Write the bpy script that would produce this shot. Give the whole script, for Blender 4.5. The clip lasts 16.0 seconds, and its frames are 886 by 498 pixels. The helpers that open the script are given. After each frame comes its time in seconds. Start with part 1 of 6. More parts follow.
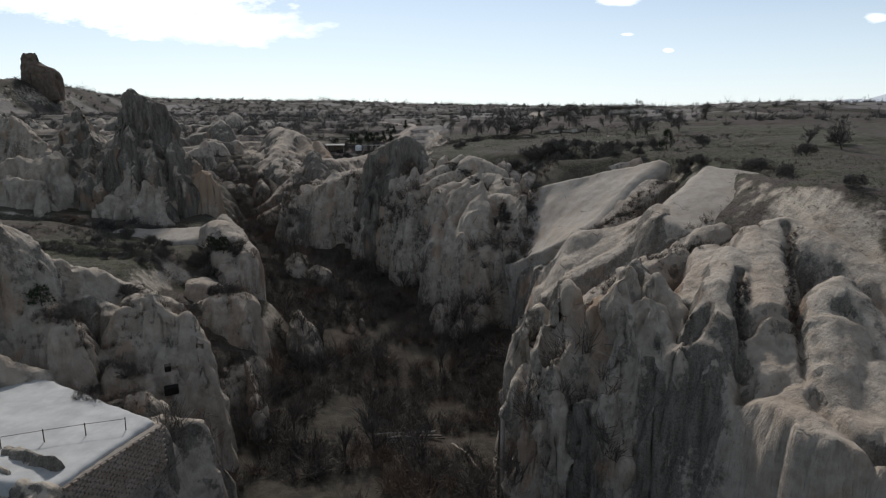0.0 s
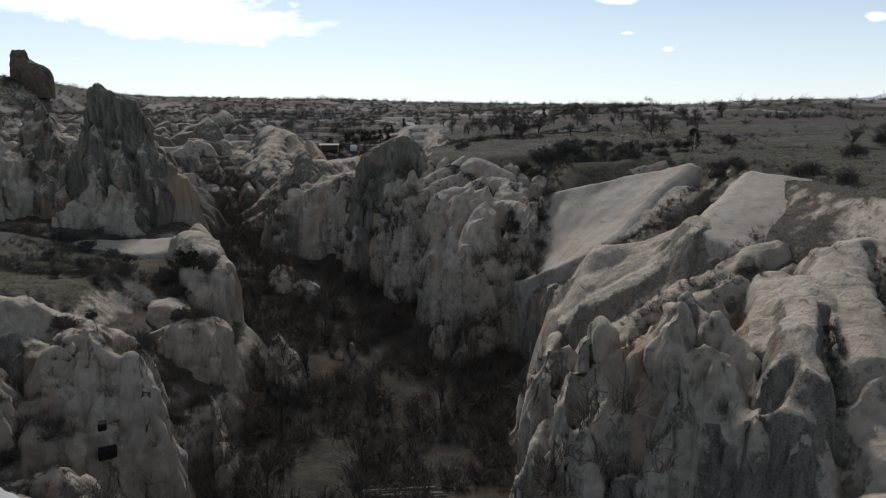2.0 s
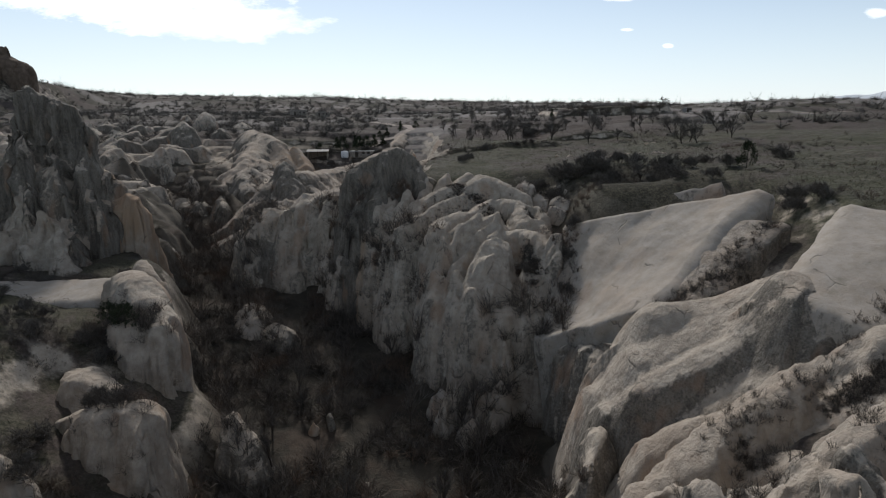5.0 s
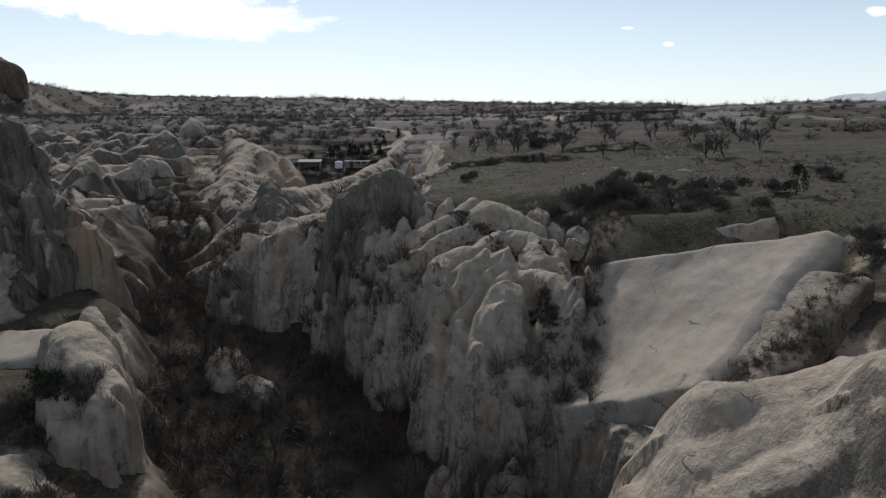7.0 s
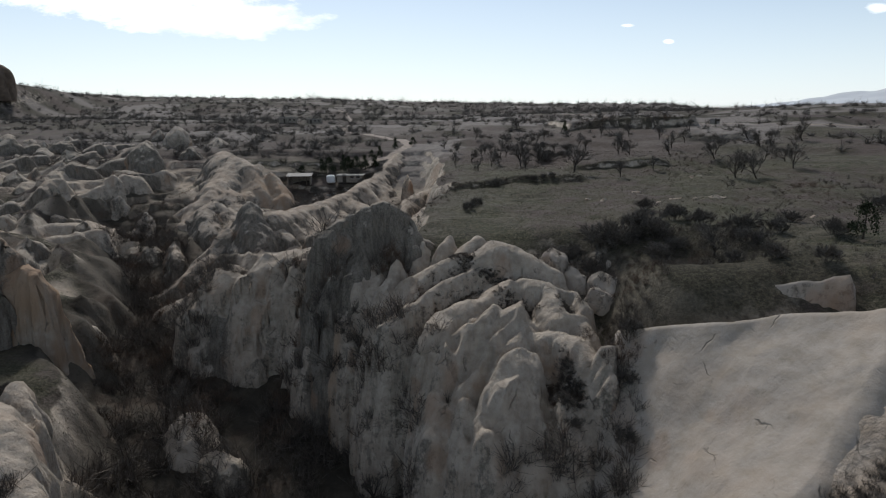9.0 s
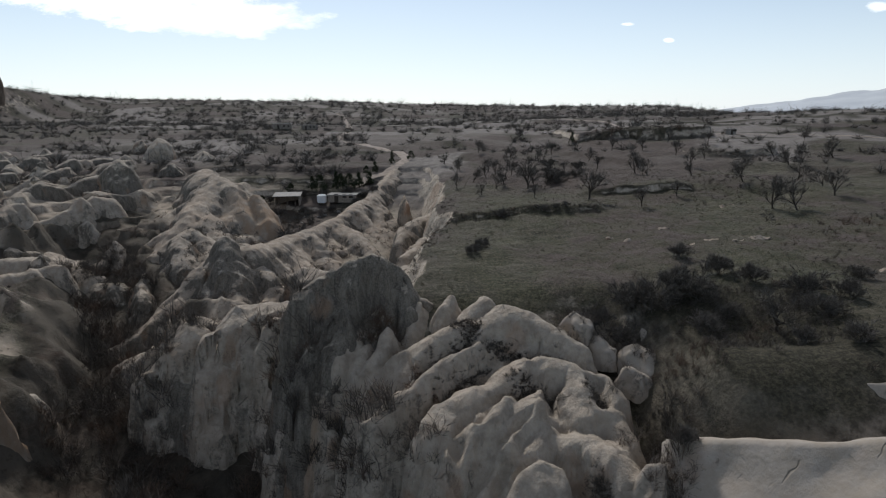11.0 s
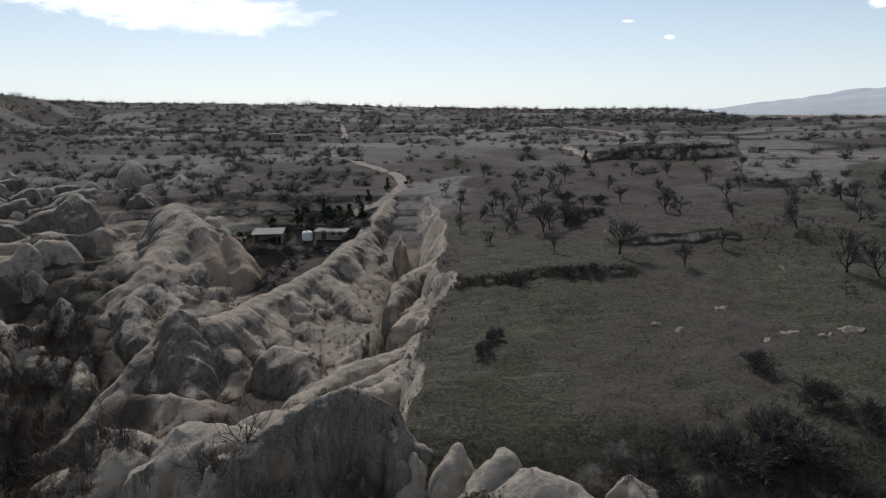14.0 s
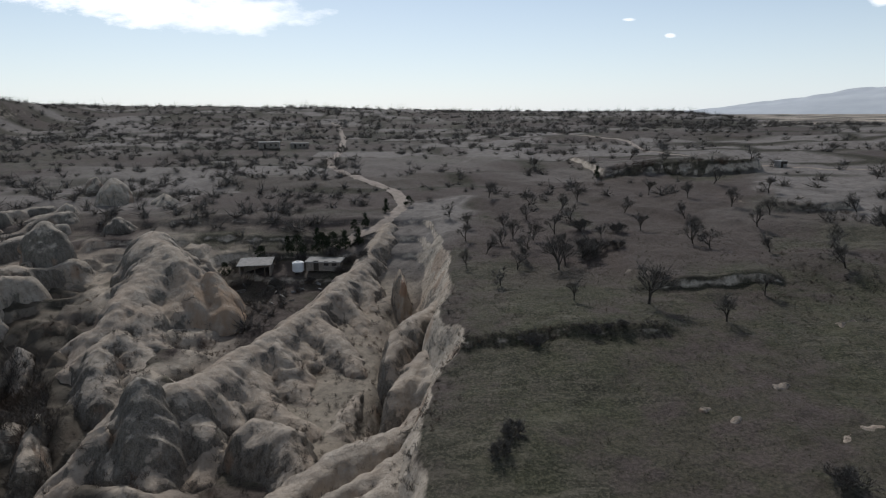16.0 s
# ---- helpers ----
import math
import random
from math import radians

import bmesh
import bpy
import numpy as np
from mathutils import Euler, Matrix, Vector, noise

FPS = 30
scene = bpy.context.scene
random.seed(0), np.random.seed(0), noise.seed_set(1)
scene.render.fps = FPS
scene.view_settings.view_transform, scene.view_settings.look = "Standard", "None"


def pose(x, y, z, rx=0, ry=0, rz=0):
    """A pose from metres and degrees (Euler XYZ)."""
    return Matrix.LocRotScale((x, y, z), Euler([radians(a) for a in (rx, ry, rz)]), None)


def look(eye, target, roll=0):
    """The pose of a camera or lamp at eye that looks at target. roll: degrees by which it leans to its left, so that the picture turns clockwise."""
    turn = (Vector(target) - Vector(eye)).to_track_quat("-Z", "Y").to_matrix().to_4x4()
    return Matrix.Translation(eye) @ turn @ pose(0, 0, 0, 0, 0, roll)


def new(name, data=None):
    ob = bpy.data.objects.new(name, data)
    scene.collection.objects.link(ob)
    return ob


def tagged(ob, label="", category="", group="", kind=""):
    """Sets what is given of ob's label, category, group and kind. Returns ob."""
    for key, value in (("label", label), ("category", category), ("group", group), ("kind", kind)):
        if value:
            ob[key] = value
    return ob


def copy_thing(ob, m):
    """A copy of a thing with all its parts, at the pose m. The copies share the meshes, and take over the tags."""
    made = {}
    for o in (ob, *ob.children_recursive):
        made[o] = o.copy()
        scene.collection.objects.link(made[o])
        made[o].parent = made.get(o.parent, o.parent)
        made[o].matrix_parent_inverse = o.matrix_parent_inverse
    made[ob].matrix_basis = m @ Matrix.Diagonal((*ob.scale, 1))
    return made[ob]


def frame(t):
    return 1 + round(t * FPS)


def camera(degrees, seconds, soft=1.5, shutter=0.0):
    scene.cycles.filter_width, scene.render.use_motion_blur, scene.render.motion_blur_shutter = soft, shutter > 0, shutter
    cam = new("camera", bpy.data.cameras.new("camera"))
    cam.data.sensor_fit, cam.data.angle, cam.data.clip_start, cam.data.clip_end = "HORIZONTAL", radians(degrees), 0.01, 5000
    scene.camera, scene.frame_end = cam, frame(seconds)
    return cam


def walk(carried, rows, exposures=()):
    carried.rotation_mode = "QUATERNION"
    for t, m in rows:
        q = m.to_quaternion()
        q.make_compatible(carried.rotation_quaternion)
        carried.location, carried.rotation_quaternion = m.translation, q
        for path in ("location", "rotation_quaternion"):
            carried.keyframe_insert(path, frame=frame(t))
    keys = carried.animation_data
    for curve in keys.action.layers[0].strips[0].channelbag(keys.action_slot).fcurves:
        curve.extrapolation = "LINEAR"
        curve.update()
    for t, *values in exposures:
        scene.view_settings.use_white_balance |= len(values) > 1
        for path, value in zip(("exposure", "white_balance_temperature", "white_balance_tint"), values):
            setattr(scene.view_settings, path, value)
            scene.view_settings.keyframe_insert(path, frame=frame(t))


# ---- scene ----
cam = camera(74.5, 16.0, soft=1.2)
METRES, EYE, TILT, LEAN, TURN = 100.0, 40.0, -12.2, 0.0, 0.0
ROWS = [
    (0.0, 0.0, 0.0, 0.0, 0.0, 0.0, -0.0),
    (0.5, -0.0005, 0.0279, 0.0054, -0.0, -0.0, -0.01),
    (1.0, -0.0009, 0.0556, 0.0105, -0.01, -0.03, 0.0),
    (1.5, -0.0013, 0.0836, 0.0167, -0.02, -0.08, -0.0),
    (2.0, -0.0016, 0.1126, 0.0237, -0.02, -0.12, -0.01),
    (2.5, -0.0018, 0.1419, 0.0316, -0.04, -0.17, 0.02),
    (3.0, -0.0017, 0.1718, 0.0404, -0.04, -0.2, 0.03),
    (3.5, -0.0019, 0.2019, 0.05, -0.05, -0.24, 0.02),
    (4.0, -0.0026, 0.2313, 0.0604, -0.08, -0.3, 0.01),
    (6.5, -0.0047, 0.3749, 0.1186, -0.04, -0.5, 0.06),
    (7.0, -0.0047, 0.4034, 0.1324, -0.03, -0.53, 0.05),
    (7.5, -0.0049, 0.4322, 0.146, -0.03, -0.56, 0.06),
    (8.0, -0.0048, 0.4608, 0.16, -0.03, -0.62, 0.08),
    (8.5, -0.0047, 0.4894, 0.1749, -0.02, -0.69, 0.13),
    (9.0, -0.0045, 0.5183, 0.1898, -0.02, -0.73, 0.15),
    (11.5, -0.0043, 0.6634, 0.2684, -0.01, -0.88, 0.19),
    (12.0, -0.0045, 0.692, 0.2848, 0.0, -0.94, 0.21),
    (12.5, -0.0048, 0.7201, 0.3007, 0.02, -0.97, 0.23),
    (13.0, -0.0052, 0.7454, 0.3149, 0.03, -0.98, 0.25),
    (13.5, -0.0053, 0.7729, 0.3312, 0.05, -1.02, 0.27),
    (14.0, -0.0059, 0.7997, 0.3474, 0.05, -1.06, 0.28),
    (14.5, -0.0066, 0.8266, 0.3639, 0.06, -1.1, 0.3),
    (15.0, -0.0076, 0.8531, 0.3794, 0.09, -1.13, 0.32),
    (15.5, -0.0089, 0.8797, 0.3947, 0.11, -1.14, 0.33),
    (16.0, -0.0108, 0.9055, 0.4096, 0.11, -1.17, 0.32),
]
walk(cam, [(t, pose(0, 0, EYE, TILT, LEAN, TURN) @ pose(METRES * x, METRES * y, METRES * z, 90 + pitch, roll, yaw)) for t, x, y, z, yaw, pitch, roll in ROWS],
     exposures=((0.0, -0.08, 6450, 10), (9.0, -0.10, 6420, 10), (12.0, -0.14, 6360, 10), (16.0, -0.30, 6300, 10)))

# ---- light ----
SUN_AZ, SUN_EL = radians(-14), radians(42)      # azimuth from +y towards +x, elevation
world = bpy.data.worlds.new("sky")
scene.world = world
world.use_nodes = True
wn, wl = world.node_tree.nodes, world.node_tree.links
wn.clear()


def wmath(op, a, b=None, c=None, clamp=False):
    n = wn.new("ShaderNodeMath")
    n.operation, n.use_clamp = op, clamp
    for i, v in enumerate((a, b, c)):
        if v is None:
            continue
        if isinstance(v, (int, float)):
            n.inputs[i].default_value = v
        else:
            wl.new(v, n.inputs[i])
    return n.outputs[0]


def wmix(fac, a, b):
    n = wn.new("ShaderNodeMix")
    n.data_type = "RGBA"
    for i, v in ((0, fac), (6, a), (7, b)):
        if isinstance(v, (int, float)):
            n.inputs[i].default_value = v
        elif isinstance(v, tuple):
            n.inputs[i].default_value = (*v, 1)
        else:
            wl.new(v, n.inputs[i])
    return n.outputs[2]


sky = wn.new("ShaderNodeTexSky")
sky.sky_type, sky.sun_disc = "NISHITA", False
sky.sun_elevation, sky.sun_rotation = SUN_EL, SUN_AZ
sky.air_density, sky.dust_density, sky.ozone_density = 1.0, 0.4, 2.0
coord = wn.new("ShaderNodeTexCoord")
sep = wn.new("ShaderNodeSeparateXYZ")
wl.new(coord.outputs["Generated"], sep.inputs[0])
ahead = wmath("MAXIMUM", sep.outputs[1], 0.05)
cu, cv = wmath("DIVIDE", sep.outputs[0], ahead), wmath("DIVIDE", sep.outputs[2], ahead)
flat = wn.new("ShaderNodeCombineXYZ")
wl.new(cu, flat.inputs[0])
wl.new(wmath("MULTIPLY", cv, 2.6), flat.inputs[1])
puff = wn.new("ShaderNodeTexNoise")
puff.inputs["Scale"].default_value, puff.inputs["Detail"].default_value, puff.inputs["Roughness"].default_value = 9.0, 8.0, 0.62
wl.new(flat.outputs[0], puff.inputs["Vector"])


def cloud(u, v, ru, rv, soft=0.55):
    """The share of cloud cover round a direction u to the right and v up of straight ahead."""
    du, dv = wmath("DIVIDE", wmath("SUBTRACT", cu, u), ru), wmath("DIVIDE", wmath("SUBTRACT", cv, v), rv)
    d = wmath("SQRT", wmath("ADD", wmath("MULTIPLY", du, du), wmath("MULTIPLY", dv, dv)))
    edge = wmath("SUBTRACT", wmath("ADD", 1.0, wmath("MULTIPLY", wmath("SUBTRACT", puff.outputs[0], 0.5), 2.4)), d)
    return wmath("DIVIDE", edge, soft, clamp=True)


cover = cloud(-0.47, 0.190, 0.22, 0.050, 0.35)
for u, v, ru, rv in ((-0.34, 0.152, 0.13, 0.034), (-0.60, 0.215, 0.16, 0.045), (0.28, 0.193, 0.034, 0.010), (0.298, 0.141, 0.014, 0.0035), (0.368, 0.1165, 0.010, 0.004), (0.702, 0.166, 0.024, 0.010),
                     (-0.76, 0.118, 0.03, 0.012)):
    cover = wmath("MAXIMUM", cover, cloud(u, v, ru, rv))
# a broken deck of cloud stands overhead and behind, and keeps the near ground in its shade
deck_noise = wn.new("ShaderNodeTexNoise")
deck_noise.inputs["Scale"].default_value, deck_noise.inputs["Detail"].default_value = 2.2, 5.0
wl.new(coord.outputs["Generated"], deck_noise.inputs["Vector"])
deck = wmath("MULTIPLY", wmath("DIVIDE", wmath("SUBTRACT", sep.outputs[2], 0.34), 0.25, clamp=True), wmath("MULTIPLY_ADD", deck_noise.outputs[0], 1.2, 0.15, clamp=True))
thin = wmath("MULTIPLY_ADD", wmath("SUBTRACT", 1.0, wmath("DIVIDE", cv, 0.30, clamp=True)), 0.52, 0.14)
base_sky = wmix(thin, sky.outputs[0], (11.6, 12.8, 13.9))
lit = wmix(cover, base_sky, (15, 15.4, 15.8))
lit = wmix(deck, lit, (2.3, 2.4, 2.55))
bg = wn.new("ShaderNodeBackground")
bg.inputs[1].default_value = 0.093
wl.new(lit, bg.inputs[0])
wout = wn.new("ShaderNodeOutputWorld")
wl.new(bg.outputs[0], wout.inputs[0])

sun = new("sun", bpy.data.lights.new("sun", "SUN"))
sun.data.energy, sun.data.angle, sun.data.color = 2.7, radians(6), (1.0, 0.955, 0.90)
sun_dir = Vector((math.sin(SUN_AZ) * math.cos(SUN_EL), math.cos(SUN_AZ) * math.cos(SUN_EL), math.sin(SUN_EL)))
sun.matrix_world = look(sun_dir * 200, (0, 0, 0))


# ---- noise and shapes in numpy ----
def lattice(ix, iy, iz, seed):
    h = ix * 374761393 + iy * 668265263 + iz * 2147483647 + seed * 1274126177
    h = (h ^ (h >> 13)) * 1274126177 & 0xFFFFFFFF
    h = (h ^ (h >> 16)) * 2246822519 & 0xFFFFFFFF
    return ((h ^ (h >> 15)) & 0xFFFF) / 32767.5 - 1


def vnoise(x, y, z=0.0, seed=0):
    """Smooth noise from -1 to 1."""
    x, y, z = np.broadcast_arrays(np.asarray(x, float), np.asarray(y, float), np.asarray(z, float))
    fx, fy, fz = np.floor(x), np.floor(y), np.floor(z)
    ix, iy, iz = fx.astype(np.int64), fy.astype(np.int64), fz.astype(np.int64)
    tx, ty, tz = x - fx, y - fy, z - fz
    tx, ty, tz = (t * t * t * (t * (t * 6 - 15) + 10) for t in (tx, ty, tz))
    out = 0
    for dx in (0, 1):
        for dy in (0, 1):
            for dz in (0, 1):
                out = out + lattice(ix + dx, iy + dy, iz + dz, seed) * (tx if dx else 1 - tx) * (ty if dy else 1 - ty) * (tz if dz else 1 - tz)
    return out


def fbm(x, y, z=0.0, octaves=4, seed=0, gain=0.5):
    total, amp = 0, 1.0
    for o in range(octaves):
        total = total + amp * vnoise(x * 2 ** o, y * 2 ** o, np.asarray(z) * 2 ** o, seed + 17 * o)
        amp *= gain
    return total


def ridged(x, y, z=0.0, octaves=3, seed=0):
    """1 on creases, falling to about 0 between them."""
    total, amp, norm = 0, 1.0, 0.0
    for o in range(octaves):
        total = total + amp * (1 - np.abs(vnoise(x * 2 ** o, y * 2 ** o, np.asarray(z) * 2 ** o, seed + 31 * o)) * 1.6)
        norm += amp
        amp *= 0.5
    return np.clip(total / norm, 0, 1)


def sm(a, b, v):
    t = np.clip((v - a) / (b - a), 0, 1)
    return t * t * (3 - 2 * t)


def inside_distance(x, y, pts):
    """Distance to a closed outline in plan: positive outside, negative inside."""
    best, sign = np.full(x.shape, 1e9), np.ones(x.shape)
    for (ax, ay), (bx, by) in zip(pts, pts[1:] + pts[:1]):
        ex, ey = bx - ax, by - ay
        t = np.clip(((x - ax) * ex + (y - ay) * ey) / (ex * ex + ey * ey), 0, 1)
        best = np.minimum(best, (x - ax - t * ex) ** 2 + (y - ay - t * ey) ** 2)
        cross = ((ay > y) != (by > y)) & (x < (bx - ax) * (y - ay) / ((by - ay) or 1e-9) + ax)
        sign = np.where(cross, -sign, sign)
    return np.sqrt(best) * sign


def line_distance(x, y, pts):
    """Distance in plan to an open line."""
    best = np.full(np.shape(x), 1e9)
    for (ax, ay), (bx, by) in zip(pts, pts[1:]):
        ex, ey = bx - ax, by - ay
        t = np.clip(((x - ax) * ex + (y - ay) * ey) / (ex * ex + ey * ey), 0, 1)
        best = np.minimum(best, (x - ax - t * ex) ** 2 + (y - ay - t * ey) ** 2)
    return np.sqrt(best)


def grid_mesh(name, verts, rows, cols, wrap=False, smooth=True):
    """A mesh of quads from rows x cols vertices."""
    r, c = np.meshgrid(np.arange(rows - 1), np.arange(cols if wrap else cols - 1), indexing="ij")
    n = (c + 1) % cols
    quads = np.stack([r * cols + c, r * cols + n, (r + 1) * cols + n, (r + 1) * cols + c], -1).reshape(-1, 4)
    return quad_mesh(name, verts, quads, smooth)


def quad_mesh(name, verts, quads, smooth=True):
    me = bpy.data.meshes.new(name)
    k = quads.shape[1]
    me.vertices.add(len(verts))
    me.vertices.foreach_set("co", np.asarray(verts, np.float32).ravel())
    me.loops.add(quads.size)
    me.loops.foreach_set("vertex_index", quads.astype(np.int32).ravel())
    me.polygons.add(len(quads))
    me.polygons.foreach_set("loop_start", np.arange(0, quads.size, k, dtype=np.int32))
    me.update(calc_edges=True)
    me.polygons.foreach_set("use_smooth", np.full(len(quads), smooth))
    me.validate()
    return me


# ---- materials ----
class Mat:
    """A node material under construction."""

    def __init__(self, name, roughness=0.9):
        self.m = bpy.data.materials.new(name)
        self.m.use_nodes = True
        self.n, self.l = self.m.node_tree.nodes, self.m.node_tree.links
        self.bsdf = self.n["Principled BSDF"]
        self.bsdf.inputs["Roughness"].default_value = roughness
        self.bsdf.inputs["Specular IOR Level"].default_value = 0.25
        self.co = self.n.new("ShaderNodeNewGeometry")

    def put(self, sock, v):
        if isinstance(v, (int, float)):
            sock.default_value = v
        elif isinstance(v, tuple):
            sock.default_value = (*v, 1) if len(v) == 3 and sock.type == "RGBA" else v
        else:
            self.l.new(v, sock)

    def math(self, op, a, b=None, c=None, clamp=False):
        n = self.n.new("ShaderNodeMath")
        n.operation, n.use_clamp = op, clamp
        for i, v in enumerate((a, b, c)):
            if v is not None:
                self.put(n.inputs[i], v)
        return n.outputs[0]

    def scaled(self, sx, sy, sz):
        n = self.n.new("ShaderNodeVectorMath")
        n.operation = "MULTIPLY"
        self.l.new(self.co.outputs["Position"], n.inputs[0])
        n.inputs[1].default_value = (sx, sy, sz)
        return n.outputs[0]

    def noise(self, scale, detail=5.0, rough=0.6, stretch=(1, 1, 1), distortion=0.0):
        n = self.n.new("ShaderNodeTexNoise")
        n.inputs["Scale"].default_value, n.inputs["Detail"].default_value = scale, detail
        n.inputs["Roughness"].default_value, n.inputs["Distortion"].default_value = rough, distortion
        self.l.new(self.scaled(*stretch), n.inputs["Vector"])
        return n.outputs[0]

    def warped(self, scale, amount):
        n = self.n.new("ShaderNodeTexNoise")
        n.inputs["Scale"].default_value, n.inputs["Detail"].default_value = scale * 0.4, 3.0
        self.l.new(self.co.outputs["Position"], n.inputs["Vector"])
        v = self.n.new("ShaderNodeVectorMath")
        v.operation = "MULTIPLY_ADD"
        self.l.new(n.outputs["Color"], v.inputs[0])
        v.inputs[1].default_value = (amount * 2, amount * 2, amount * 2)
        self.l.new(self.scaled(1, 1, 0.45), v.inputs[2])
        return v.outputs[0]

    def step(self, v, lo, hi):
        n = self.n.new("ShaderNodeMapRange")
        n.interpolation_type = "SMOOTHSTEP"
        self.put(n.inputs[0], v)
        n.inputs[1].default_value, n.inputs[2].default_value = lo, hi
        return n.outputs[0]

    def mix(self, fac, a, b):
        n = self.n.new("ShaderNodeMix")
        n.data_type = "RGBA"
        for i, v in ((0, fac), (6, a), (7, b)):
            self.put(n.inputs[i], v)
        return n.outputs[2]

    def attr(self, name):
        n = self.n.new("ShaderNodeAttribute")
        n.attribute_name = name
        return n.outputs["Fac"]

    def random(self):
        return self.n.new("ShaderNodeObjectInfo").outputs["Random"]

    def island(self):
        return self.co.outputs["Random Per Island"]

    def up(self):
        s = self.n.new("ShaderNodeSeparateXYZ")
        self.l.new(self.co.outputs["Normal"], s.inputs[0])
        return s.outputs[2]

    def bump(self, height, strength, distance, below=None):
        n = self.n.new("ShaderNodeBump")
        n.inputs["Strength"].default_value, n.inputs["Distance"].default_value = strength, distance
        self.l.new(height, n.inputs["Height"])
        if below is not None:
            self.l.new(below, n.inputs["Normal"])
        return n.outputs[0]

    def done(self, color, normal=None):
        self.put(self.bsdf.inputs["Base Color"], color)
        if normal is not None:
            self.l.new(normal, self.bsdf.inputs["Normal"])
        return self.m


def tuff_nodes(m, lichen_shade, warm, scar=0.5, tan=0.0, relief=1.0, mottle=1.0):
    """Colour and normal of weathered tuff: pale skin, grey lichen in patches and runs with painted shade on steep
    faces, rusty scars.
    """
    big, mid, fine = m.noise(0.14, 4), m.noise(0.9, 6, 0.65), m.noise(6.0, 5, 0.7)
    runs, streaks = m.noise(0.55, 5, 0.6, (1, 1, 0.16), 0.4), m.noise(1.7, 5, 0.65, (1, 1, 0.11), 0.3)
    patches, specks = m.noise(0.33, 6, 0.7), m.noise(2.1, 6, 0.75)
    pale = m.mix(m.step(mid, 0.3, 0.75), (0.53 + warm, 0.462 + warm * 0.8, 0.382 + warm * 0.5), (0.53 - 0.20 * mottle + warm, 0.462 - 0.176 * mottle + warm * 0.85, 0.382 - 0.145 * mottle + warm * 0.7))
    pale = m.mix(m.math("MULTIPLY", m.step(big, 0.45, 0.7), 0.55), pale, (0.37, 0.300, 0.238))
    if tan:
        pale = m.mix(m.math("MULTIPLY", m.step(m.noise(0.35, 4, 0.6, (1, 1, 0.3)), 0.25, 0.6), tan), pale, (0.34, 0.240, 0.165))
    # steep faces take more grey: lichen, and shade put into the colour
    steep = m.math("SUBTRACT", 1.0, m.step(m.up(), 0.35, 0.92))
    spots = m.math("ADD", m.math("MULTIPLY", runs, 0.45), m.math("MULTIPLY", patches, 0.30))
    spots = m.math("ADD", spots, m.math("MULTIPLY", streaks, 0.30))
    spots = m.math("ADD", spots, m.math("MULTIPLY", m.math("SUBTRACT", specks, 0.5), 0.40))
    grow = m.math("ADD", m.math("ADD", spots, m.math("MULTIPLY", steep, 0.27)), lichen_shade)
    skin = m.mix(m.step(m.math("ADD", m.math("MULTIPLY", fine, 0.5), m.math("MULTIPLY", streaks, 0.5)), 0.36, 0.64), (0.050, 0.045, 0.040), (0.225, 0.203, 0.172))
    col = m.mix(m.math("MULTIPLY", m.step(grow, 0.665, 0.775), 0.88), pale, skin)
    moss = m.math("MULTIPLY", m.step(m.noise(0.4, 5, 0.7), 0.60, 0.75), 0.35)
    col = m.mix(moss, col, (0.10, 0.105, 0.065))
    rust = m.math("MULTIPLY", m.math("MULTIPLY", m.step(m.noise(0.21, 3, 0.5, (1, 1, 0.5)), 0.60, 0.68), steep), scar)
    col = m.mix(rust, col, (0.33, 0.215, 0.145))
    cracks = m.n.new("ShaderNodeTexVoronoi")
    cracks.feature, cracks.inputs["Scale"].default_value = "DISTANCE_TO_EDGE", 0.30
    m.l.new(m.warped(0.9, 1.6), cracks.inputs["Vector"])
    crack = m.math("MULTIPLY", m.math("SUBTRACT", 1.0, m.step(cracks.outputs["Distance"], 0.0, 0.035)), m.step(m.noise(0.3, 3), 0.56, 0.68))
    col = m.mix(m.math("MULTIPLY", crack, 0.6), col, (0.055, 0.047, 0.038))
    pits = m.step(m.noise(3.4, 6, 0.75), 0.58, 0.72)
    col = m.mix(m.math("MULTIPLY", pits, 0.35), col, (0.11, 0.097, 0.083))
    nrm = m.bump(m.math("ADD", m.math("MULTIPLY", runs, 0.6), m.math("MULTIPLY", streaks, 0.4)), 0.8 * relief, 0.9)
    nrm = m.bump(mid, 0.5 * relief, 0.35, nrm)
    nrm = m.bump(specks, 0.6 * relief, 0.16, nrm)
    nrm = m.bump(fine, 0.6 * relief, 0.07, nrm)
    nrm = m.bump(m.math("SUBTRACT", 1.0, crack), 0.6, 0.15, nrm)
    return col, nrm


def tuff(name, lichen_shade=0.0, warm=0.0, scar=0.5, tan=0.0, relief=1.0, mottle=1.0):
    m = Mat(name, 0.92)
    return m.done(*tuff_nodes(m, lichen_shade, warm, scar, tan, relief, mottle))


def plain(name, a, b, scale=3.0, roughness=0.85, bump=0.02, metallic=0.0):
    m = Mat(name, roughness)
    m.bsdf.inputs["Metallic"].default_value = metallic
    n = m.noise(scale, 6, 0.65)
    return m.done(m.mix(m.step(n, 0.3, 0.7), a, b), m.bump(n, 0.5, bump))


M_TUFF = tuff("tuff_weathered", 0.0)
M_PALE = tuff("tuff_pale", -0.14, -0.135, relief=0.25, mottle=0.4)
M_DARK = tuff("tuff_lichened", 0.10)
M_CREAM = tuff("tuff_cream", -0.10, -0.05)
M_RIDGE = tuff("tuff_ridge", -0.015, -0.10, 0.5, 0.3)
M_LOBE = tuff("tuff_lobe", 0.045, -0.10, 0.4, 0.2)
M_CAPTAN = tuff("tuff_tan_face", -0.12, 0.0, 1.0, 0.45)
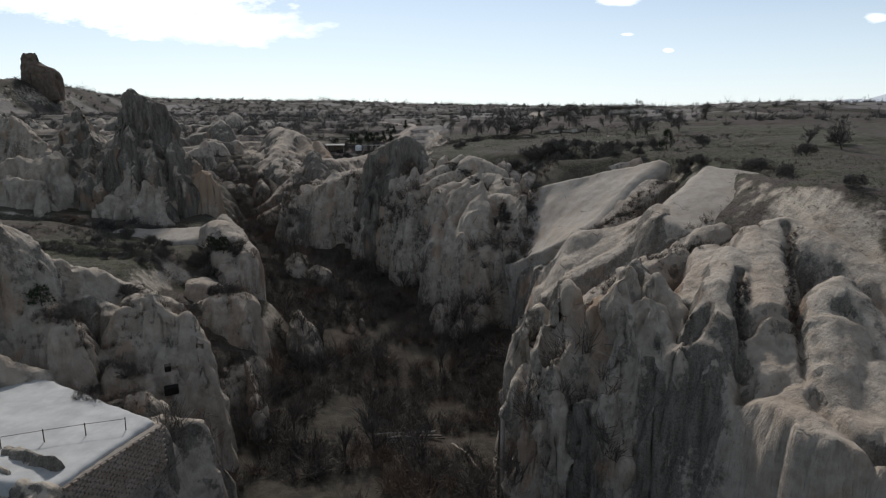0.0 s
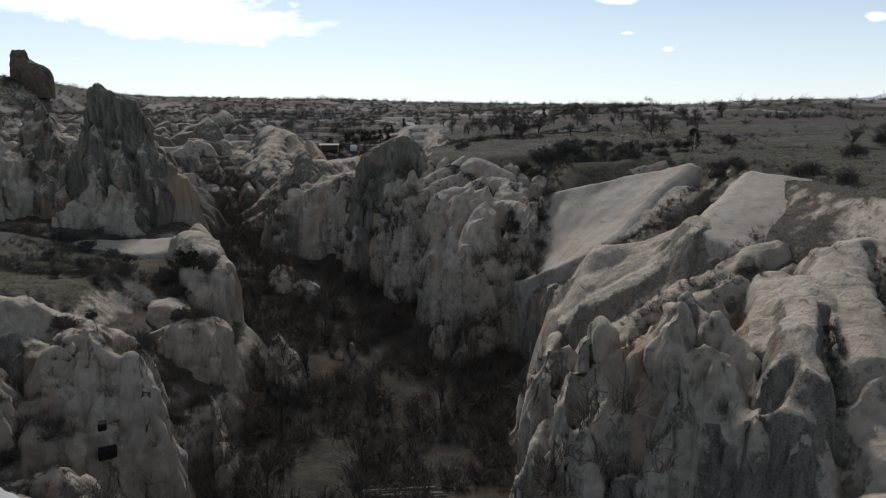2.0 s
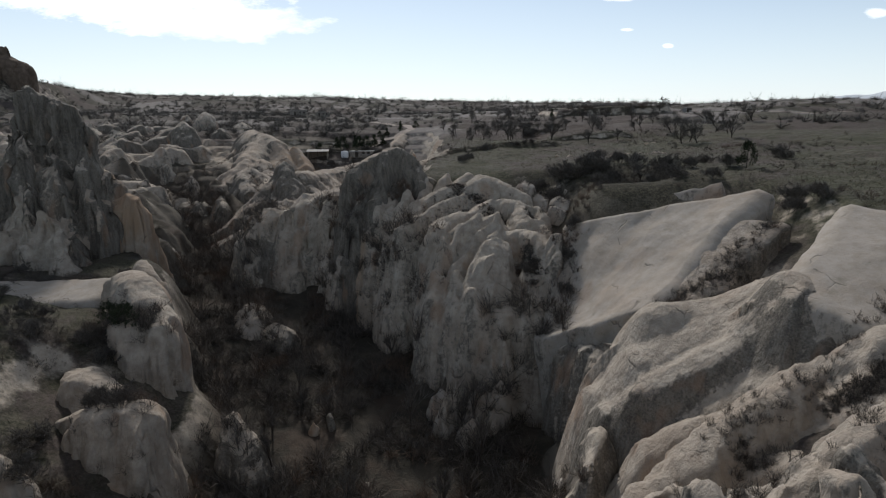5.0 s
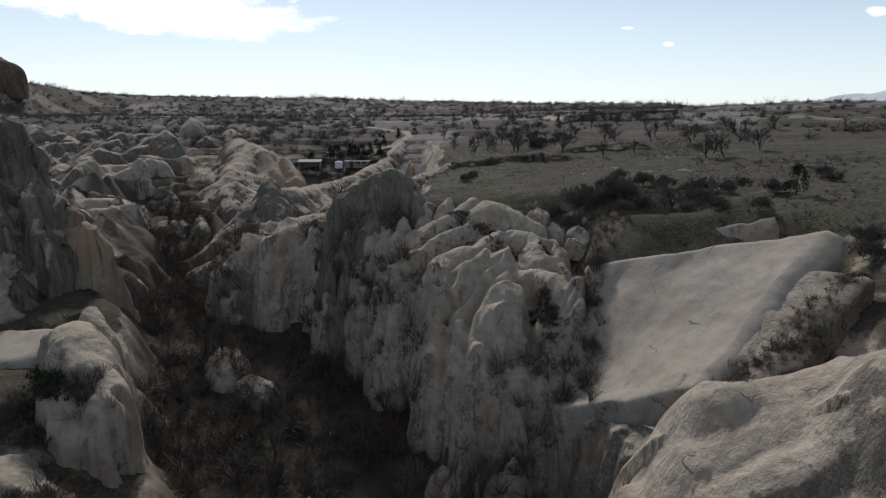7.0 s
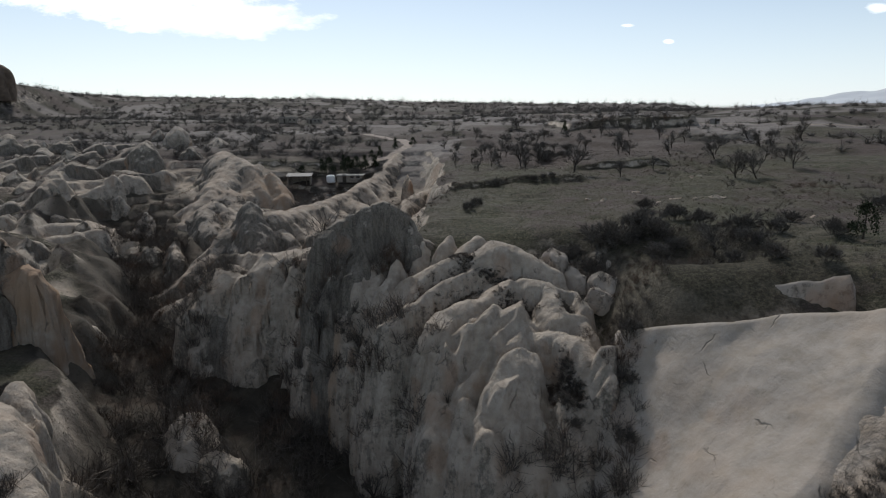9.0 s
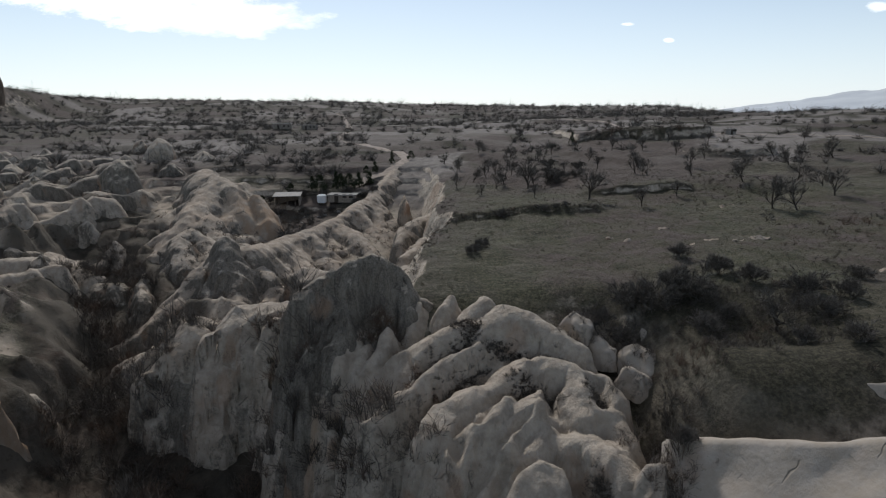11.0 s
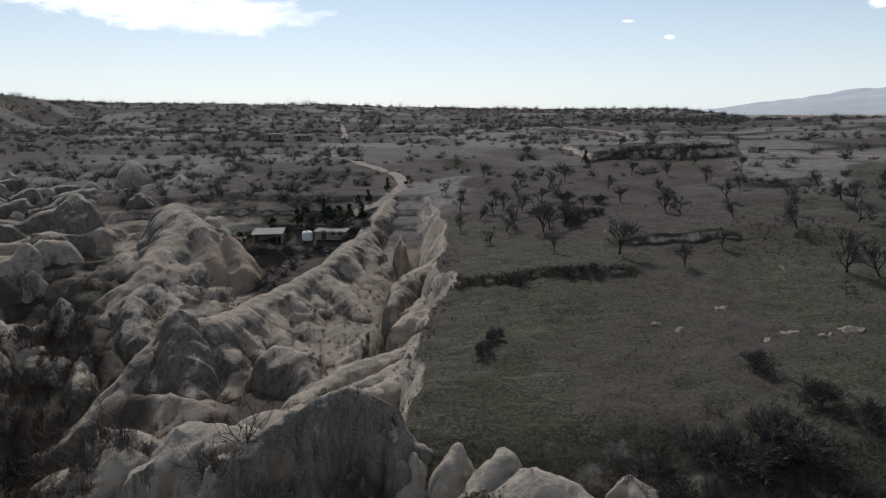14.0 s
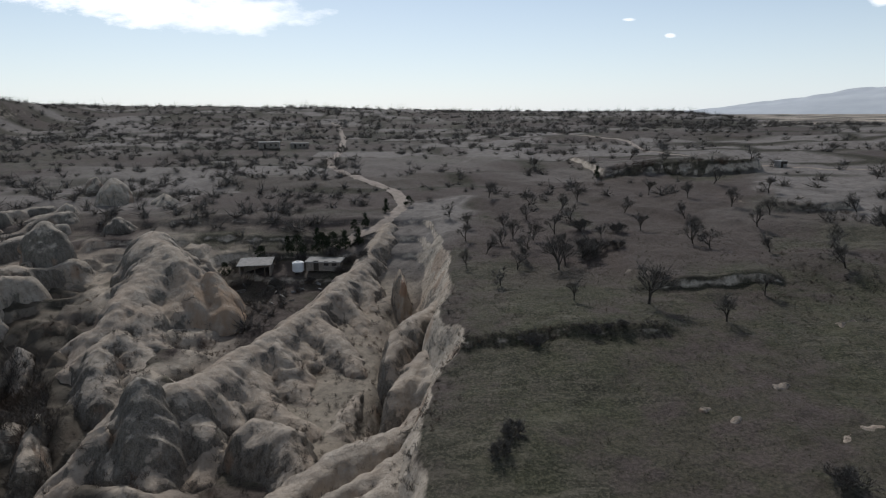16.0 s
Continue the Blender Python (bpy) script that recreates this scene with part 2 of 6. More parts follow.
# grey cover and tan of the single crests; the grey is lichen and painted shade
T_PALE, T_TUFF, T_DARK, T_GREY, T_DOME, T_RIDGE, T_LOBE = (-0.23, 0.08), (-0.12, 0.08), (0.13, 0.0), (0.08, 0.0), (-0.08, 0.1), (0.015, 0.22), (0.10, 0.1)
T_TAN, T_RUST, T_SPIRE = (-0.20, 0.9), (-0.26, 1.0), (0.02, 0.3)
m_ribs = Mat("tuff_ribs", 0.92)
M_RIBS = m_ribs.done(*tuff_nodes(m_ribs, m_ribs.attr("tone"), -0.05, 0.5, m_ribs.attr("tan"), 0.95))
M_BROWN = plain("brown_rock", (0.10, 0.075, 0.058), (0.17, 0.13, 0.10), 0.35, 0.95, 0.8)
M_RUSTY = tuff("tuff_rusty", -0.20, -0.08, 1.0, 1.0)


def ground_material():
    m = Mat("open_ground", 0.95)
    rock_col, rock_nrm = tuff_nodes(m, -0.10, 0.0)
    big, mid, fine = m.noise(0.045, 5), m.noise(0.45, 6, 0.65), m.noise(3.2, 6, 0.7)
    clump0 = m.noise(0.22, 5, 0.65)
    grass = m.mix(m.step(mid, 0.3, 0.7), (0.032, 0.032, 0.022), (0.068, 0.064, 0.046))
    grass = m.mix(m.math("MULTIPLY", m.step(fine, 0.47, 0.60), 0.75), grass, (0.138, 0.125, 0.092))
    straw = m.noise(0.5, 5, 0.65, (0.35, 1.5, 1), 0.8)
    grass = m.mix(m.math("MULTIPLY", m.step(straw, 0.50, 0.64), 0.6), grass, (0.152, 0.136, 0.104))
    grass = m.mix(m.math("MULTIPLY", m.step(m.noise(0.10, 5, 0.6), 0.52, 0.68), 0.55), grass, (0.042, 0.038, 0.026))
    soil = m.mix(m.step(fine, 0.3, 0.7), (0.060, 0.048, 0.043), (0.112, 0.090, 0.081))
    col = m.mix(m.step(m.math("ADD", big, m.math("MULTIPLY", mid, 0.3)), 0.58, 0.75), grass, soil)
    col = m.mix(m.attr("soil"), col, soil)
    col = m.mix(m.attr("dust"), col, m.mix(m.step(mid, 0.3, 0.7), (0.25, 0.228, 0.212), (0.16, 0.145, 0.135)))
    col = m.mix(m.math("MULTIPLY", m.attr("green"), m.step(clump0, 0.38, 0.6)), col, m.mix(m.step(fine, 0.35, 0.65), (0.032, 0.038, 0.018), (0.082, 0.084, 0.044)))
    litter = m.mix(m.step(mid, 0.35, 0.7), (0.034, 0.031, 0.025), (0.074, 0.063, 0.050))
    litter = m.mix(m.math("MULTIPLY", m.step(m.noise(0.16, 4), 0.5, 0.68), 0.6), litter, (0.066, 0.046, 0.035))
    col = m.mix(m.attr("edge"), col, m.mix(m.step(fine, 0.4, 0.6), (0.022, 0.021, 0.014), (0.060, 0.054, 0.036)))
    col = m.mix(m.attr("litter"), col, litter)
    bare = m.math("MAXIMUM", m.math("SUBTRACT", 1.0, m.step(m.math("ADD", m.up(), m.math("MULTIPLY", m.math("SUBTRACT", mid, 0.5), 0.5)), 0.62, 0.80)), m.attr("rock"))
    bare = m.math("MULTIPLY", bare, m.math("SUBTRACT", 1.0, m.math("MULTIPLY", m.attr("cover"), 0.85)))
    col = m.mix(bare, col, rock_col)
    clump = m.noise(1.1, 5, 0.7)
    col = m.mix(m.math("MULTIPLY", m.step(clump, 0.55, 0.68), 0.5), col, (0.024, 0.023, 0.016))
    nrm = m.bump(mid, 0.6, 0.35)
    nrm = m.bump(clump, 0.7, 0.25, nrm)
    nrm = m.bump(fine, 0.8, 0.14, nrm)
    nrm = m.bump(m.noise(14.0, 4, 0.7), 0.5, 0.05, nrm)
    return m.done(col, nrm)


M_GROUND = ground_material()


M_ROAD = plain("dirt_road", (0.36, 0.31, 0.27), (0.24, 0.20, 0.17), 0.8, 0.95, 0.06)
# pale blue base colour carries the haze over the distant mountain
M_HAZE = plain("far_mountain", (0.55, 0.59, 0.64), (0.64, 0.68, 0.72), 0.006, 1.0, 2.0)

# ---- the lie of the land ----
VALLEY = [(34, -60), (30, 30), (21, 38), (12, 47), (9, 60), (9.5, 76), (12, 90), (13, 97), (8, 98), (1, 96), (-2, 108), (-10, 116), (-19, 127), (-29, 134), (-36, 138), (-41, 146),
          (-48, 158), (-62, 176), (-72, 180), (-66, 166), (-54, 152), (-47, 138), (-43, 122), (-36, 113), (-32, 99), (-25, 88), (-22, 72), (-24, 60), (-22, 46), (-18, 30), (-20, -60)]
SLIT = [(-13, 137), (-8, 150), (-6.5, 166), (-7, 182), (-8, 200)]


def ground_height(x, y):
    u = x / np.maximum(y, 60)
    pl = 33.6 + 0.028 * (np.clip(y, 40, 260) - 125) + 0.045 * np.clip(x - 10, -30, 90) + 0.03 * (np.clip(y, 150, 250) - 150) + 0.035 * (np.clip(y, 260, 400) - 260)
    crest = np.interp(u, (-0.55, -0.36, -0.17, 0.02, 0.2, 0.4), (66.9, 65.5, 63.9, 60.0, 58.4, 58.6))
    mid = pl + (crest - pl) * sm(470, 690, y) - 25 * sm(760, 1500, y)
    east = pl + 4.0 * sm(230, 330, y) - 17 * sm(350, 900, y)
    up = mid + (east - mid) * sm(0.30, 0.58, u)
    # banks over the valley
    right = np.minimum(up, 34.5 - 0.52 * np.clip(41 - x, 0, 60) - 2.5 * (1 - sm(34, 44, x)) - 3.5 * (1 - sm(14, 24, x)) - 3.0 * (1 - sm(58, 70, y)) * (1 - sm(36, 46, x)) - 6.0 * (1 - sm(48, 62, y)))
    right = right - 5.0 * sm(11, 15, x) * (1 - sm(27, 34, x)) * sm(64, 70, y) * (1 - sm(84, 92, y))
    up = np.where((y < 130) & (x > 0), up + (right - up) * (1 - sm(96, 110, y)), up)
    cap = np.minimum(up, 20.0 + 0.38 * (y - 97))
    up = up + (cap - up) * sm(-22, -14, x) * (1 - sm(15, 22, x)) * (1 - sm(120, 128, y))
    left = 20.0 + 0.10 * np.clip(-x - 42, 0, 90) + 0.085 * np.clip(y - 105, 0, 140) - 0.42 * np.clip(x + 42, 0, 18) * (1 - sm(112, 135, y))
    left = left - 3.4 * sm(-45, -39, x) * (1 - sm(84, 92, y)) * sm(30, 50, y)
    xw = x - 2.5 * sm(150, 160, y) + 1.2 * fbm(x / 7, y / 9, 0, 3, 24)
    wl_ = (1 - sm(-10, -2, xw)) * (1 - sm(198, 232, y))
    up = up + (left - up) * wl_
    hill = 29 * np.exp(-(((x + 334) / np.where(x > -334, 21.0, 60.0)) ** 2 + ((y - 480) / 110) ** 2)) + 1.5 * np.exp(-(((x + 260) / 120) ** 2 + ((y - 430) / 150) ** 2))
    up = up + hill * sm(-60, -150, x)
    bad = sm(-22, -34, x + 0.22 * (y - 150)) * sm(120, 134, y) * (1 - sm(212, 250, y - 0.25 * x)) * sm(-230, -170, x)
    up = up + bad * (6.5 * ridged(x / 17 + 3, y / 17, 0, 3, 61) ** 1.6 - 2.2 + 1.2 * ridged(x / 5, y / 5, 0, 2, 67))
    floor = 3.0 + 0.20 * np.clip(y - 72, 0, 120)
    wob = 2.2 * fbm(x / 9, y / 9, 0, 3, 5)
    d = inside_distance(x, y, VALLEY) + wob
    g = floor + np.maximum(up - floor, 0) * sm(-0.5, 5.0, d) ** 0.8 - 0.6 * sm(0, -8, d)
    sl = line_distance(x, y, SLIT) + 0.8 * vnoise(x / 4, y / 4, 0, 9)
    g = g - 6.5 * np.exp(-(sl / 2.6) ** 2) * sm(134, 146, y) * (1 - sm(186, 202, y))
    # the narrow cleft between the buttress and the great slab
    g = g - 9 * np.exp(-(line_distance(x, y, [(12, 96), (15.2, 106)]) / 2.2) ** 2)
    dip = 1.9 * np.exp(-(((x - 26) / 9) ** 2 + ((y - 115) / 6) ** 2))
    g = g - dip
    for y0, up_ in ((74.0, 1.0), (88.0, 1.2), (104.0, 1.3)):
        yt = y + 2.0 * vnoise(x / 9, 0.0 * y + y0, 0, 26)
        g = g + up_ * (sm(y0 - 0.7, y0 + 0.7, yt) - sm(y0 - 10, y0 + 6, yt)) * sm(-34, -40, x) * sm(-120, -90, x)
    # low steps between the nearest plots
    wy_ = y + 1.2 * vnoise(x / 7, 0.0 * y, 0, 23)
    for y0, x0, x1, up_, run in ((160.0, -1, 27, 1.0, 20), (174.0, 24, 47, 1.0, 22), (262.0, 42, 90, 3.2, 60), (213.0, 60, 84, 1.2, 25)):
        g = g + up_ * sm(y0 - 0.8, y0 + 0.8, wy_) * (1 - sm(y0 + 2, y0 + run, wy_)) * sm(x0, x0 + 3, x) * (1 - sm(x1 - 3, x1, x))
    # terraces of the old fields and small relief
    far = sm(150, 200, y) * (1 - sm(900, 1400, y)) * (1 - np.exp(-(sl / 13) ** 2) * (y < 216))
    h = g / 2.2 + 0.6 * vnoise(x / 60, y / 60, 0, 21)
    stair = (np.floor(h) + sm(0.38, 0.62, h - np.floor(h))) * 2.2 - 0.6 * 2.2 * vnoise(x / 60, y / 60, 0, 21)
    g = g + (stair - g) * 0.55 * far
    g = g + 0.55 * fbm(x / 14, y / 14, 0, 4, 2) + 0.12 * fbm(x / 1.7, y / 1.7, 0, 3, 3)
    return g, d, bad


def spread(lo, hi, step, start, end, grow):
    """Even steps between lo and hi, and growing ones beyond."""
    mid, a, b = list(np.arange(lo, hi, step)), [], []
    s, v = step, lo
    while v > start:
        s *= grow
        v -= s
        a.append(v)
    s, v = step, mid[-1]
    while v < end:
        s *= grow
        v += s
        b.append(v)
    return np.array(a[::-1] + mid + b)


GX, GY = spread(-95, 72, 0.5, -4200, 4200, 1.036), spread(28, 225, 0.5, -500, 4600, 1.02)
X, Y = np.meshgrid(GX, GY)
Z, VD, BAD = ground_height(X, Y)
me = grid_mesh("ground", np.stack([X, Y, Z], -1).reshape(-1, 3), len(GY), len(GX))


def layer(me, name, values):
    at = me.attributes.new(name, "FLOAT", "POINT")
    at.data.foreach_set("value", np.asarray(values, np.float32).ravel())


litter = sm(4.5, 0.5, VD - 5.0 * sm(105, 120, Y) * sm(-28, -34, X)) * (Y < 182)
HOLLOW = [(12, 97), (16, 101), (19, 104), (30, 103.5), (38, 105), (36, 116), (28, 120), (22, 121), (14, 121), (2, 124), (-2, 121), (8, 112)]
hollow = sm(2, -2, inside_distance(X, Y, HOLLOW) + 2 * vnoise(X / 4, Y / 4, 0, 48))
litter = np.maximum(litter, 0.8 * sm(2, -2, inside_distance(X, Y, [(-44, 148), (-50, 152), (-58, 160), (-76, 172), (-82, 196), (-66, 200), (-56, 178), (-47, 162)]) + 3 * vnoise(X / 6, Y / 6, 0, 49)))
field = vnoise(X / 55, Y / 34, 0, 41)
# tilled plots and bare dusty fields
PLOTS = [[(31, 232), (48, 250), (82, 253), (47, 183), (30, 175), (24, 179)]]
DUSTY = [[(90, 274), (103, 273), (114, 248), (80, 202), (67, 217)], [(95, 322), (134, 302), (108, 278), (83, 290)], [(88, 378), (127, 332), (110, 306), (72, 328)], [(10, 376), (51, 407), (33, 340), (8, 324)], [(140, 356), (173, 329), (150, 298), (128, 318)],
         [(-12, 242), (5, 242), (4, 212), (-4, 205), (-9, 207)]]
ragged = 2.5 * vnoise(X / 6, Y / 6, 0, 43)
plot = sm(2, -2, np.minimum.reduce([inside_distance(X, Y, p) for p in PLOTS]) + ragged)
dusty = sm(2.5, -2.5, np.minimum.reduce([inside_distance(X, Y, p) for p in DUSTY]) + ragged)
# the mosaic of fields beyond, with dark banks between them
fv = Y / 30 + 0.9 * vnoise(X / 160, Y / 220, 0, 81) + X * 0.004
fr = np.floor(fv).astype(np.int64)
fu = X / 58 + 3.1 * lattice(fr, fr * 0, fr * 0, 82) + 0.25 * vnoise(X / 60, Y / 60, 0, 83)
tint = lattice(fr, np.floor(fu).astype(np.int64), fr * 0, 84)
border = np.minimum(np.minimum(fv - fr, 1 - fv + fr) * 30, np.minimum(fu - np.floor(fu), 1 - fu + np.floor(fu)) * 58)
beyond = sm(225, 245, Y) * (1 - BAD) * (1 - sm(-90, -170, X) * (1 - sm(330, 380, Y)))
edge = sm(3.0 + Y / 150, 0.6 + Y / 300, border) * beyond * sm(-0.5, 0.0, vnoise(X / 30, Y / 30, 0, 85))
edge = np.maximum(edge, sm(2.0, 0.6, line_distance(X, Y, [(44, 260.5), (60, 262.5), (85, 261.5)])) * 0.9)
edge = np.maximum(edge, sm(1.2, 0.3, np.minimum(line_distance(X, Y, [(0, 159.6), (13, 160), (25, 160.3)]), line_distance(X, Y, [(26, 174), (45, 174)]))) * 0.8)
HB = Z / 2.2 + 0.6 * vnoise(X / 60, Y / 60, 0, 21)
cell = np.floor(vnoise(X / 90, Y / 200, 0, 51) * 3 + X / 70)
band = lattice(np.floor(HB).astype(np.int64), cell.astype(np.int64), np.zeros(X.shape, np.int64), 5) * sm(190, 240, Y)
layer(me, "litter", litter)
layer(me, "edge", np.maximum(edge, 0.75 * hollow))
layer(me, "cover", np.maximum(hollow, litter))
layer(me, "soil", np.maximum(np.maximum(plot * 0.85, sm(0.05, 0.2, band) * 0.7), np.maximum(beyond * sm(-0.35, -0.3, -np.abs(tint + 0.1)) * 0.9, sm(0.1, 0.5, vnoise(X / 16, Y / 9, 0, 46)) * (0.6 * sm(-28, -36, X) * (Y < 130) + 0.5 * sm(165, 180, Y)))))
layer(me, "dust", np.maximum(np.maximum(dusty * 0.9, beyond * sm(0.26, 0.3, tint) * 0.85), np.maximum(sm(0.35, 0.5, vnoise(X / 70, Y / 30, 0, 47)) * sm(190, 230, Y) * 0.4, sm(16, 6, np.hypot(X + 8, (Y - 216) * 0.8)) * 0.8)))
layer(me, "green", np.maximum(0.45 * sm(-28, -36, X) * (1 - sm(120, 132, Y)) * sm(-110, -90, X), 0.45 * sm(-2, 4, X) * sm(118, 126, Y) * (1 - sm(170, 185, Y)) + 0.5 * sm(34, 40, X) * (1 - sm(112, 122, Y))))
FLANK = [(-27, 170), (-21, 200), (-15, 208), (-6, 204), (-5, 188), (-5, 165), (-10, 140), (-22, 152)]
layer(me, "rock", 0.6 * sm(2, -2, inside_distance(X, Y, FLANK) + 1.5 * vnoise(X / 4, Y / 4, 0, 53)) + BAD * sm(-0.25, 0.35, fbm(X / 7, Y / 7, 0, 3, 71)) * 0.9 + sm(0.40, 0.55, X / np.maximum(Y, 60)) * sm(380, 520, Y) * sm(-0.25, 0.15, vnoise(X / 40, Y / 60, 0, 72)))
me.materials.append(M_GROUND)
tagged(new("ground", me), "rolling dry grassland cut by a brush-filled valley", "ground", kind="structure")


def height(x, y):
    """The ground's height at one place."""
    return float(ground_height(np.array([float(x)]), np.array([float(y)]))[0][0])


# ---- rock ----
ROCKS = 0


def rock(name, label, a, b, base, w, mat=None, w2=None, p=2.2, q=0.55, flute=0.35, crease=2.2, rough=0.22, lean=(0, 0), res=0.5, square=0.0, group=""):
    """A rock from its crest, which runs from a to b, down to the height base. w, w2: half its width at the foot at both ends; p, q: its
    section (2.2, 0.55 a steep dome, 1.2, 1 a cone); flute: depth of the upright grooves; crease: their spacing; lean: metres by which the crest is shifted."""
    global ROCKS
    ROCKS += 1
    seed = ROCKS * 7
    a, b = np.array(a, float), np.array(b, float)
    w2 = w if w2 is None else w2
    L = max(np.hypot(*(b - a)[:2]), 0.05)
    d = (b - a)[:2] / L if L > 0.06 else np.array([1.0, 0.0])
    n = np.array([-d[1], d[0]])
    wm = (w + w2) / 2
    per = 2 * L + 2 * math.pi * wm
    cols = int(np.clip(per / res, 24, 220))
    hgt = max(a[2], b[2]) - base
    rows = int(np.clip((hgt + wm) / res, 14, 90))
    s = np.arange(cols) / cols * per
    arc = math.pi * wm
    f, ang = np.zeros(cols), np.zeros(cols)
    k = s < L
    f[k], ang[k] = s[k] / L, -math.pi / 2
    k = (s >= L) & (s < L + arc)
    f[k], ang[k] = 1, -math.pi / 2 + (s[k] - L) / wm
    k = (s >= L + arc) & (s < 2 * L + arc)
    f[k], ang[k] = 1 - (s[k] - L - arc) / L, math.pi / 2
    k = s >= 2 * L + arc
    f[k], ang[k] = 0, math.pi / 2 + (s[k] - 2 * L - arc) / wm
    ox = np.cos(ang)[:, None] * d[0] + np.sin(ang)[:, None] * n[0]
    oy = np.cos(ang)[:, None] * d[1] + np.sin(ang)[:, None] * n[1]
    v = np.linspace(0, 1, rows)
    u = 1 - (1 - v) ** 1.55 if q < 0.8 else v                    # more rings near the top
    rho = (1 - u ** p) ** q
    F, U, R = f[:, None], u[None, :], rho[None, :]
    W = w + (w2 - w) * F
    top = a[2] + (b[2] - a[2]) * F
    sx, sy = a[0] + (b[0] - a[0]) * F, a[1] + (b[1] - a[1]) * F
    x, y = sx + ox * W * R + lean[0] * (U - 1), sy + oy * W * R + lean[1] * (U - 1)
    z = base + U * (top - base)
    size = max(wm, 1.2)
    lump = fbm(x / size / 1.3, y / size / 1.3, z / size / 1.8, 3, seed)
    grooves = ridged(x / crease, y / crease, z / crease / 7.0, 2, seed + 3)
    grain = fbm(x / 0.9, y / 0.9, z / 1.3, 3, seed + 5)
    keep = np.minimum(1, R * 2.5)
    chips = ridged(x / 1.3, y / 1.3, z / 3.2, 2, seed + 13) ** 2
    out = (rough * size * lump - flute * (grooves ** 3) * 1.6 + 0.10 * grain - 0.28 * min(1.0, wm / 2.5) * chips) * keep
    x, y = x + ox * out, y + oy * out
    bumpy = fbm(x / size / 0.9, y / size / 0.9, 0, 3, seed + 9)
    z = z + (rough * 0.55 * size * bumpy + 0.08 * grain - 0.45 * flute * grooves ** 3) * U ** 1.2
    co = np.stack([x, y, z], -1).transpose(1, 0, 2).reshape(-1, 3)
    me = grid_mesh(name, co, rows, cols, wrap=True)
    me.materials.append(mat or M_TUFF)
    return tagged(new(name, me), label, "rock", group)


def cone(name, label, x, y, top, base, w, mat=None, **kw):
    kw = {"p": 1.25, "q": 0.9, "flute": 0.3, "rough": 0.2, **kw}
    return rock(name, label, (x, y, top), (x + 0.02, y, top), base, w, mat, **kw)


def slab(name, label, c00, c10, c11, c01, base, mat=None, roll=1.6, flute=0.3, rough=0.12, res=0.45, rills=0.0, crease=2.2, foot=1.6):
    """A sloping rock table between four corners (in order round it), with edges that roll over and fall to the height base."""
    global ROCKS
    ROCKS += 1
    seed = ROCKS * 7
    c00, c10, c11, c01 = (np.array(c, float) for c in (c00, c10, c11, c01))
    hgt = max(c[2] for c in (c00, c10, c11, c01)) - base
    ring = int(np.clip(hgt / res / 1.3, 8, 36))
    ns = int(np.clip((np.linalg.norm(c10 - c00) + np.linalg.norm(c11 - c01)) / 2 / res, 8, 90))
    nt = int(np.clip((np.linalg.norm(c01 - c00) + np.linalg.norm(c11 - c10)) / 2 / res, 8, 90))
    over = np.linspace(0, 1, ring + 1)[1:]
    s = np.concatenate([-over[::-1], np.linspace(0, 1, ns), 1 + over])
    t = np.concatenate([-over[::-1], np.linspace(0, 1, nt), 1 + over])
    S, T = np.meshgrid(s, t, indexing="ij")
    si, ti = np.clip(S, 0, 1), np.clip(T, 0, 1)
    es, et = S - si, T - ti
    e = np.clip(np.hypot(es, et), 0, 1)
    P = c00 * ((1 - si) * (1 - ti))[..., None] + c10 * (si * (1 - ti))[..., None] + c11 * (si * ti)[..., None] + c01 * ((1 - si) * ti)[..., None]
    du, dv = (c10 - c00 + c11 - c01)[:2], (c01 - c00 + c11 - c10)[:2]
    du, dv = du / np.linalg.norm(du), dv / np.linalg.norm(dv)
    o = es[..., None] * du + et[..., None] * dv
    o = o / np.maximum(np.linalg.norm(o, axis=-1), 1e-6)[..., None]
    reach = roll * np.sqrt(np.clip(1 - (1 - np.minimum(e * hgt / roll / 1.2, 1)) ** 2, 0, 1)) + foot * e
    drop = e ** 1.15
    x, y = P[..., 0] + o[..., 0] * reach, P[..., 1] + o[..., 1] * reach
    z = P[..., 2] + (base - P[..., 2]) * drop
    x, y = x + 0.9 * fbm(x / 6, y / 6, 0, 3, seed + 21) * min(1.0, 12 * rough), y + 0.9 * fbm(x / 6, y / 6, 5, 3, seed + 22) * min(1.0, 12 * rough)
    grooves = ridged(x / crease, y / crease, z / crease / 7, 2, seed + 3)
    lump = fbm(x / 3.5, y / 3.5, z / 5.0, 3, seed)
    grain = fbm(x / 0.9, y / 0.9, z / 1.3, 3, seed + 5)
    push = (0.9 * lump * min(1.0, 6 * rough) - 1.6 * flute * grooves ** 3 + 0.1 * grain) * np.minimum(1, e * 8)
    x, y = x + o[..., 0] * push, y + o[..., 1] * push
    fall = np.array([c11[0] - c00[0], c11[1] - c00[1]])
    z = z + rough * 4 * fbm(x / 7, y / 7, 0, 3, seed + 9) * (1 - e) + 0.06 * grain - 0.3 * flute * grooves ** 3 * (1 - e)
    if rills:
        g2 = du * (1 if abs(c10[2] - c00[2]) > abs(c01[2] - c00[2]) else 0) + dv * (0 if abs(c10[2] - c00[2]) > abs(c01[2] - c00[2]) else 1)
        across = -x * g2[1] + y * g2[0] + 0.8 * vnoise(x / 5, y / 5, 0, seed)
        z = z - rills * ridged(across / 2.6, (x * g2[0] + y * g2[1]) / 14, 0, 2, seed + 11) ** 4
    me = grid_mesh(name, np.stack([x, y, z], -1).reshape(-1, 3), len(s), len(t))
    me.materials.append(mat or M_PALE)
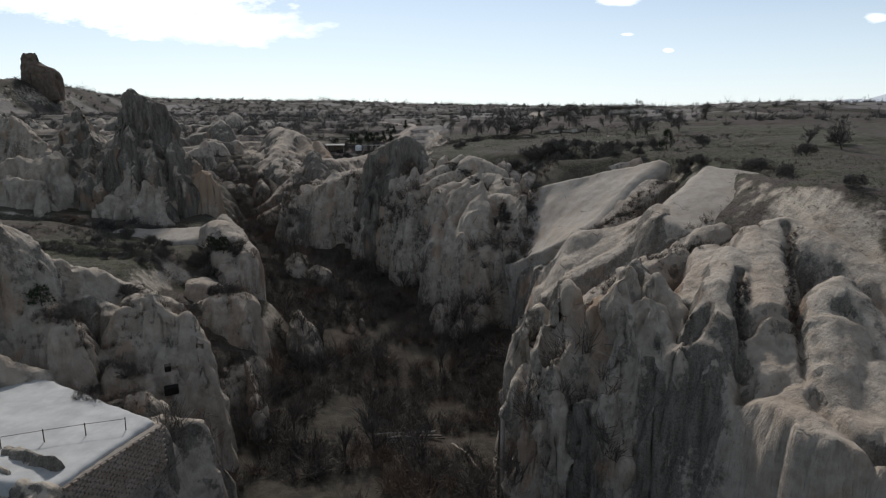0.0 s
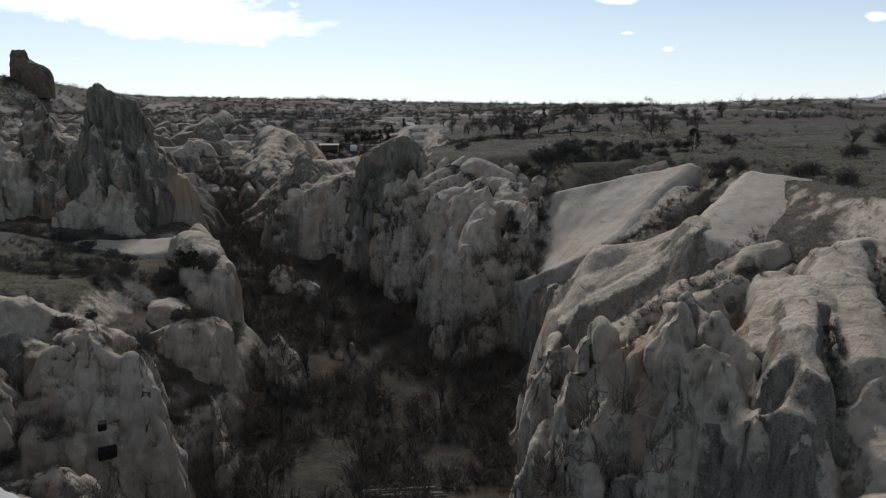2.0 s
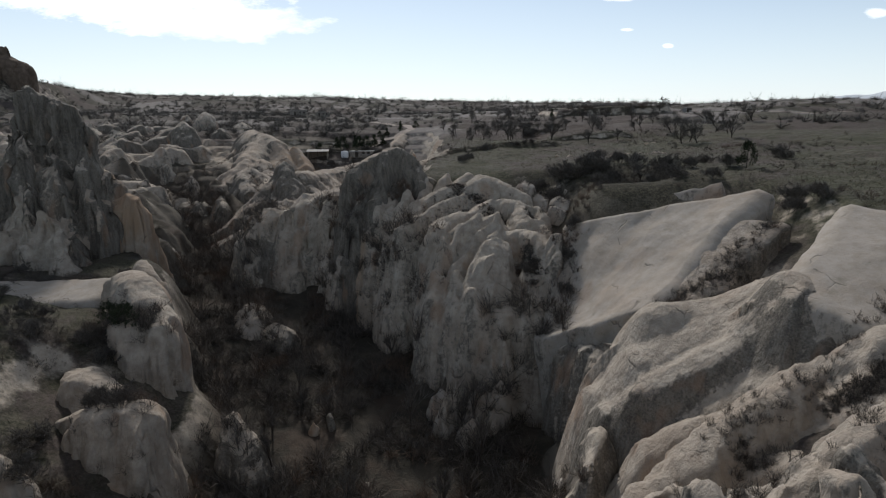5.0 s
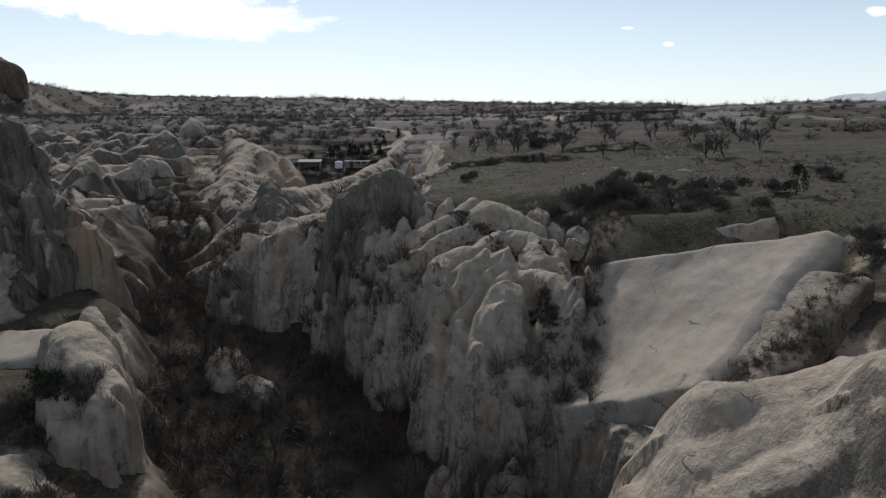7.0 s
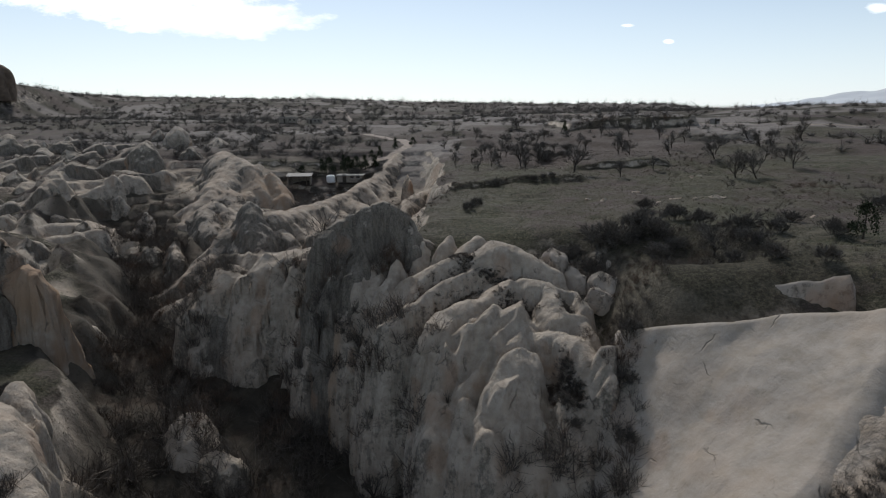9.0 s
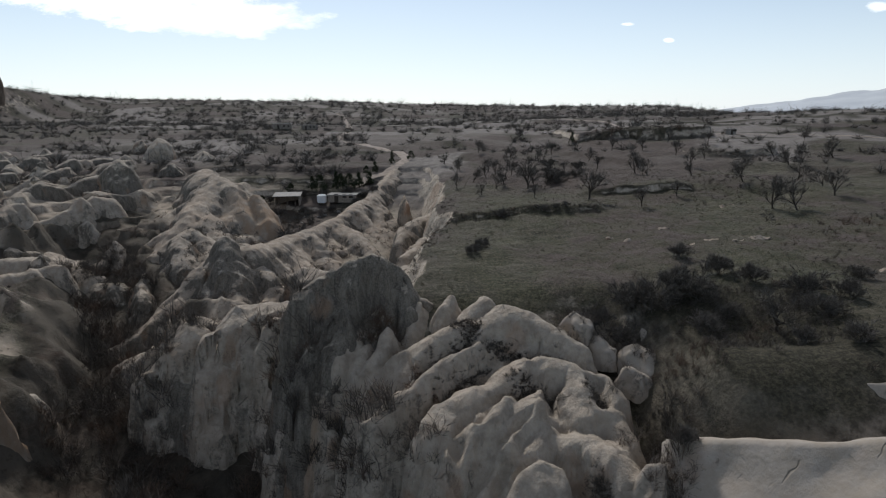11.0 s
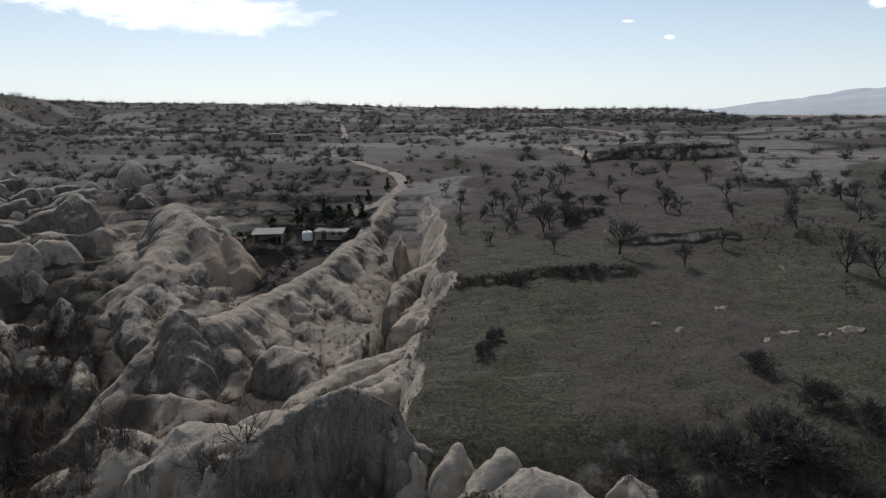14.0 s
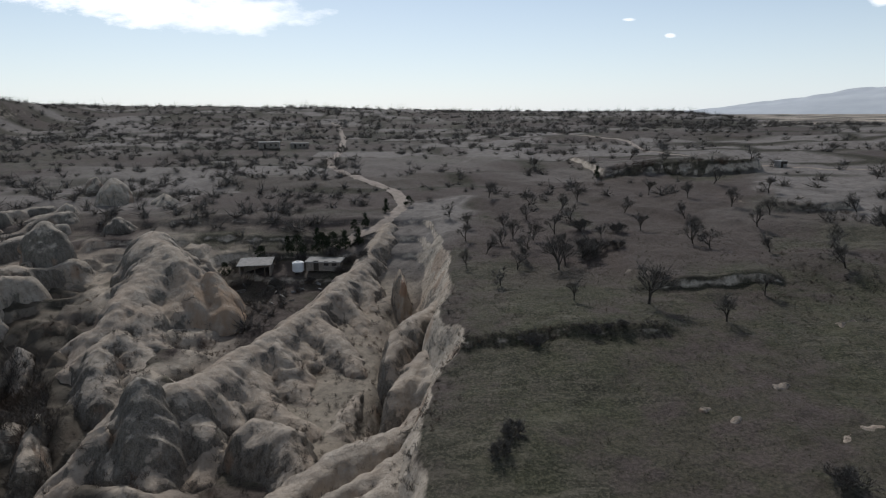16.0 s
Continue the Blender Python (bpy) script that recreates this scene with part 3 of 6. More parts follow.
    return tagged(new(name, me), label, "rock")


def cut_parts(name, label, X, Y, H, base, owner, mat, layers=()):
    """One thing from a field of heights, with one part for each connected patch that a crest rules."""
    keep = H > base
    H = np.maximum(H, base - 0.5)
    rows, cols = X.shape
    ri, ci = np.meshgrid(np.arange(rows - 1), np.arange(cols - 1), indexing="ij")
    quads = np.stack([ri * cols + ci, ri * cols + ci + 1, (ri + 1) * cols + ci + 1, (ri + 1) * cols + ci], -1).reshape(-1, 4)
    quads = quads[keep.ravel()[quads].any(axis=1)]
    co, mine = np.stack([X, Y, H], -1).reshape(-1, 3), owner.ravel()[quads[:, 0]]
    root = tagged(new(name), label, "rock")
    alive, field = np.zeros((rows - 1) * (cols - 1), bool), owner[:-1, :-1]
    spot = (quads[:, 0] // cols) * (cols - 1) + quads[:, 0] % cols
    alive[spot] = True
    alive = alive.reshape(rows - 1, cols - 1)
    tag = np.where(alive, np.arange(alive.size).reshape(alive.shape), -1)
    for _ in range(600):
        before = tag.copy()
        for ax in (0, 1):
            for a_, b_ in ((slice(1, None), slice(None, -1)), (slice(None, -1), slice(1, None))):
                p, q = ((a_, slice(None)), (b_, slice(None))) if ax == 0 else ((slice(None), a_), (slice(None), b_))
                tag[p] = np.where(alive[p] & alive[q] & (field[p] == field[q]), np.maximum(tag[p], tag[q]), tag[p])
        if (tag == before).all():
            break
    for _ in range(40):
        count = np.bincount(tag[alive], minlength=alive.size)
        small = alive & (count[np.maximum(tag, 0)] < 90)
        if not small.any():
            break
        for ax in (0, 1):
            for step in (1, -1):
                near = np.roll(tag, step, ax)
                good = small & (near >= 0) & (near != tag) & (count[np.maximum(near, 0)] >= 90)
                tag = np.where(good, near, tag)
    mine = tag.ravel()[spot]
    for o in np.unique(mine):
        if (mine == o).sum() < 90 and len(quads) > 400:
            continue
        used, inv = np.unique(quads[mine == o], return_inverse=True)
        me = quad_mesh("rib", co[used], inv.reshape(-1, 4))
        me.materials.append(mat)
        for key, values in layers:
            layer(me, key, values.ravel()[used])
        new("rib", me).parent = root
    return root


def ribs(name, label, crests, base, outline=None, cliff=4.0, steep=2.2, bulge=0.32, groove=0.35, pitch=2.2, warp=0.5, lumps=0.14, flutes=1.4, wave=3.0, res=0.25, blend=7.0, margin=5.0, rough=0.6, cuts=(), edge=0.0):
    """Weathered rock made of whalebacks: each crest is (half width, (lichen and painted shade, tan), points); its back
    is gently rounded, its flanks are steep and scored by rills that run down from the crest; the whole drops sheer
    outside the outline. cuts: (width, depth, points) of narrow furrows; edge: how far the crests are sharp like a roof."""
    global ROCKS
    ROCKS += 1
    seed = ROCKS * 7
    pts = outline or [p for c in crests for p in c[2]]
    wide = margin + (0 if outline else max(c[0] for c in crests) * 1.6)
    xs = np.arange(min(p[0] for p in pts) - wide, max(p[0] for p in pts) + wide, res)
    ys = np.arange(min(p[1] for p in pts) - wide, max(p[1] for p in pts) + wide, res)
    X, Y = np.meshgrid(xs, ys)
    wx = X + warp * fbm(X / 3.6, Y / 3.6, 0, 3, seed)
    wy = Y + warp * fbm(X / 3.6, Y / 3.6, 9, 3, seed + 1)
    total, best, owner = np.full(X.shape, -1e3), np.full(X.shape, -1e9), np.zeros(X.shape, int)
    weight, tone, tan = np.full(X.shape, 1e-30), np.zeros(X.shape), np.zeros(X.shape)
    for ci_, (w, (lichen_shade, warm), c) in enumerate(crests):
        near, top, along, run = np.full(X.shape, 1e9), np.zeros(X.shape), np.zeros(X.shape), 0.0
        for (ax, ay, az), (bx, by, bz) in zip(c, c[1:]):
            ex, ey = bx - ax, by - ay
            L = math.hypot(ex, ey)
            t = np.clip(((wx - ax) * ex + (wy - ay) * ey) / (L * L), 0, 1)
            dd = np.hypot(wx - ax - t * ex, wy - ay - t * ey)
            # on a crest that falls, the higher of two stretches rules
            score = dd - 0.25 * (az + t * (bz - az))
            k = score < near
            near = np.where(k, score, near)
            top = np.where(k, az + t * (bz - az), top)
            along = np.where(k, run + t * L, along)
            run += L
        u = np.maximum(near + 0.25 * top, 0) / w
        score_lines = ridged(along / pitch + 0.25 * u, u * 0.35 + ci_ * 7.7, 0, 2, seed + 3)
        one = top - w * (edge * (np.sqrt(u * u + 0.01) - 0.1) + bulge * u * u + steep * np.maximum(u - 0.78, 0) ** 1.35) - groove * np.clip(u - 0.35, 0, 1.2) * score_lines ** 3 * 2.0 - base
        total = np.logaddexp(total, one * blend)
        share = np.exp(np.clip(one * 1.6, -60, 200))
        weight, tone, tan = weight + share, tone + share * lichen_shade, tan + share * warm
        owner = np.where(one > best, ci_, owner)
        best = np.maximum(best, one)
    H = base + total / blend
    H = H + lumps * fbm(X / 2.6, Y / 2.6, 0, 3, seed + 2) + 0.05 * fbm(X / 0.7, Y / 0.7, 0, 2, seed + 4)
    if outline:
        d = inside_distance(X, Y, outline) + flutes * (ridged(X / wave, Y / wave, 0, 2, seed + 6) - 0.45) + 0.5 * flutes * fbm(X / 6, Y / 6, 0, 2, seed + 7)
        d = np.maximum(d, 0)
        H = H - cliff * (np.sqrt(d * d + 0.25) - 0.5) * (1 + 0.2 * vnoise(X / 3, Y / 3, 4, seed + 8))
    for w, depth, c in cuts:
        d = line_distance(wx, wy, [p[:2] for p in c])
        H = H - depth * np.exp(-(d / w) ** 2)
    # flanks are scored and pitted along their normals
    gy, gx = np.gradient(H, res)
    flat = 1 / np.sqrt(1 + gx * gx + gy * gy)
    lean = 1 - flat
    push = lean * (-rough * 1.5 * ridged(X / 1.5, Y / 1.5, H / 8, 2, seed + 11) ** 3 + rough * 0.7 * fbm(X / 2.1, Y / 2.1, H / 3.0, 3, seed + 12)) - 0.25 * rough * ridged(X / 1.1, Y / 1.1, H / 2.0, 2, seed + 13) ** 4 + lean * rough * 0.4 * (ridged(X / 0.9, Y / 0.9, H / 1.6, 2, seed + 14) - 0.5)
    X, Y, H = X - gx * flat * push, Y - gy * flat * push, H + flat * push
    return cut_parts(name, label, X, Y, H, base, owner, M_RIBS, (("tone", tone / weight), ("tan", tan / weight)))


def branches(spine, step, reach, fall, seed, side=0, bend=0.5, twigs=True):
    """A spine with side ribs that run down from it, each with short ribs of its own."""
    rnd = random.Random(seed)
    out = [spine]
    for a, b in zip(spine, spine[1:]):
        a, b = Vector(a), Vector(b)
        d = (b - a).normalized()
        n = Vector((-d.y, d.x, 0)).normalized()
        count = max(1, int((b - a).length / step))
        for i in range(count):
            for sgn in ((-1, 1) if side == 0 else (side,)):
                p = a.lerp(b, (i + rnd.uniform(0.1, 0.9)) / count)
                L = reach * rnd.uniform(0.6, 1.25)
                go = (n * sgn + d * rnd.uniform(-0.1, 0.9) * bend * 2).normalized()
                m = p + go * L * 0.5 + d * rnd.uniform(-0.12, 0.12) * L
                e = p + go * L + d * rnd.uniform(-0.05, 0.25) * L
                m.z, e.z = p.z - fall * L * rnd.uniform(0.3, 0.5), p.z - fall * L * rnd.uniform(0.85, 1.1)
                out.append([tuple(p), tuple(m), tuple(e)])
                if twigs:
                    for s2 in (-1, 1):
                        if rnd.random() < 0.75:
                            f = p.lerp(m, rnd.uniform(0.5, 1.0)) if rnd.random() < 0.5 else m.lerp(e, rnd.uniform(0.1, 0.7))
                            w = f + (go + Vector((-go.y, go.x, 0)) * s2 * rnd.uniform(0.6, 1.1)).normalized() * L * rnd.uniform(0.25, 0.45)
                            w.z = f.z - fall * (w - f).xy.length * 1.15
                            out.append([tuple(f), tuple(w)])
    return out


# right bank, near: spires over the fluted cliff, and the pale domes beside them
SPIRES = [
    (1.10, T_DARK, [(18.5, 54.0, 27.4), (19.5, 51.5, 25.7), (20.2, 49.0, 23.3), (20.5, 47.2, 22.1)]), (1.14, T_TUFF, [(12.0, 54.0, 25.2), (12.4, 52.6, 23.0), (12.5, 51.0, 20.5)]), (1.32, T_TUFF, [(8.4, 57.0, 21.4), (10.1, 57.5, 21.9), (11.7, 57.0, 20.6)]),
    (0.97, T_TUFF, [(9.8, 53.8, 20.9), (8.9, 51.2, 18.1), (8.5, 49.5, 15.5)]), (0.88, T_TUFF, [(16.9, 51.6, 27.2), (15.6, 49.7, 26.4), (16.3, 48.0, 23.7), (16.6, 47.0, 22.0)]), (1.14, T_TAN, [(13.4, 53.0, 23.6), (14.9, 51.6, 24.6), (15.7, 50.6, 25.4)]),
    (1.06, T_PALE, [(17.4, 48.8, 25.4), (17.9, 47.9, 25.1), (19.0, 45.6, 22.6)])]
KNOBS = [
    (0.79, T_TUFF, [(18.9, 45.2, 22.5), (19.6, 44.7, 22.7)]), (0.79, T_TUFF, [(16.2, 47.4, 22.4), (16.5, 46.4, 21.6)]), (0.79, T_DARK, [(17.4, 46.3, 21.7), (18.0, 45.0, 20.8)]), (1.06, T_PALE, [(19.6, 51.0, 27.0), (20.4, 48.6, 25.0), (20.6, 46.0, 22.8)]),
    (0.88, T_TUFF, [(10.5, 50.6, 18.4), (10.9, 48.0, 15.2)]), (1.06, T_DARK, [(12.8, 47.6, 16.5), (13.0, 46.0, 14.1)]), (0.88, T_TUFF, [(15.0, 47.8, 21.7), (14.8, 46.0, 18.3)]), (0.88, T_TUFF, [(7.5, 53.4, 17.2), (7.8, 51.0, 14.8)]),
    (1.76, T_TUFF, [(9.5, 60.5, 18.6), (14.0, 61.5, 20.4), (18.0, 58.0, 23.0)]), (2.11, T_TUFF, [(14.5, 55.0, 22.6), (19.0, 56.0, 25.6), (24.0, 58.5, 27.6)])]
ribs("rock_cliff", "tall grey tuff cliff crowned by fluted lichened spires", SPIRES + KNOBS, 1,
     outline=[(9, 64), (7.4, 59), (7.0, 54), (9.6, 49.6), (13.0, 45.8), (17.0, 42.6), (20.4, 41.4), (22.4, 44.5), (24, 50), (26, 58), (16, 65)], cliff=3.6, steep=2.6, bulge=0.2, edge=0.8, groove=0.5, pitch=1.2, warp=0.45, lumps=0.25, flutes=2.2, wave=2.2, res=0.2, rough=1.2, blend=12.0)
DOMES = [
    (2.02, T_GREY, [(27.2, 54.0, 28.5), (23.5, 47.0, 27.0), (21.9, 45.2, 25.4), (20.7, 43.8, 23.2)]), (2.23, T_DOME, [(21.0, 43.2, 22.1), (20.2, 42.6, 21.1)]), (2.33, T_DOME, [(32.0, 58.0, 30.0), (29.5, 52.0, 28.3), (27.7, 48.0, 26.7), (26.3, 45.8, 26.0)]),
    (2.02, T_DOME, [(26.0, 45.2, 25.4), (25.5, 43.6, 23.8), (25.0, 42.0, 22.1)]), (1.42, T_PALE, [(22.7, 40.6, 19.4), (23.9, 38.8, 20.8), (24.3, 35.6, 21.0), (24.3, 31.6, 20.7), (25.0, 29.8, 20.6)]), (1.62, T_DOME, [(27.0, 57.0, 28.2), (24.7, 53.0, 27.0), (22.2, 50.0, 25.1)])]
BROAD = [
    (2.99, T_DOME, [(34.9, 58.0, 30.8), (36.1, 55.0, 29.8), (37.5, 52.0, 28.5), (38.8, 49.5, 27.4), (40.2, 46.0, 26.3)]), (1.50, T_GREY, [(28.7, 44.4, 25.3), (30.6, 45.6, 26.7), (33.0, 46.2, 27.8), (33.7, 42.6, 25.1), (33.9, 39.6, 23.1)]), (2.99, T_DOME, [(30.1, 42.8, 25.4), (28.8, 40.0, 22.9), (28.1, 37.0, 20.9)]),
    (2.64, T_DOME, [(28.5, 42.4, 24.2), (26.8, 39.4, 21.4)]), (3.52, T_DOME, [(44, 60, 33.0), (48, 50, 31.0), (48, 40, 28.0)]), (3.52, T_DOME, [(40.0, 44.0, 27.6), (37.0, 36.0, 23.6), (34.0, 31.0, 20.0)]), (2.64, T_DOME, [(31.8, 39.6, 23.1), (30.4, 35.6, 20.8)])]
SPLITS = [(0.26, 1.2, [(26.4, 50.0, 27.7), (24.5, 46.0, 25.3), (23.3, 43.4, 22.9), (22.6, 40.8, 20.3)]), (0.26, 1.2, [(34.3, 57.0, 30.3), (31.9, 52.0, 28.3), (29.0, 46.4, 25.7), (27.8, 43.4, 23.4), (26.6, 40.0, 20.7)]), (0.28, 0.9, [(24.2, 44.2, 24.1), (27.9, 44.4, 24.6)]), (0.4, 0.8, [(26.2, 38.6, 20.4), (26.6, 34.8, 19.8), (27.9, 33.6, 19.7)]), (0.5, 1.2, [(21.5, 45.4, 24.6), (19.7, 44.6, 22.9)]), (0.35, 1.0, [(19.5, 43.4, 20.5), (22.3, 41.6, 21.3)])]
ribs("rock_dome", "pale tuff domes split by dark upright furrows above a rolled ledge", DOMES + BROAD, 3,
     outline=[(19.6, 48), (19.4, 44.6), (21.2, 41.6), (21.8, 39.4), (23.0, 36.0), (25.2, 31.8), (28.5, 28.6), (44, 24), (60, 44), (52, 64), (38, 63), (24, 64), (20.6, 55)], cliff=7.0, steep=2.2, bulge=0.26, edge=0.12, groove=0.25, pitch=2.4, warp=0.35, lumps=0.12, flutes=1.0, res=0.22, rough=0.4, cuts=SPLITS)
# right bank, the ribs that climb from the lip to the grass
RUNS = [
    (1.50, T_PALE, [(16.1, 71.5, 17.2), (22.2, 70.2, 20.8), (26.2, 69.4, 24.2), (29.8, 68.4, 27.5), (32.9, 68.0, 28.7)]), (1.14, T_PALE, [(17.6, 67.5, 17.8), (22.5, 66.6, 20.1), (26.4, 65.4, 23.0), (29.8, 64.6, 25.1), (32.4, 64.0, 27.1)]), (1.06, T_PALE, [(19.3, 65.0, 18.8), (22.6, 63.6, 21.1)]),
    (1.14, T_TUFF, [(25.0, 66.8, 22.4), (27.0, 66.8, 24.3), (29.7, 66.6, 26.2)]), (1.32, T_PALE, [(26.9, 63.0, 22.8), (31.0, 62.0, 24.8), (33.5, 61.0, 26.1), (35.8, 60.6, 27.4)]), (1.23, T_GREY, [(25.3, 58.6, 21.1), (28.6, 58.6, 23.5), (31.2, 58.4, 26.6)]), (1.76, T_PALE, [(14.0, 65.5, 17.4), (18.0, 66.5, 20.6), (24.0, 68.0, 24.4)])]
ribs("rock_rib", "pale tuff ribs with brush in the furrows between them", RUNS, 6, steep=1.3, bulge=0.2, edge=0.3, groove=0.25, pitch=2.0, warp=0.4, lumps=0.15, res=0.26)
# the smooth wave under the great slab
# near faces in T_GREY: lichen plus the shade of their turned-away side, painted in
WAVE = [
    (1.94, T_GREY, [(14.5, 77.0, 17.3), (16.7, 76.6, 20.1), (20.0, 76.2, 21.8), (24.0, 76.0, 24.1), (26.5, 76.4, 27.2), (28.7, 77.0, 29.4)]), (2.11, T_PALE, [(14.9, 81.0, 17.4), (17.1, 82.0, 20.9), (20.2, 82.6, 24.8)]), (2.29, T_PALE, [(18.3, 79.5, 21.8), (22.2, 79.8, 24.0), (26.6, 80.0, 26.3)]),
    (2.11, T_PALE, [(20.2, 82.6, 24.8), (24.7, 82.2, 25.5), (28.6, 81.0, 27.8), (30.8, 79.5, 29.2)]), (1.76, T_GREY, [(29.1, 77.0, 29.3), (28.6, 74.6, 28.7), (29.5, 72.4, 26.3)]), (2.29, T_GREY, [(17.0, 74.4, 17.3), (21.8, 73.8, 20.5), (25.8, 73.2, 23.4), (28.9, 73.0, 26.1)])]
ribs("rock_slope", "smooth grey tuff wave with a sharp crest above the gorge", WAVE, 3, outline=[(13.4, 83.6), (13.6, 78.5), (15.2, 73.6), (20, 71.6), (27, 70.6), (31, 74), (31, 84), (22, 85.4), (15, 85)], cliff=3.0, steep=1.1, bulge=0.1, edge=0.3, groove=0.1, pitch=3.4, warp=0.25, lumps=0.05, flutes=0.8, res=0.26, blend=3.0, margin=4, rough=0.12)
slab("rock_slab", "smooth pale tuff slab under the grass edge", (28.6, 76.0, 28.8), (31.5, 70.5, 27.4), (44.0, 78.5, 33.2), (38.5, 84.5, 34.0), 16, M_PALE, roll=1.2, flute=0.1, rough=0.04, res=0.5)
slab("rock_slab", "small grey tuff step between two slabs", (19.6, 84.3, 22.8), (21.8, 83.0, 24.2), (34.6, 89.4, 31.5), (31.6, 91.6, 31.0), 12, M_LOBE, roll=1.2, flute=0.4, rough=0.12, rills=0.9, res=0.45)
# the great slab beside the cleft
slab("rock_slab", "great smooth pale tuff slab sloping into the gorge", (12.8, 94.5, 17.3), (20.6, 85.4, 24.2), (34.8, 95.0, 34.3), (17.0, 104.6, 28.6), 5, M_PALE, roll=1.8, flute=0.3, rough=0.05, res=0.4, foot=-1.5)
rock("rock_ledge", "grooved grey tuff lip under the slab", (13.2, 91.5, 17.0), (16.6, 85.5, 20.0), 4, 2.2, M_TUFF, p=3, flute=0.6, res=0.38)
rock("rock_outcrop", "low grey tuff outcrop at the grass edge", (21.5, 106.8, 29.4), (27.0, 106.6, 31.4), 22, 1.4, M_TUFF, p=2, q=0.6, res=0.45)
rock("rock_outcrop", "low pale tuff outcrop at the grass edge", (28.8, 106.2, 32.0), (34.6, 103.0, 34.1), 26, 1.3, M_PALE, p=2, q=0.6, res=0.45)
# central buttress
CROWN = [
    (1.76, T_PALE, [(1.7, 119.4, 32.2), (-1.4, 118.2, 31.3), (-4.0, 117.2, 30.1), (-4.7, 116.0, 28.2), (-5.0, 115.0, 26.8)]), (1.32, T_TUFF, [(3.1, 117.0, 30.9), (0.2, 116.0, 30.3), (-1.9, 114.8, 29.7), (-4.1, 112.6, 28.5), (-5.9, 110.8, 27.4), (-7.4, 109.6, 26.8)]), (1.50, T_PALE, [(6.5, 114.4, 30.4), (3.8, 112.8, 28.9), (1.4, 111.6, 28.9), (-0.2, 110.6, 28.4), (-1.0, 109.0, 27.8)]),
    (1.94, T_PALE, [(3.1, 119.4, 32.0), (5.4, 119.8, 33.5), (7.9, 119.2, 32.8), (10.0, 118.0, 32.1), (11.3, 116.8, 31.2)]), (1.94, T_PALE, [(8.4, 115.0, 30.5), (10.6, 114.2, 30.5), (11.1, 112.4, 29.6)]), (1.14, T_PALE, [(7.1, 111.6, 29.1), (5.8, 109.4, 28.4), (4.4, 107.6, 27.5)]), (1.23, T_PALE, [(9.5, 112.0, 28.9), (10.6, 110.0, 28.4)])]
CROWN2 = [
    (1.06, T_PALE, [(13.1, 113.0, 29.6), (13.6, 111.4, 28.7)]), (1.06, T_PALE, [(4.8, 117.0, 30.9), (6.2, 117.4, 31.2)]), (0.70, T_PALE, [(-5.8, 120.4, 31.3), (-6.4, 119.0, 29.9), (-7.3, 118.0, 28.9)]), (0.70, T_PALE, [(-9.3, 121.0, 30.0), (-10.0, 119.6, 29.0)]), (0.62, T_PALE, [(-8.0, 120.4, 29.7), (-8.6, 118.6, 28.0)]),
    (1.32, T_TUFF, [(-6.8, 117.0, 27.8), (-7.1, 115.6, 26.7), (-7.1, 114.6, 25.8)]), (0.88, T_PALE, [(-2.8, 123.6, 32.6), (-3.6, 121.6, 30.7)]), (0.70, T_PALE, [(0.3, 123.4, 33.5), (-0.2, 122.4, 32.8)]), (1.06, T_PALE, [(3.9, 122.6, 33.6), (2.0, 121.0, 32.3)])]
FRONT = [
    (2.38, T_PALE, [(6.2, 104.6, 26.7), (6.6, 102.8, 25.2), (7.4, 100.6, 22.3), (7.7, 99.0, 19.7)]), (1.94, T_PALE, [(10.1, 107.4, 27.5), (12.1, 105.6, 27.3), (13.1, 103.6, 25.9), (13.2, 101.0, 23.1), (13.5, 98.8, 20.4)]), (0.70, T_PALE, [(7.9, 108.4, 27.7), (4.9, 105.4, 25.8), (3.7, 103.0, 24.0), (3.1, 100.4, 21.1)]),
    (0.79, T_PALE, [(7.2, 110.0, 29.4), (4.8, 108.2, 27.3), (2.6, 106.0, 25.3), (1.0, 103.8, 23.1)]), (0.88, T_TUFF, [(4.6, 110.6, 29.3), (2.4, 108.7, 28.4), (0.4, 107.0, 26.8)]), (1.14, T_TUFF, [(14.5, 103.2, 27.6), (14.7, 101.4, 25.8)]), (1.14, T_PALE, [(11.1, 111.0, 29.4), (13.0, 109.4, 28.3), (13.5, 107.6, 27.1)])]
FRONT2 = [
    (1.14, T_PALE, [(-2.2, 108.6, 25.1), (-0.4, 108.2, 25.8)]), (1.06, T_TUFF, [(-0.7, 104.6, 22.7), (-1.1, 102.4, 19.9)]), (0.97, T_TUFF, [(1.9, 102.4, 23.2), (1.6, 100.4, 20.0)]), (1.23, T_TUFF, [(3.6, 99.4, 21.6), (5.2, 97.4, 18.1)]), (1.41, T_TUFF, [(10.7, 101.4, 23.7), (10.3, 98.6, 21.0)]), (2.11, T_TUFF, [(-6.2, 113.4, 23.6), (-5.4, 110.6, 20.4)])]
GAPS = [(0.5, 1.3, [(2.1, 118.0, 30.9), (-1.1, 116.6, 30.3), (-4.1, 113.6, 28.4)]), (0.5, 1.3, [(3.5, 116.2, 30.2), (0.2, 114.2, 29.9), (-2.3, 112.0, 28.9), (-4.3, 110.0, 27.4)]), (0.6, 1.1, [(3.4, 116.0, 29.8), (6.6, 116.8, 30.7), (10.1, 116.0, 30.8), (11.7, 114.6, 30.1)]), (0.5, 1.2, [(7.1, 113.2, 29.6), (4.2, 111.0, 28.6), (2.4, 109.0, 27.7)]), (0.5, 1.1, [(8.7, 112.6, 29.5), (7.8, 110.6, 28.3)]), (0.5, 1.1, [(12.1, 112.4, 29.6), (12.2, 110.4, 28.0)])]
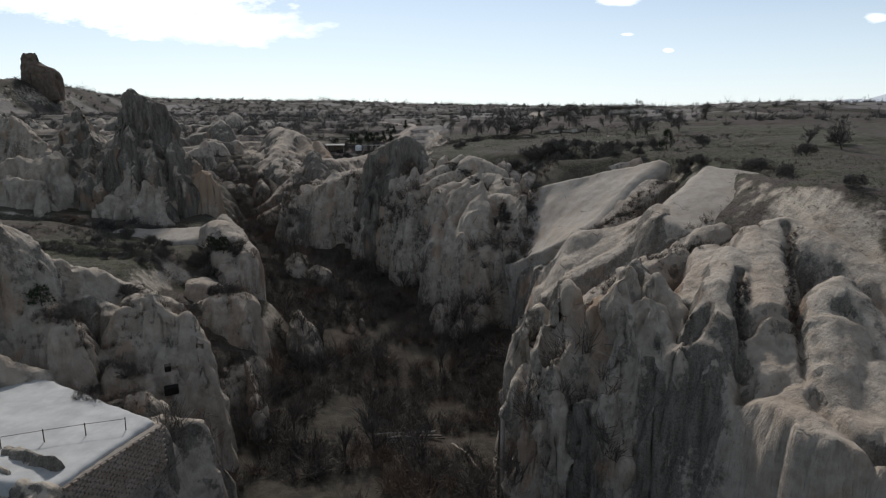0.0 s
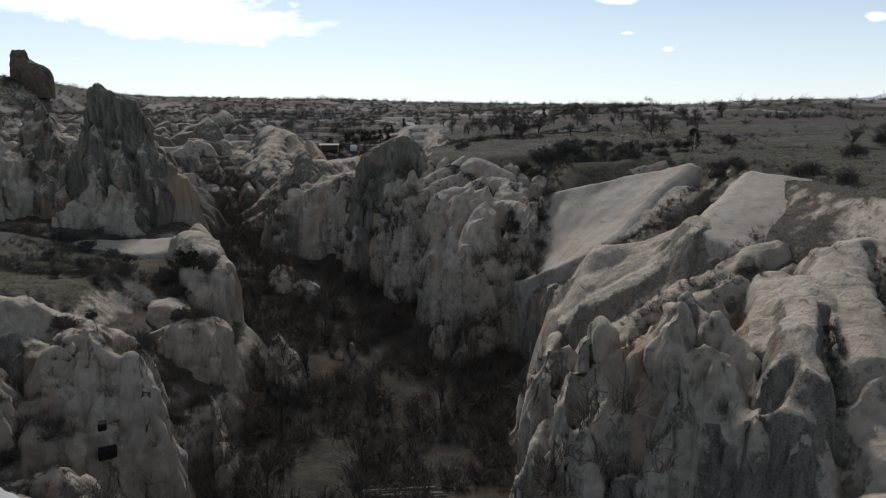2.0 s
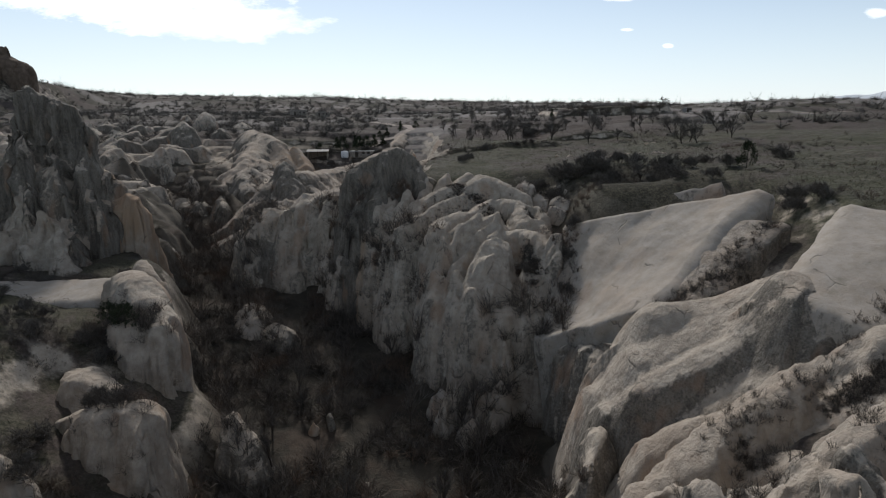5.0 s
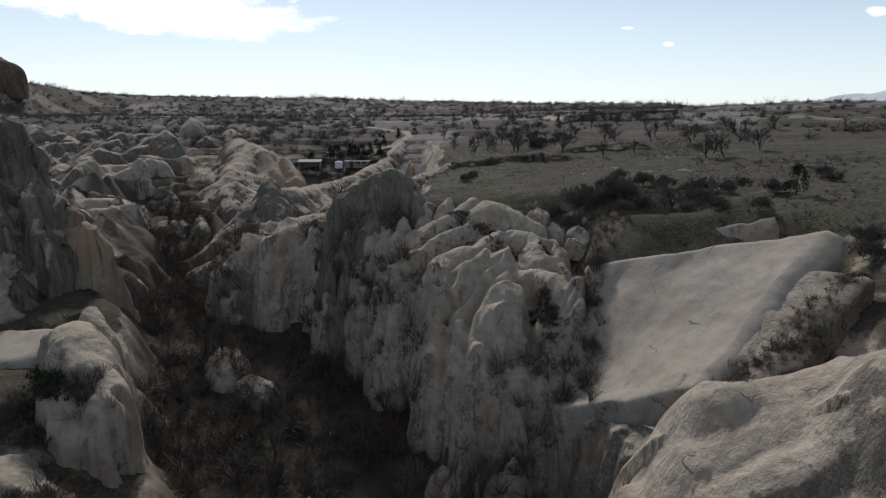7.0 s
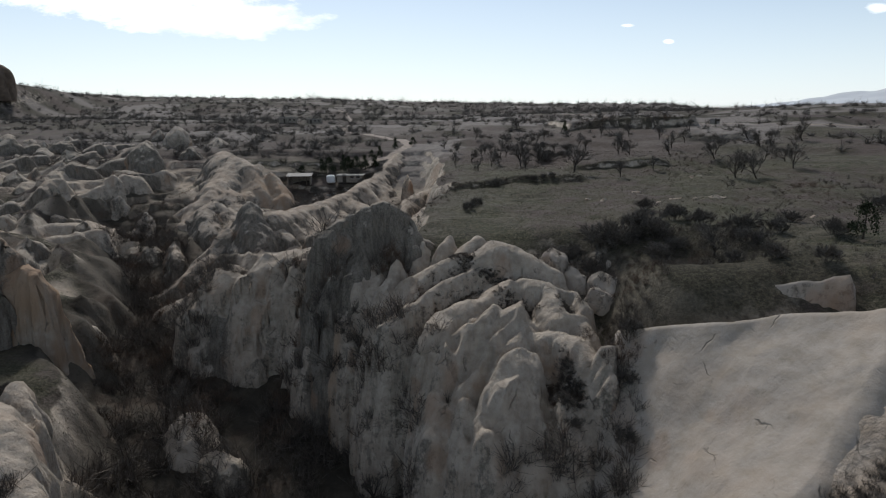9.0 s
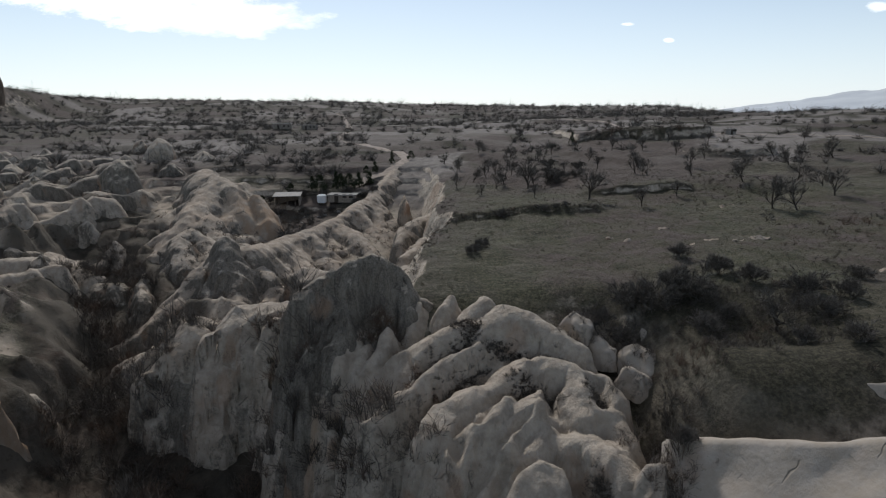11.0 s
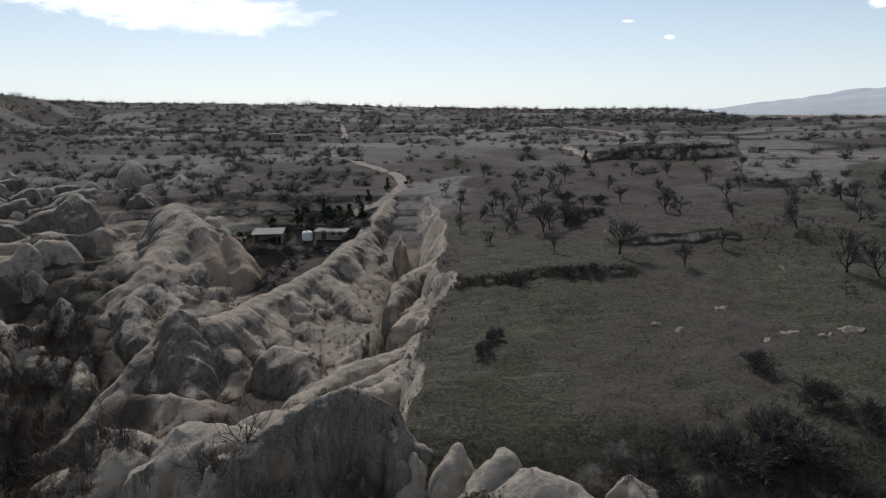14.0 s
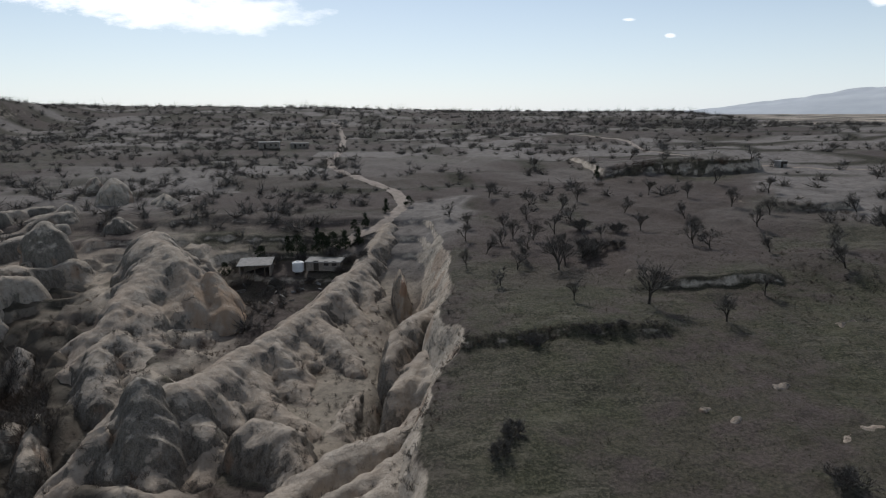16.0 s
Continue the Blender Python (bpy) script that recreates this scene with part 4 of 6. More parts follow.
GAPS += [(0.4, 1.2, [(5.7, 106.0, 27.6), (2.9, 103.6, 23.6), (2.2, 101.0, 20.7)]), (0.45, 1.4, [(9.0, 106.2, 27.0), (9.1, 101.8, 23.5), (9.2, 98.8, 20.4)]), (0.4, 1.0, [(6.3, 109.2, 29.1), (3.8, 107.4, 27.2), (1.5, 105.2, 24.1)]), (0.5, 1.4, [(0.4, 107.0, 24.5), (0.7, 103.4, 21.6)])]
ribs("rock_buttress", "massive pale tuff buttress with diagonal ribs over the gorge", CROWN + CROWN2 + FRONT + FRONT2, 2,
     outline=[(-14.5, 121.5), (-11.5, 115.5), (-6.5, 111.6), (-3.4, 106.5), (-2.2, 101.0), (1.2, 96.4), (5.4, 95.8), (8.2, 97.4), (9.0, 96.2), (12.6, 96.2), (13.8, 101.0), (16.0, 106.0), (18.0, 113.0), (19.5, 121.0), (9.0, 127.0), (-14.0, 126.0)],
     cliff=4.5, steep=1.6, bulge=0.2, edge=0.22, groove=0.45, pitch=1.8, warp=0.4, lumps=0.14, flutes=2.0, wave=3.6, res=0.22, blend=6.0, rough=0.4, cuts=GAPS)
FIN = [
    (1.32, T_DARK, [(-14.9, 123.0, 34.1), (-12.7, 123.6, 35.2), (-10.5, 124.2, 36.9), (-7.4, 125.0, 37.5), (-4.6, 125.4, 35.9), (-2.7, 125.0, 32.7)]), (1.32, T_DARK, [(-9.9, 124.0, 36.6), (-10.1, 121.6, 32.9), (-10.7, 120.0, 29.9)]), (1.23, T_DARK, [(-6.9, 124.6, 37.2), (-7.0, 122.0, 32.7), (-7.1, 120.4, 29.2)]), (1.14, T_DARK, [(-4.6, 125.0, 35.7), (-4.0, 122.8, 32.4)]),
    (1.32, T_DARK, [(-12.6, 123.2, 35.2), (-13.2, 121.6, 31.9), (-13.4, 120.0, 29.4)]), (1.23, T_TAN, [(-13.0, 122.2, 30.4), (-12.2, 120.4, 28.1), (-11.8, 118.4, 24.9)]), (1.14, T_TUFF, [(-16.3, 121.6, 23.5), (-16.5, 120.0, 21.1)]), (1.23, T_TUFF, [(-11.4, 118.6, 25.9), (-10.2, 116.6, 22.9)])]
ribs("rock_fin", "dark lichened tuff fin on the crest with upright flutes", FIN, 9, steep=2.4, bulge=0.25, edge=0.6, groove=0.6, pitch=1.5, warp=0.4, lumps=0.2, res=0.24)
LOBES = [
    (2.64, T_TUFF, [(-31.4, 134.0, 26.4), (-32.8, 132.4, 24.7), (-34.2, 131.0, 21.9), (-33.9, 129.8, 17.8)]), (2.46, T_TUFF, [(-25.1, 133.4, 29.1), (-26.8, 131.6, 26.9), (-27.1, 130.0, 23.4)]), (2.29, T_TUFF, [(-22.5, 132.4, 28.1), (-20.6, 130.6, 25.6)]), (2.29, T_TUFF, [(-25.3, 129.2, 23.8), (-25.9, 128.0, 20.9), (-25.7, 126.6, 17.5)]), (1.94, T_TUFF, [(-18.5, 128.4, 29.4), (-17.7, 126.6, 26.4), (-18.0, 125.0, 22.7)]),
    (1.32, T_TUFF, [(-13.7, 123.0, 30.5), (-12.8, 121.6, 26.8), (-12.0, 120.0, 21.6)]), (1.32, T_PALE, [(-16.9, 122.6, 21.9), (-17.6, 121.0, 18.3)]), (1.76, T_DARK, [(-30.4, 130.0, 21.0), (-29.8, 128.6, 17.4)])]
PROW = [
    (1.94, T_RIDGE, [(-46.7, 146.0, 19.3), (-42.2, 146.4, 23.3), (-39.0, 148.6, 25.3), (-37.4, 152.4, 29.1)]), (2.64, T_TUFF, [(-39.7, 140.0, 21.1), (-43.2, 141.6, 18.8)]), (2.29, T_PALE, [(-20.1, 136.6, 27.5), (-24.1, 137.6, 26.2), (-28.2, 138.6, 25.2)]), (2.11, T_TUFF, [(-14, 129, 31.0), (-20, 132.5, 29.6), (-25, 135, 28.6)]), (2.29, T_TUFF, [(-31, 137, 26.4), (-37, 141.5, 24.6)])]
ribs("rock_wall", "grey ribbed tuff wall with rounded lobes above the brush", LOBES + PROW, 5,
     outline=[(-10, 118.5), (-14, 116.8), (-20, 121.0), (-26, 124.2), (-31, 126.4), (-37, 129.8), (-42.5, 136.5), (-49, 146), (-44, 152), (-38, 152), (-30, 145), (-10, 130)], cliff=4.5, steep=2.6, bulge=0.25, edge=0.3, groove=0.6, pitch=2.0, warp=0.5, lumps=0.2, flutes=2.2, wave=3.4, res=0.25)
for x, y, t, w_ in ((12.2, 121.1, 33.4, 0.9), (17.5, 117.9, 31.2, 1.3), (18.6, 116.9, 31.0, 0.9), (14.2, 119.4, 31.4, 1.0), (16.2, 115.6, 30.2, 0.9), (19.0, 119.6, 32.0, 0.8), (21.6, 117.4, 32.2, 0.9), (23.6, 119.6, 33.0, 0.7)):
    rock("boulder", "grey and pale boulder among the bushes", (x, y, t - 0.8), (x + 0.9, y - 1.0, t - 1.3), t - 3.5, w_ * 1.35, M_PALE, p=2.6, q=0.5, rough=0.34, res=0.25)
PATCHES = ((30.9, 139.1, 1.3, 2.2), (33.6, 139.8, 1.0, 1.6), (22.2, 144.3, 0.8, 1.2), (23.9, 142.4, 0.6, 0.6), (30.1, 147.4, 1.0, 1.2), (39.3, 140.0, 1.1, 2.0), (20.7, 122.8, 0.7, 0.8), (19.0, 125.3, 0.6, 0.7), (44.8, 160.8, 1.2, 2.0), (36.2, 138.8, 0.7, 1.6), (46.0, 126.5, 0.9, 2.4))
for x, y, w_, l_ in PATCHES:
    z_ = height(x, y)
    rock("rock_patch", "bare pale tuff showing through the grass", (x, y, z_ + 0.22), (x + l_, y + 0.4 * l_, z_ + 0.12), z_ - 1.0, w_, M_RIDGE, p=2, q=0.6, flute=0.1, rough=0.3, res=0.25)
# behind the buttress
rock("rock_dome", "rounded tuff dome with a pale cap", (-62.8, 165.0, 22.5), (-55.7, 162.0, 23.9), 12, 4.8, M_TUFF, p=2.4, flute=0.2, rough=0.12, res=0.36)
ribs("rock_ridge", "pale tuff saddle behind the rounded dome", [(2.29, T_PALE, [(-73.4, 170.0, 27.2), (-68.7, 168.0, 26.4), (-61.9, 165.0, 24.1)]), (1.94, T_TUFF, [(-77.4, 170.0, 26.2), (-72.0, 164.0, 22.0)])], 14, steep=1.1, bulge=0.3, groove=0.4, res=0.32, rough=0.3)
R_L = "cream tuff ridge with branching scalloped flanks"
NORTH = [
    (3.52, T_RIDGE, [(-56.9, 206.0, 38.8), (-51.2, 196.0, 36.8), (-51.2, 189.0, 34.1), (-50.8, 182.0, 32.3), (-51.6, 176.0, 29.1), (-53.9, 172.0, 26.3)]), (2.64, T_RIDGE, [(-52.2, 200.0, 38.1), (-45.7, 194.0, 36.1), (-44.8, 187.0, 30.8)]), (1.67, T_TAN, [(-44.6, 192.0, 34.3), (-41.2, 187.0, 30.8), (-40.2, 183.0, 26.1)]), (1.67, T_TAN, [(-40.7, 193.0, 34.5), (-37.5, 188.0, 30.5)]), (2.11, T_RIDGE, [(-47.2, 182.0, 31.8), (-43.4, 177.0, 28.3)]), (2.29, T_LOBE, [(-46.9, 176.0, 30.0), (-42.1, 172.0, 27.4)])]
NORTH += [(1.06, T_RIDGE, c) for c in branches(NORTH[0][2], 4.6, 7.0, 0.75, 21, twigs=False)[1:]]
ribs("rock_ridge", R_L, NORTH, 16, steep=0.75, bulge=0.1, edge=0.3, groove=1.1, pitch=2.4, warp=0.6, lumps=0.15, res=0.32, rough=0.3)
SPINE = [
    (1.94, T_RIDGE, [(-13.0, 222.0, 37.3), (-17.0, 203.0, 32.8), (-19.7, 193.0, 32.0), (-22.3, 184.0, 30.8), (-25.5, 176.0, 30.2)]), (2.11, T_RIDGE, [(-25.5, 176.0, 30.2), (-28.4, 169.0, 30.1), (-29.4, 163.0, 30.1), (-31.6, 158.6, 31.0)]), (1.58, T_RIDGE, [(-16.8, 203.0, 32.6), (-14.4, 195.0, 29.3), (-13.0, 188.0, 26.2)]), (1.50, T_RIDGE, [(-19.3, 193.0, 32.0), (-14.9, 187.0, 28.6), (-12.5, 180.0, 25.6)]), (1.58, T_RIDGE, [(-21.8, 183.0, 29.9), (-17.3, 178.0, 28.9), (-13.8, 172.0, 26.8)])]
SPINE2 = [
    (1.50, T_RIDGE, [(-23.6, 178.6, 29.0), (-20.2, 174.6, 27.2)]), (2.11, T_RIDGE, [(-26.7, 174.0, 29.3), (-22.3, 169.6, 27.4), (-18.6, 165.0, 25.2)]), (2.46, T_RIDGE, [(-28.0, 167.6, 29.5), (-24.5, 163.0, 26.9), (-17.8, 158.0, 25.3)]), (1.85, T_LOBE, [(-12.0, 165.0, 26.1), (-13.8, 158.6, 25.0)]), (1.32, T_RIDGE, [(-15.4, 177.0, 28.1), (-13.0, 172.0, 26.4)]), (1.23, T_RIDGE, [(-24.6, 172.6, 29.8), (-21.6, 170.0, 28.1)])]
SLOT = [(1.0, 5.0, [(-10.1, 188.0, 30.3), (-10.7, 176.0, 28.5), (-10.1, 167.0, 26.7), (-10.4, 161.0, 26.2)])]
SPURS = [(1.06, T_RIDGE, c) for c in branches(SPINE[0][2][1:], 3.4, 8.5, 0.72, 22, twigs=False)[1:] + branches(SPINE[1][2], 4.0, 6.5, 0.75, 23, twigs=False)[1:]]
ribs("rock_ridge", R_L, SPINE + SPINE2 + SPURS, 18, steep=0.7, bulge=0.08, edge=0.35, groove=1.1, pitch=2.2, warp=0.45, lumps=0.12, res=0.27, rough=0.35, cuts=SLOT)
CONES = [
    (2.29, T_DARK, [(-33.9, 155.0, 33.1), (-32.1, 151.0, 29.0), (-30.6, 148.4, 26.0)]), (1.94, T_DARK, [(-35.4, 154.6, 30.8), (-35.5, 151.0, 26.9), (-33.3, 148.8, 25.4)]), (1.85, T_RIDGE, [(-37.5, 155.4, 29.0), (-39.3, 152.0, 26.3), (-41.8, 149.0, 23.7), (-45.4, 146.0, 20.3)]), (2.64, T_LOBE, [(-21.9, 154.6, 28.3), (-18.3, 153.0, 28.0), (-16.5, 150.0, 26.0)]), (1.67, T_RIDGE, [(-26.9, 155.0, 26.2), (-27.0, 150.6, 24.3)]), (2.11, T_LOBE, [(-31.3, 159.0, 30.1), (-28.2, 155.4, 27.5)])]
ribs("rock_cone", "dark lichened tuff cones with pale crowns on the ridge end", CONES, 15, steep=1.1, bulge=0.2, edge=0.4, groove=0.6, pitch=2.0, warp=0.45, lumps=0.12, res=0.26, rough=0.4)
ribs("rock_cone", "grey tuff cone with a smooth pale shoulder", [(2.64, T_LOBE, [(-48.3, 171.0, 29.4), (-48.3, 168.0, 27.4), (-49.4, 163.6, 22.7), (-49.3, 160.0, 19.7)]), (2.64, T_LOBE, [(-48.3, 171.0, 29.4), (-44.2, 165.0, 26.1), (-40.9, 162.0, 23.4)]), (1.76, T_RIDGE, [(-48.5, 177.0, 30.2), (-50.0, 172.6, 29.4)])], 13, steep=1.0, bulge=0.2, edge=0.35, groove=0.5, pitch=2.2, warp=0.5, res=0.3)
BANK = [
    (1.41, T_RIDGE, [(1.5, 192.0, 33.8), (-2.7, 181.0, 32.3), (-7.6, 174.0, 30.9), (-8.5, 169.0, 29.3)]), (1.58, T_RIDGE, [(-0.5, 172.6, 30.9), (-4.4, 166.4, 29.3), (-6.8, 162.6, 28.2)]), (1.67, T_PALE, [(2.0, 149.6, 33.8), (-3.4, 151.4, 31.0), (-6.7, 149.6, 29.5), (-11.9, 147.0, 28.8), (-15.7, 143.0, 27.5)]), (1.41, T_PALE, [(-2.1, 172.0, 29.9), (-2.7, 163.0, 29.2)]),
    (1.50, T_PALE, [(-2.8, 146.0, 31.4), (-5.7, 138.6, 31.1), (-9.7, 135.0, 31.3), (-14.8, 133.0, 31.2), (-18.5, 134.0, 29.4)]), (1.14, T_PALE, [(-4.9, 143.0, 31.1), (-8.6, 141.0, 30.4), (-12.3, 138.0, 30.0)]), (1.41, T_PALE, [(1.3, 149.6, 33.8), (-1.2, 147.0, 31.5)])]
ribs("rock_ridge", "cream tuff bank scalloped along a narrow slit", BANK, 20, steep=0.85, bulge=0.1, edge=0.2, groove=0.55, pitch=1.9, warp=0.6, lumps=0.12, res=0.27, rough=0.3, cuts=SLOT)
for a_, b_, w_, m_ in (((-50.0, 160.5, 26.0), (-47.0, 153.0, 24.0), 3.6, M_DARK), ((-69.6, 169.6, 27.0), (-66.0, 165.0, 24.0), 4.4, M_TUFF), ((-63.0, 176.0, 27.5), (-60.0, 171.0, 24.0), 4.0, M_PALE), ((-41.0, 171.0, 26.0), (-40.0, 168.0, 25.0), 3.4, M_CREAM), ((-9.0, 197.0, 33.6), (-8.0, 193.0, 32.6), 2.4, M_CAPTAN)):
    rock("rock_cone", "weathered tuff cone with a pale crown", a_, b_, 14, w_, m_, p=1.7, q=0.65, flute=0.5, crease=2.4, rough=0.16, res=0.34)

# left bank
slab("rock_slab", "smooth pale tuff slab on the terrace", (-58.0, 97.5, 20.6), (-43.0, 98.0, 20.8), (-42.0, 102.5, 22.0), (-57.0, 102.0, 21.6), 14, M_PALE, roll=1.0, flute=0.1, rough=0.05, res=0.42)
SHOULDER = [(2.29, T_PALE, [(-45.5, 101.6, 21.0), (-39.9, 100.0, 23.5), (-37.0, 97.0, 23.6), (-33.0, 93.6, 21.3), (-31.1, 91.6, 20.3)]), (1.94, T_PALE, [(-47.6, 99.6, 20.6), (-41.5, 96.6, 20.7), (-35.1, 91.0, 20.4)]), (1.58, T_TUFF, [(-39.1, 104.0, 23.9), (-35.4, 101.6, 22.2)]), (1.76, T_TAN, [(-32.0, 90.6, 17.7), (-30.8, 88.6, 13.6)])]
ribs("rock_outcrop", "pale smooth tuff shoulder above a sheer face", SHOULDER, 4, outline=[(-44, 104), (-39, 105), (-36, 102), (-33.2, 96.6), (-31.2, 91.6), (-32, 88.6), (-35, 89), (-40, 94)], cliff=7.0, steep=1.6, bulge=0.25, groove=0.25, pitch=2.4, warp=0.4, lumps=0.12, flutes=1.4, res=0.26)
CAPS = [(1.94, T_PALE, [(-40.8, 86.0, 16.2), (-36.6, 84.4, 17.1), (-31.8, 82.4, 16.7)]), (1.94, T_PALE, [(-36.4, 79.4, 14.2), (-31.7, 78.6, 16.5), (-28.4, 79.0, 16.6), (-26.6, 77.6, 15.3)]), (1.50, T_TAN, [(-28.5, 77.0, 13.8), (-28.6, 75.6, 11.0)]), (1.32, T_TAN, [(-26.1, 77.0, 13.0), (-25.1, 75.6, 9.4)]), (1.41, T_TUFF, [(-33.0, 77.4, 13.3), (-32.4, 76.0, 10.1)])]
ribs("rock_outcrop", "tuff outcrop with a pale cap and tan face", CAPS, 1, outline=[(-39.5, 88), (-37.5, 80.4), (-33.6, 75.6), (-28.4, 74.2), (-26.2, 75.8), (-26.2, 80), (-30, 85), (-35, 88.5)], cliff=6.5, steep=1.8, bulge=0.3, groove=0.4, pitch=1.8, warp=0.5, lumps=0.2, flutes=1.6, wave=2.4, res=0.24)
CROWNS = [(1.76, T_DOME, [(-43.7, 55.0, 32.3), (-41.8, 57.0, 29.3), (-40.4, 59.4, 25.9)]), (1.76, T_PALE, [(-40.3, 60.0, 25.0), (-38.0, 62.0, 24.9), (-35.7, 63.4, 23.0), (-32.3, 66.0, 19.8)]), (1.32, T_TUFF, [(-34.6, 61.0, 21.5), (-30.5, 58.4, 22.7), (-28.6, 58.2, 20.5)]), (1.67, T_PALE, [(-33.3, 57.6, 21.3), (-33.4, 56.6, 20.0), (-31.3, 55.6, 18.6), (-29.6, 54.0, 16.3)]), (1.14, T_PALE, [(-29.3, 58.0, 19.3), (-29.0, 56.6, 17.6), (-28.4, 55.6, 16.3)]),
          (1.23, T_PALE, [(-27.0, 58.4, 20.4), (-26.0, 57.6, 17.9), (-26.2, 56.2, 14.4)]), (0.79, T_PALE, [(-32.3, 53.4, 17.1), (-29.7, 53.2, 16.1), (-28.4, 52.4, 14.7)]), (1.94, T_PALE, [(-42.4, 55.6, 26.3), (-39.7, 54.4, 23.8), (-36.8, 53.2, 21.9)])]
HOLED = [(1.14, T_TUFF, [(-27.5, 54.6, 15.5), (-26.7, 53.6, 13.5)]), (1.41, T_PALE, [(-39.1, 46.6, 21.1), (-36.1, 48.0, 18.9)]), (1.32, T_DARK, [(-37.7, 59.0, 22.4), (-35.0, 59.0, 20.9)]), (1.41, T_DARK, [(-35.3, 64.6, 22.1), (-33.4, 64.4, 20.8)]), (1.06, T_PALE, [(-26.7, 60.0, 17.0), (-25.0, 58.0, 12.0)])]
CLEFTS = [(0.45, 1.6, [(-30.8, 58.0, 20.5), (-30.1, 56.4, 18.4), (-29.7, 54.4, 15.9)]), (0.35, 1.2, [(-28.2, 57.8, 19.1), (-27.9, 55.8, 15.6)]), (0.5, 1.4, [(-37.2, 57.6, 20.4), (-33.8, 55.4, 18.8)]), (0.4, 1.2, [(-31.4, 54.2, 16.9), (-28.9, 53.8, 15.8)])]
ribs("rock_outcrop", "grooved tuff outcrop of pale lobes with dark crowns", CROWNS + HOLED, 3, outline=[(-48, 46), (-48, 62), (-38, 67.6), (-28, 67.4), (-25.2, 61), (-24.6, 56.4), (-26.4, 52.6), (-31, 50), (-36, 45.4)], cliff=5.0, steep=1.9, bulge=0.25, edge=0.3, groove=0.5, pitch=1.5, warp=0.5, lumps=0.3, flutes=1.6, wave=2.4, res=0.21, rough=1.0, blend=11.0, cuts=CLEFTS)
FOOT = [(1.58, T_DARK, [(-25.4, 42.4, 15.9), (-24.0, 44.8, 16.1), (-21.8, 45.4, 15.2)]), (1.32, T_TUFF, [(-22.5, 42.6, 14.5), (-23.1, 41.0, 13.5)]), (1.23, T_TUFF, [(-21.1, 45.0, 15.2), (-20.1, 43.0, 11.7)]), (1.41, T_TUFF, [(-27.0, 46.4, 17.1), (-25.6, 46.8, 16.2)])]
ribs("rock_outcrop", "grey tuff wall below the yard", FOOT, 2, outline=[(-27.5, 41), (-22, 39.6), (-19.6, 43.6), (-20.2, 47.6), (-25, 49), (-29, 46)], cliff=4.0, steep=2.2, bulge=0.45, groove=0.5, pitch=1.5, warp=0.5, lumps=0.25, flutes=1.6, wave=2.2, res=0.24)
rock("rock_outcrop", "rounded brown tuff hump at the yard edge", (-29.4, 44.0, 17.0), (-25.7, 46.0, 17.8), 12, 1.7, M_TUFF, p=2.4, flute=0.3, rough=0.14, res=0.3)
rock("rock_outcrop", "small grey tuff knobs below the yard", (-29.4, 36.0, 18.7), (-25.4, 34.0, 19.0), 6, 2.3, M_DARK, p=2.0, flute=0.4, rough=0.3, res=0.26)
rock("rock_outcrop", "small grey tuff knobs below the yard", (-28.8, 34.0, 17.8), (-24.8, 32.0, 18.5), 6, 2.0, M_TUFF, p=2.0, flute=0.4, rough=0.3, res=0.26)
slab("rock_outcrop", "grey tuff block that carries the yard", (-44.0, 39.5, 17.3), (-24.6, 33.4, 17.0), (-22.8, 41.0, 17.0), (-41.0, 52.0, 17.2), 3, M_TUFF, roll=0.9, flute=0.5, rough=0.05, res=0.36)
slab("yard", "white dust-covered yard floor cut into tuff", (-44.0, 36.0, 18.0), (-24.6, 32.4, 17.9), (-22.4, 40.4, 17.9), (-41.0, 51.0, 18.0), 17.0, plain("white_dust", (0.50, 0.50, 0.49), (0.38, 0.38, 0.375), 0.5, 0.95, 0.03), roll=0.3, flute=0.05, rough=0.012, res=0.4, foot=0.1)
rock("rock_strip", "pale tuff strip running down to the floor", (-26.0, 71.5, 10.0), (-22.6, 66.0, 6.6), 1, 1.3, M_PALE, p=2, flute=0.3, rough=0.3, res=0.26)
rock("rock_strip", "pale broken tuff block at the foot of the bank", (-23.2, 66.6, 7.6), (-22.2, 64.4, 6.4), 1, 1.2, M_PALE, p=2.4, flute=0.4, rough=0.35, res=0.24)
COLUMN = [(1.32, T_RUST, [(-51.1, 120.6, 30.0), (-49.8, 121.0, 30.5), (-48.1, 120.6, 30.0)]), (1.23, T_RUST, [(-47.1, 119.0, 25.8), (-45.9, 118.0, 22.8)]), (1.50, T_TUFF, [(-47.9, 128.0, 20.3), (-48.9, 127.0, 21.3)]), (1.58, T_DARK, [(-47.3, 126.0, 17.0), (-45.7, 124.0, 13.1)]), (1.23, T_TAN, [(-55.1, 123.0, 29.6), (-56.5, 122.0, 26.8)]), (1.41, T_PALE, [(-52.6, 114.0, 20.7), (-48.9, 112.0, 19.4)])]
ribs("rock_column", "tall rust-orange tuff column with a sheer face", COLUMN, 8, steep=2.4, bulge=0.3, groove=0.2, pitch=1.4, warp=0.4, lumps=0.2, res=0.26, outline=[(-55, 124), (-53, 119), (-50.6, 117.8), (-47.8, 118), (-45.6, 122), (-45, 127), (-47.6, 130.6), (-54, 130)], cliff=9)
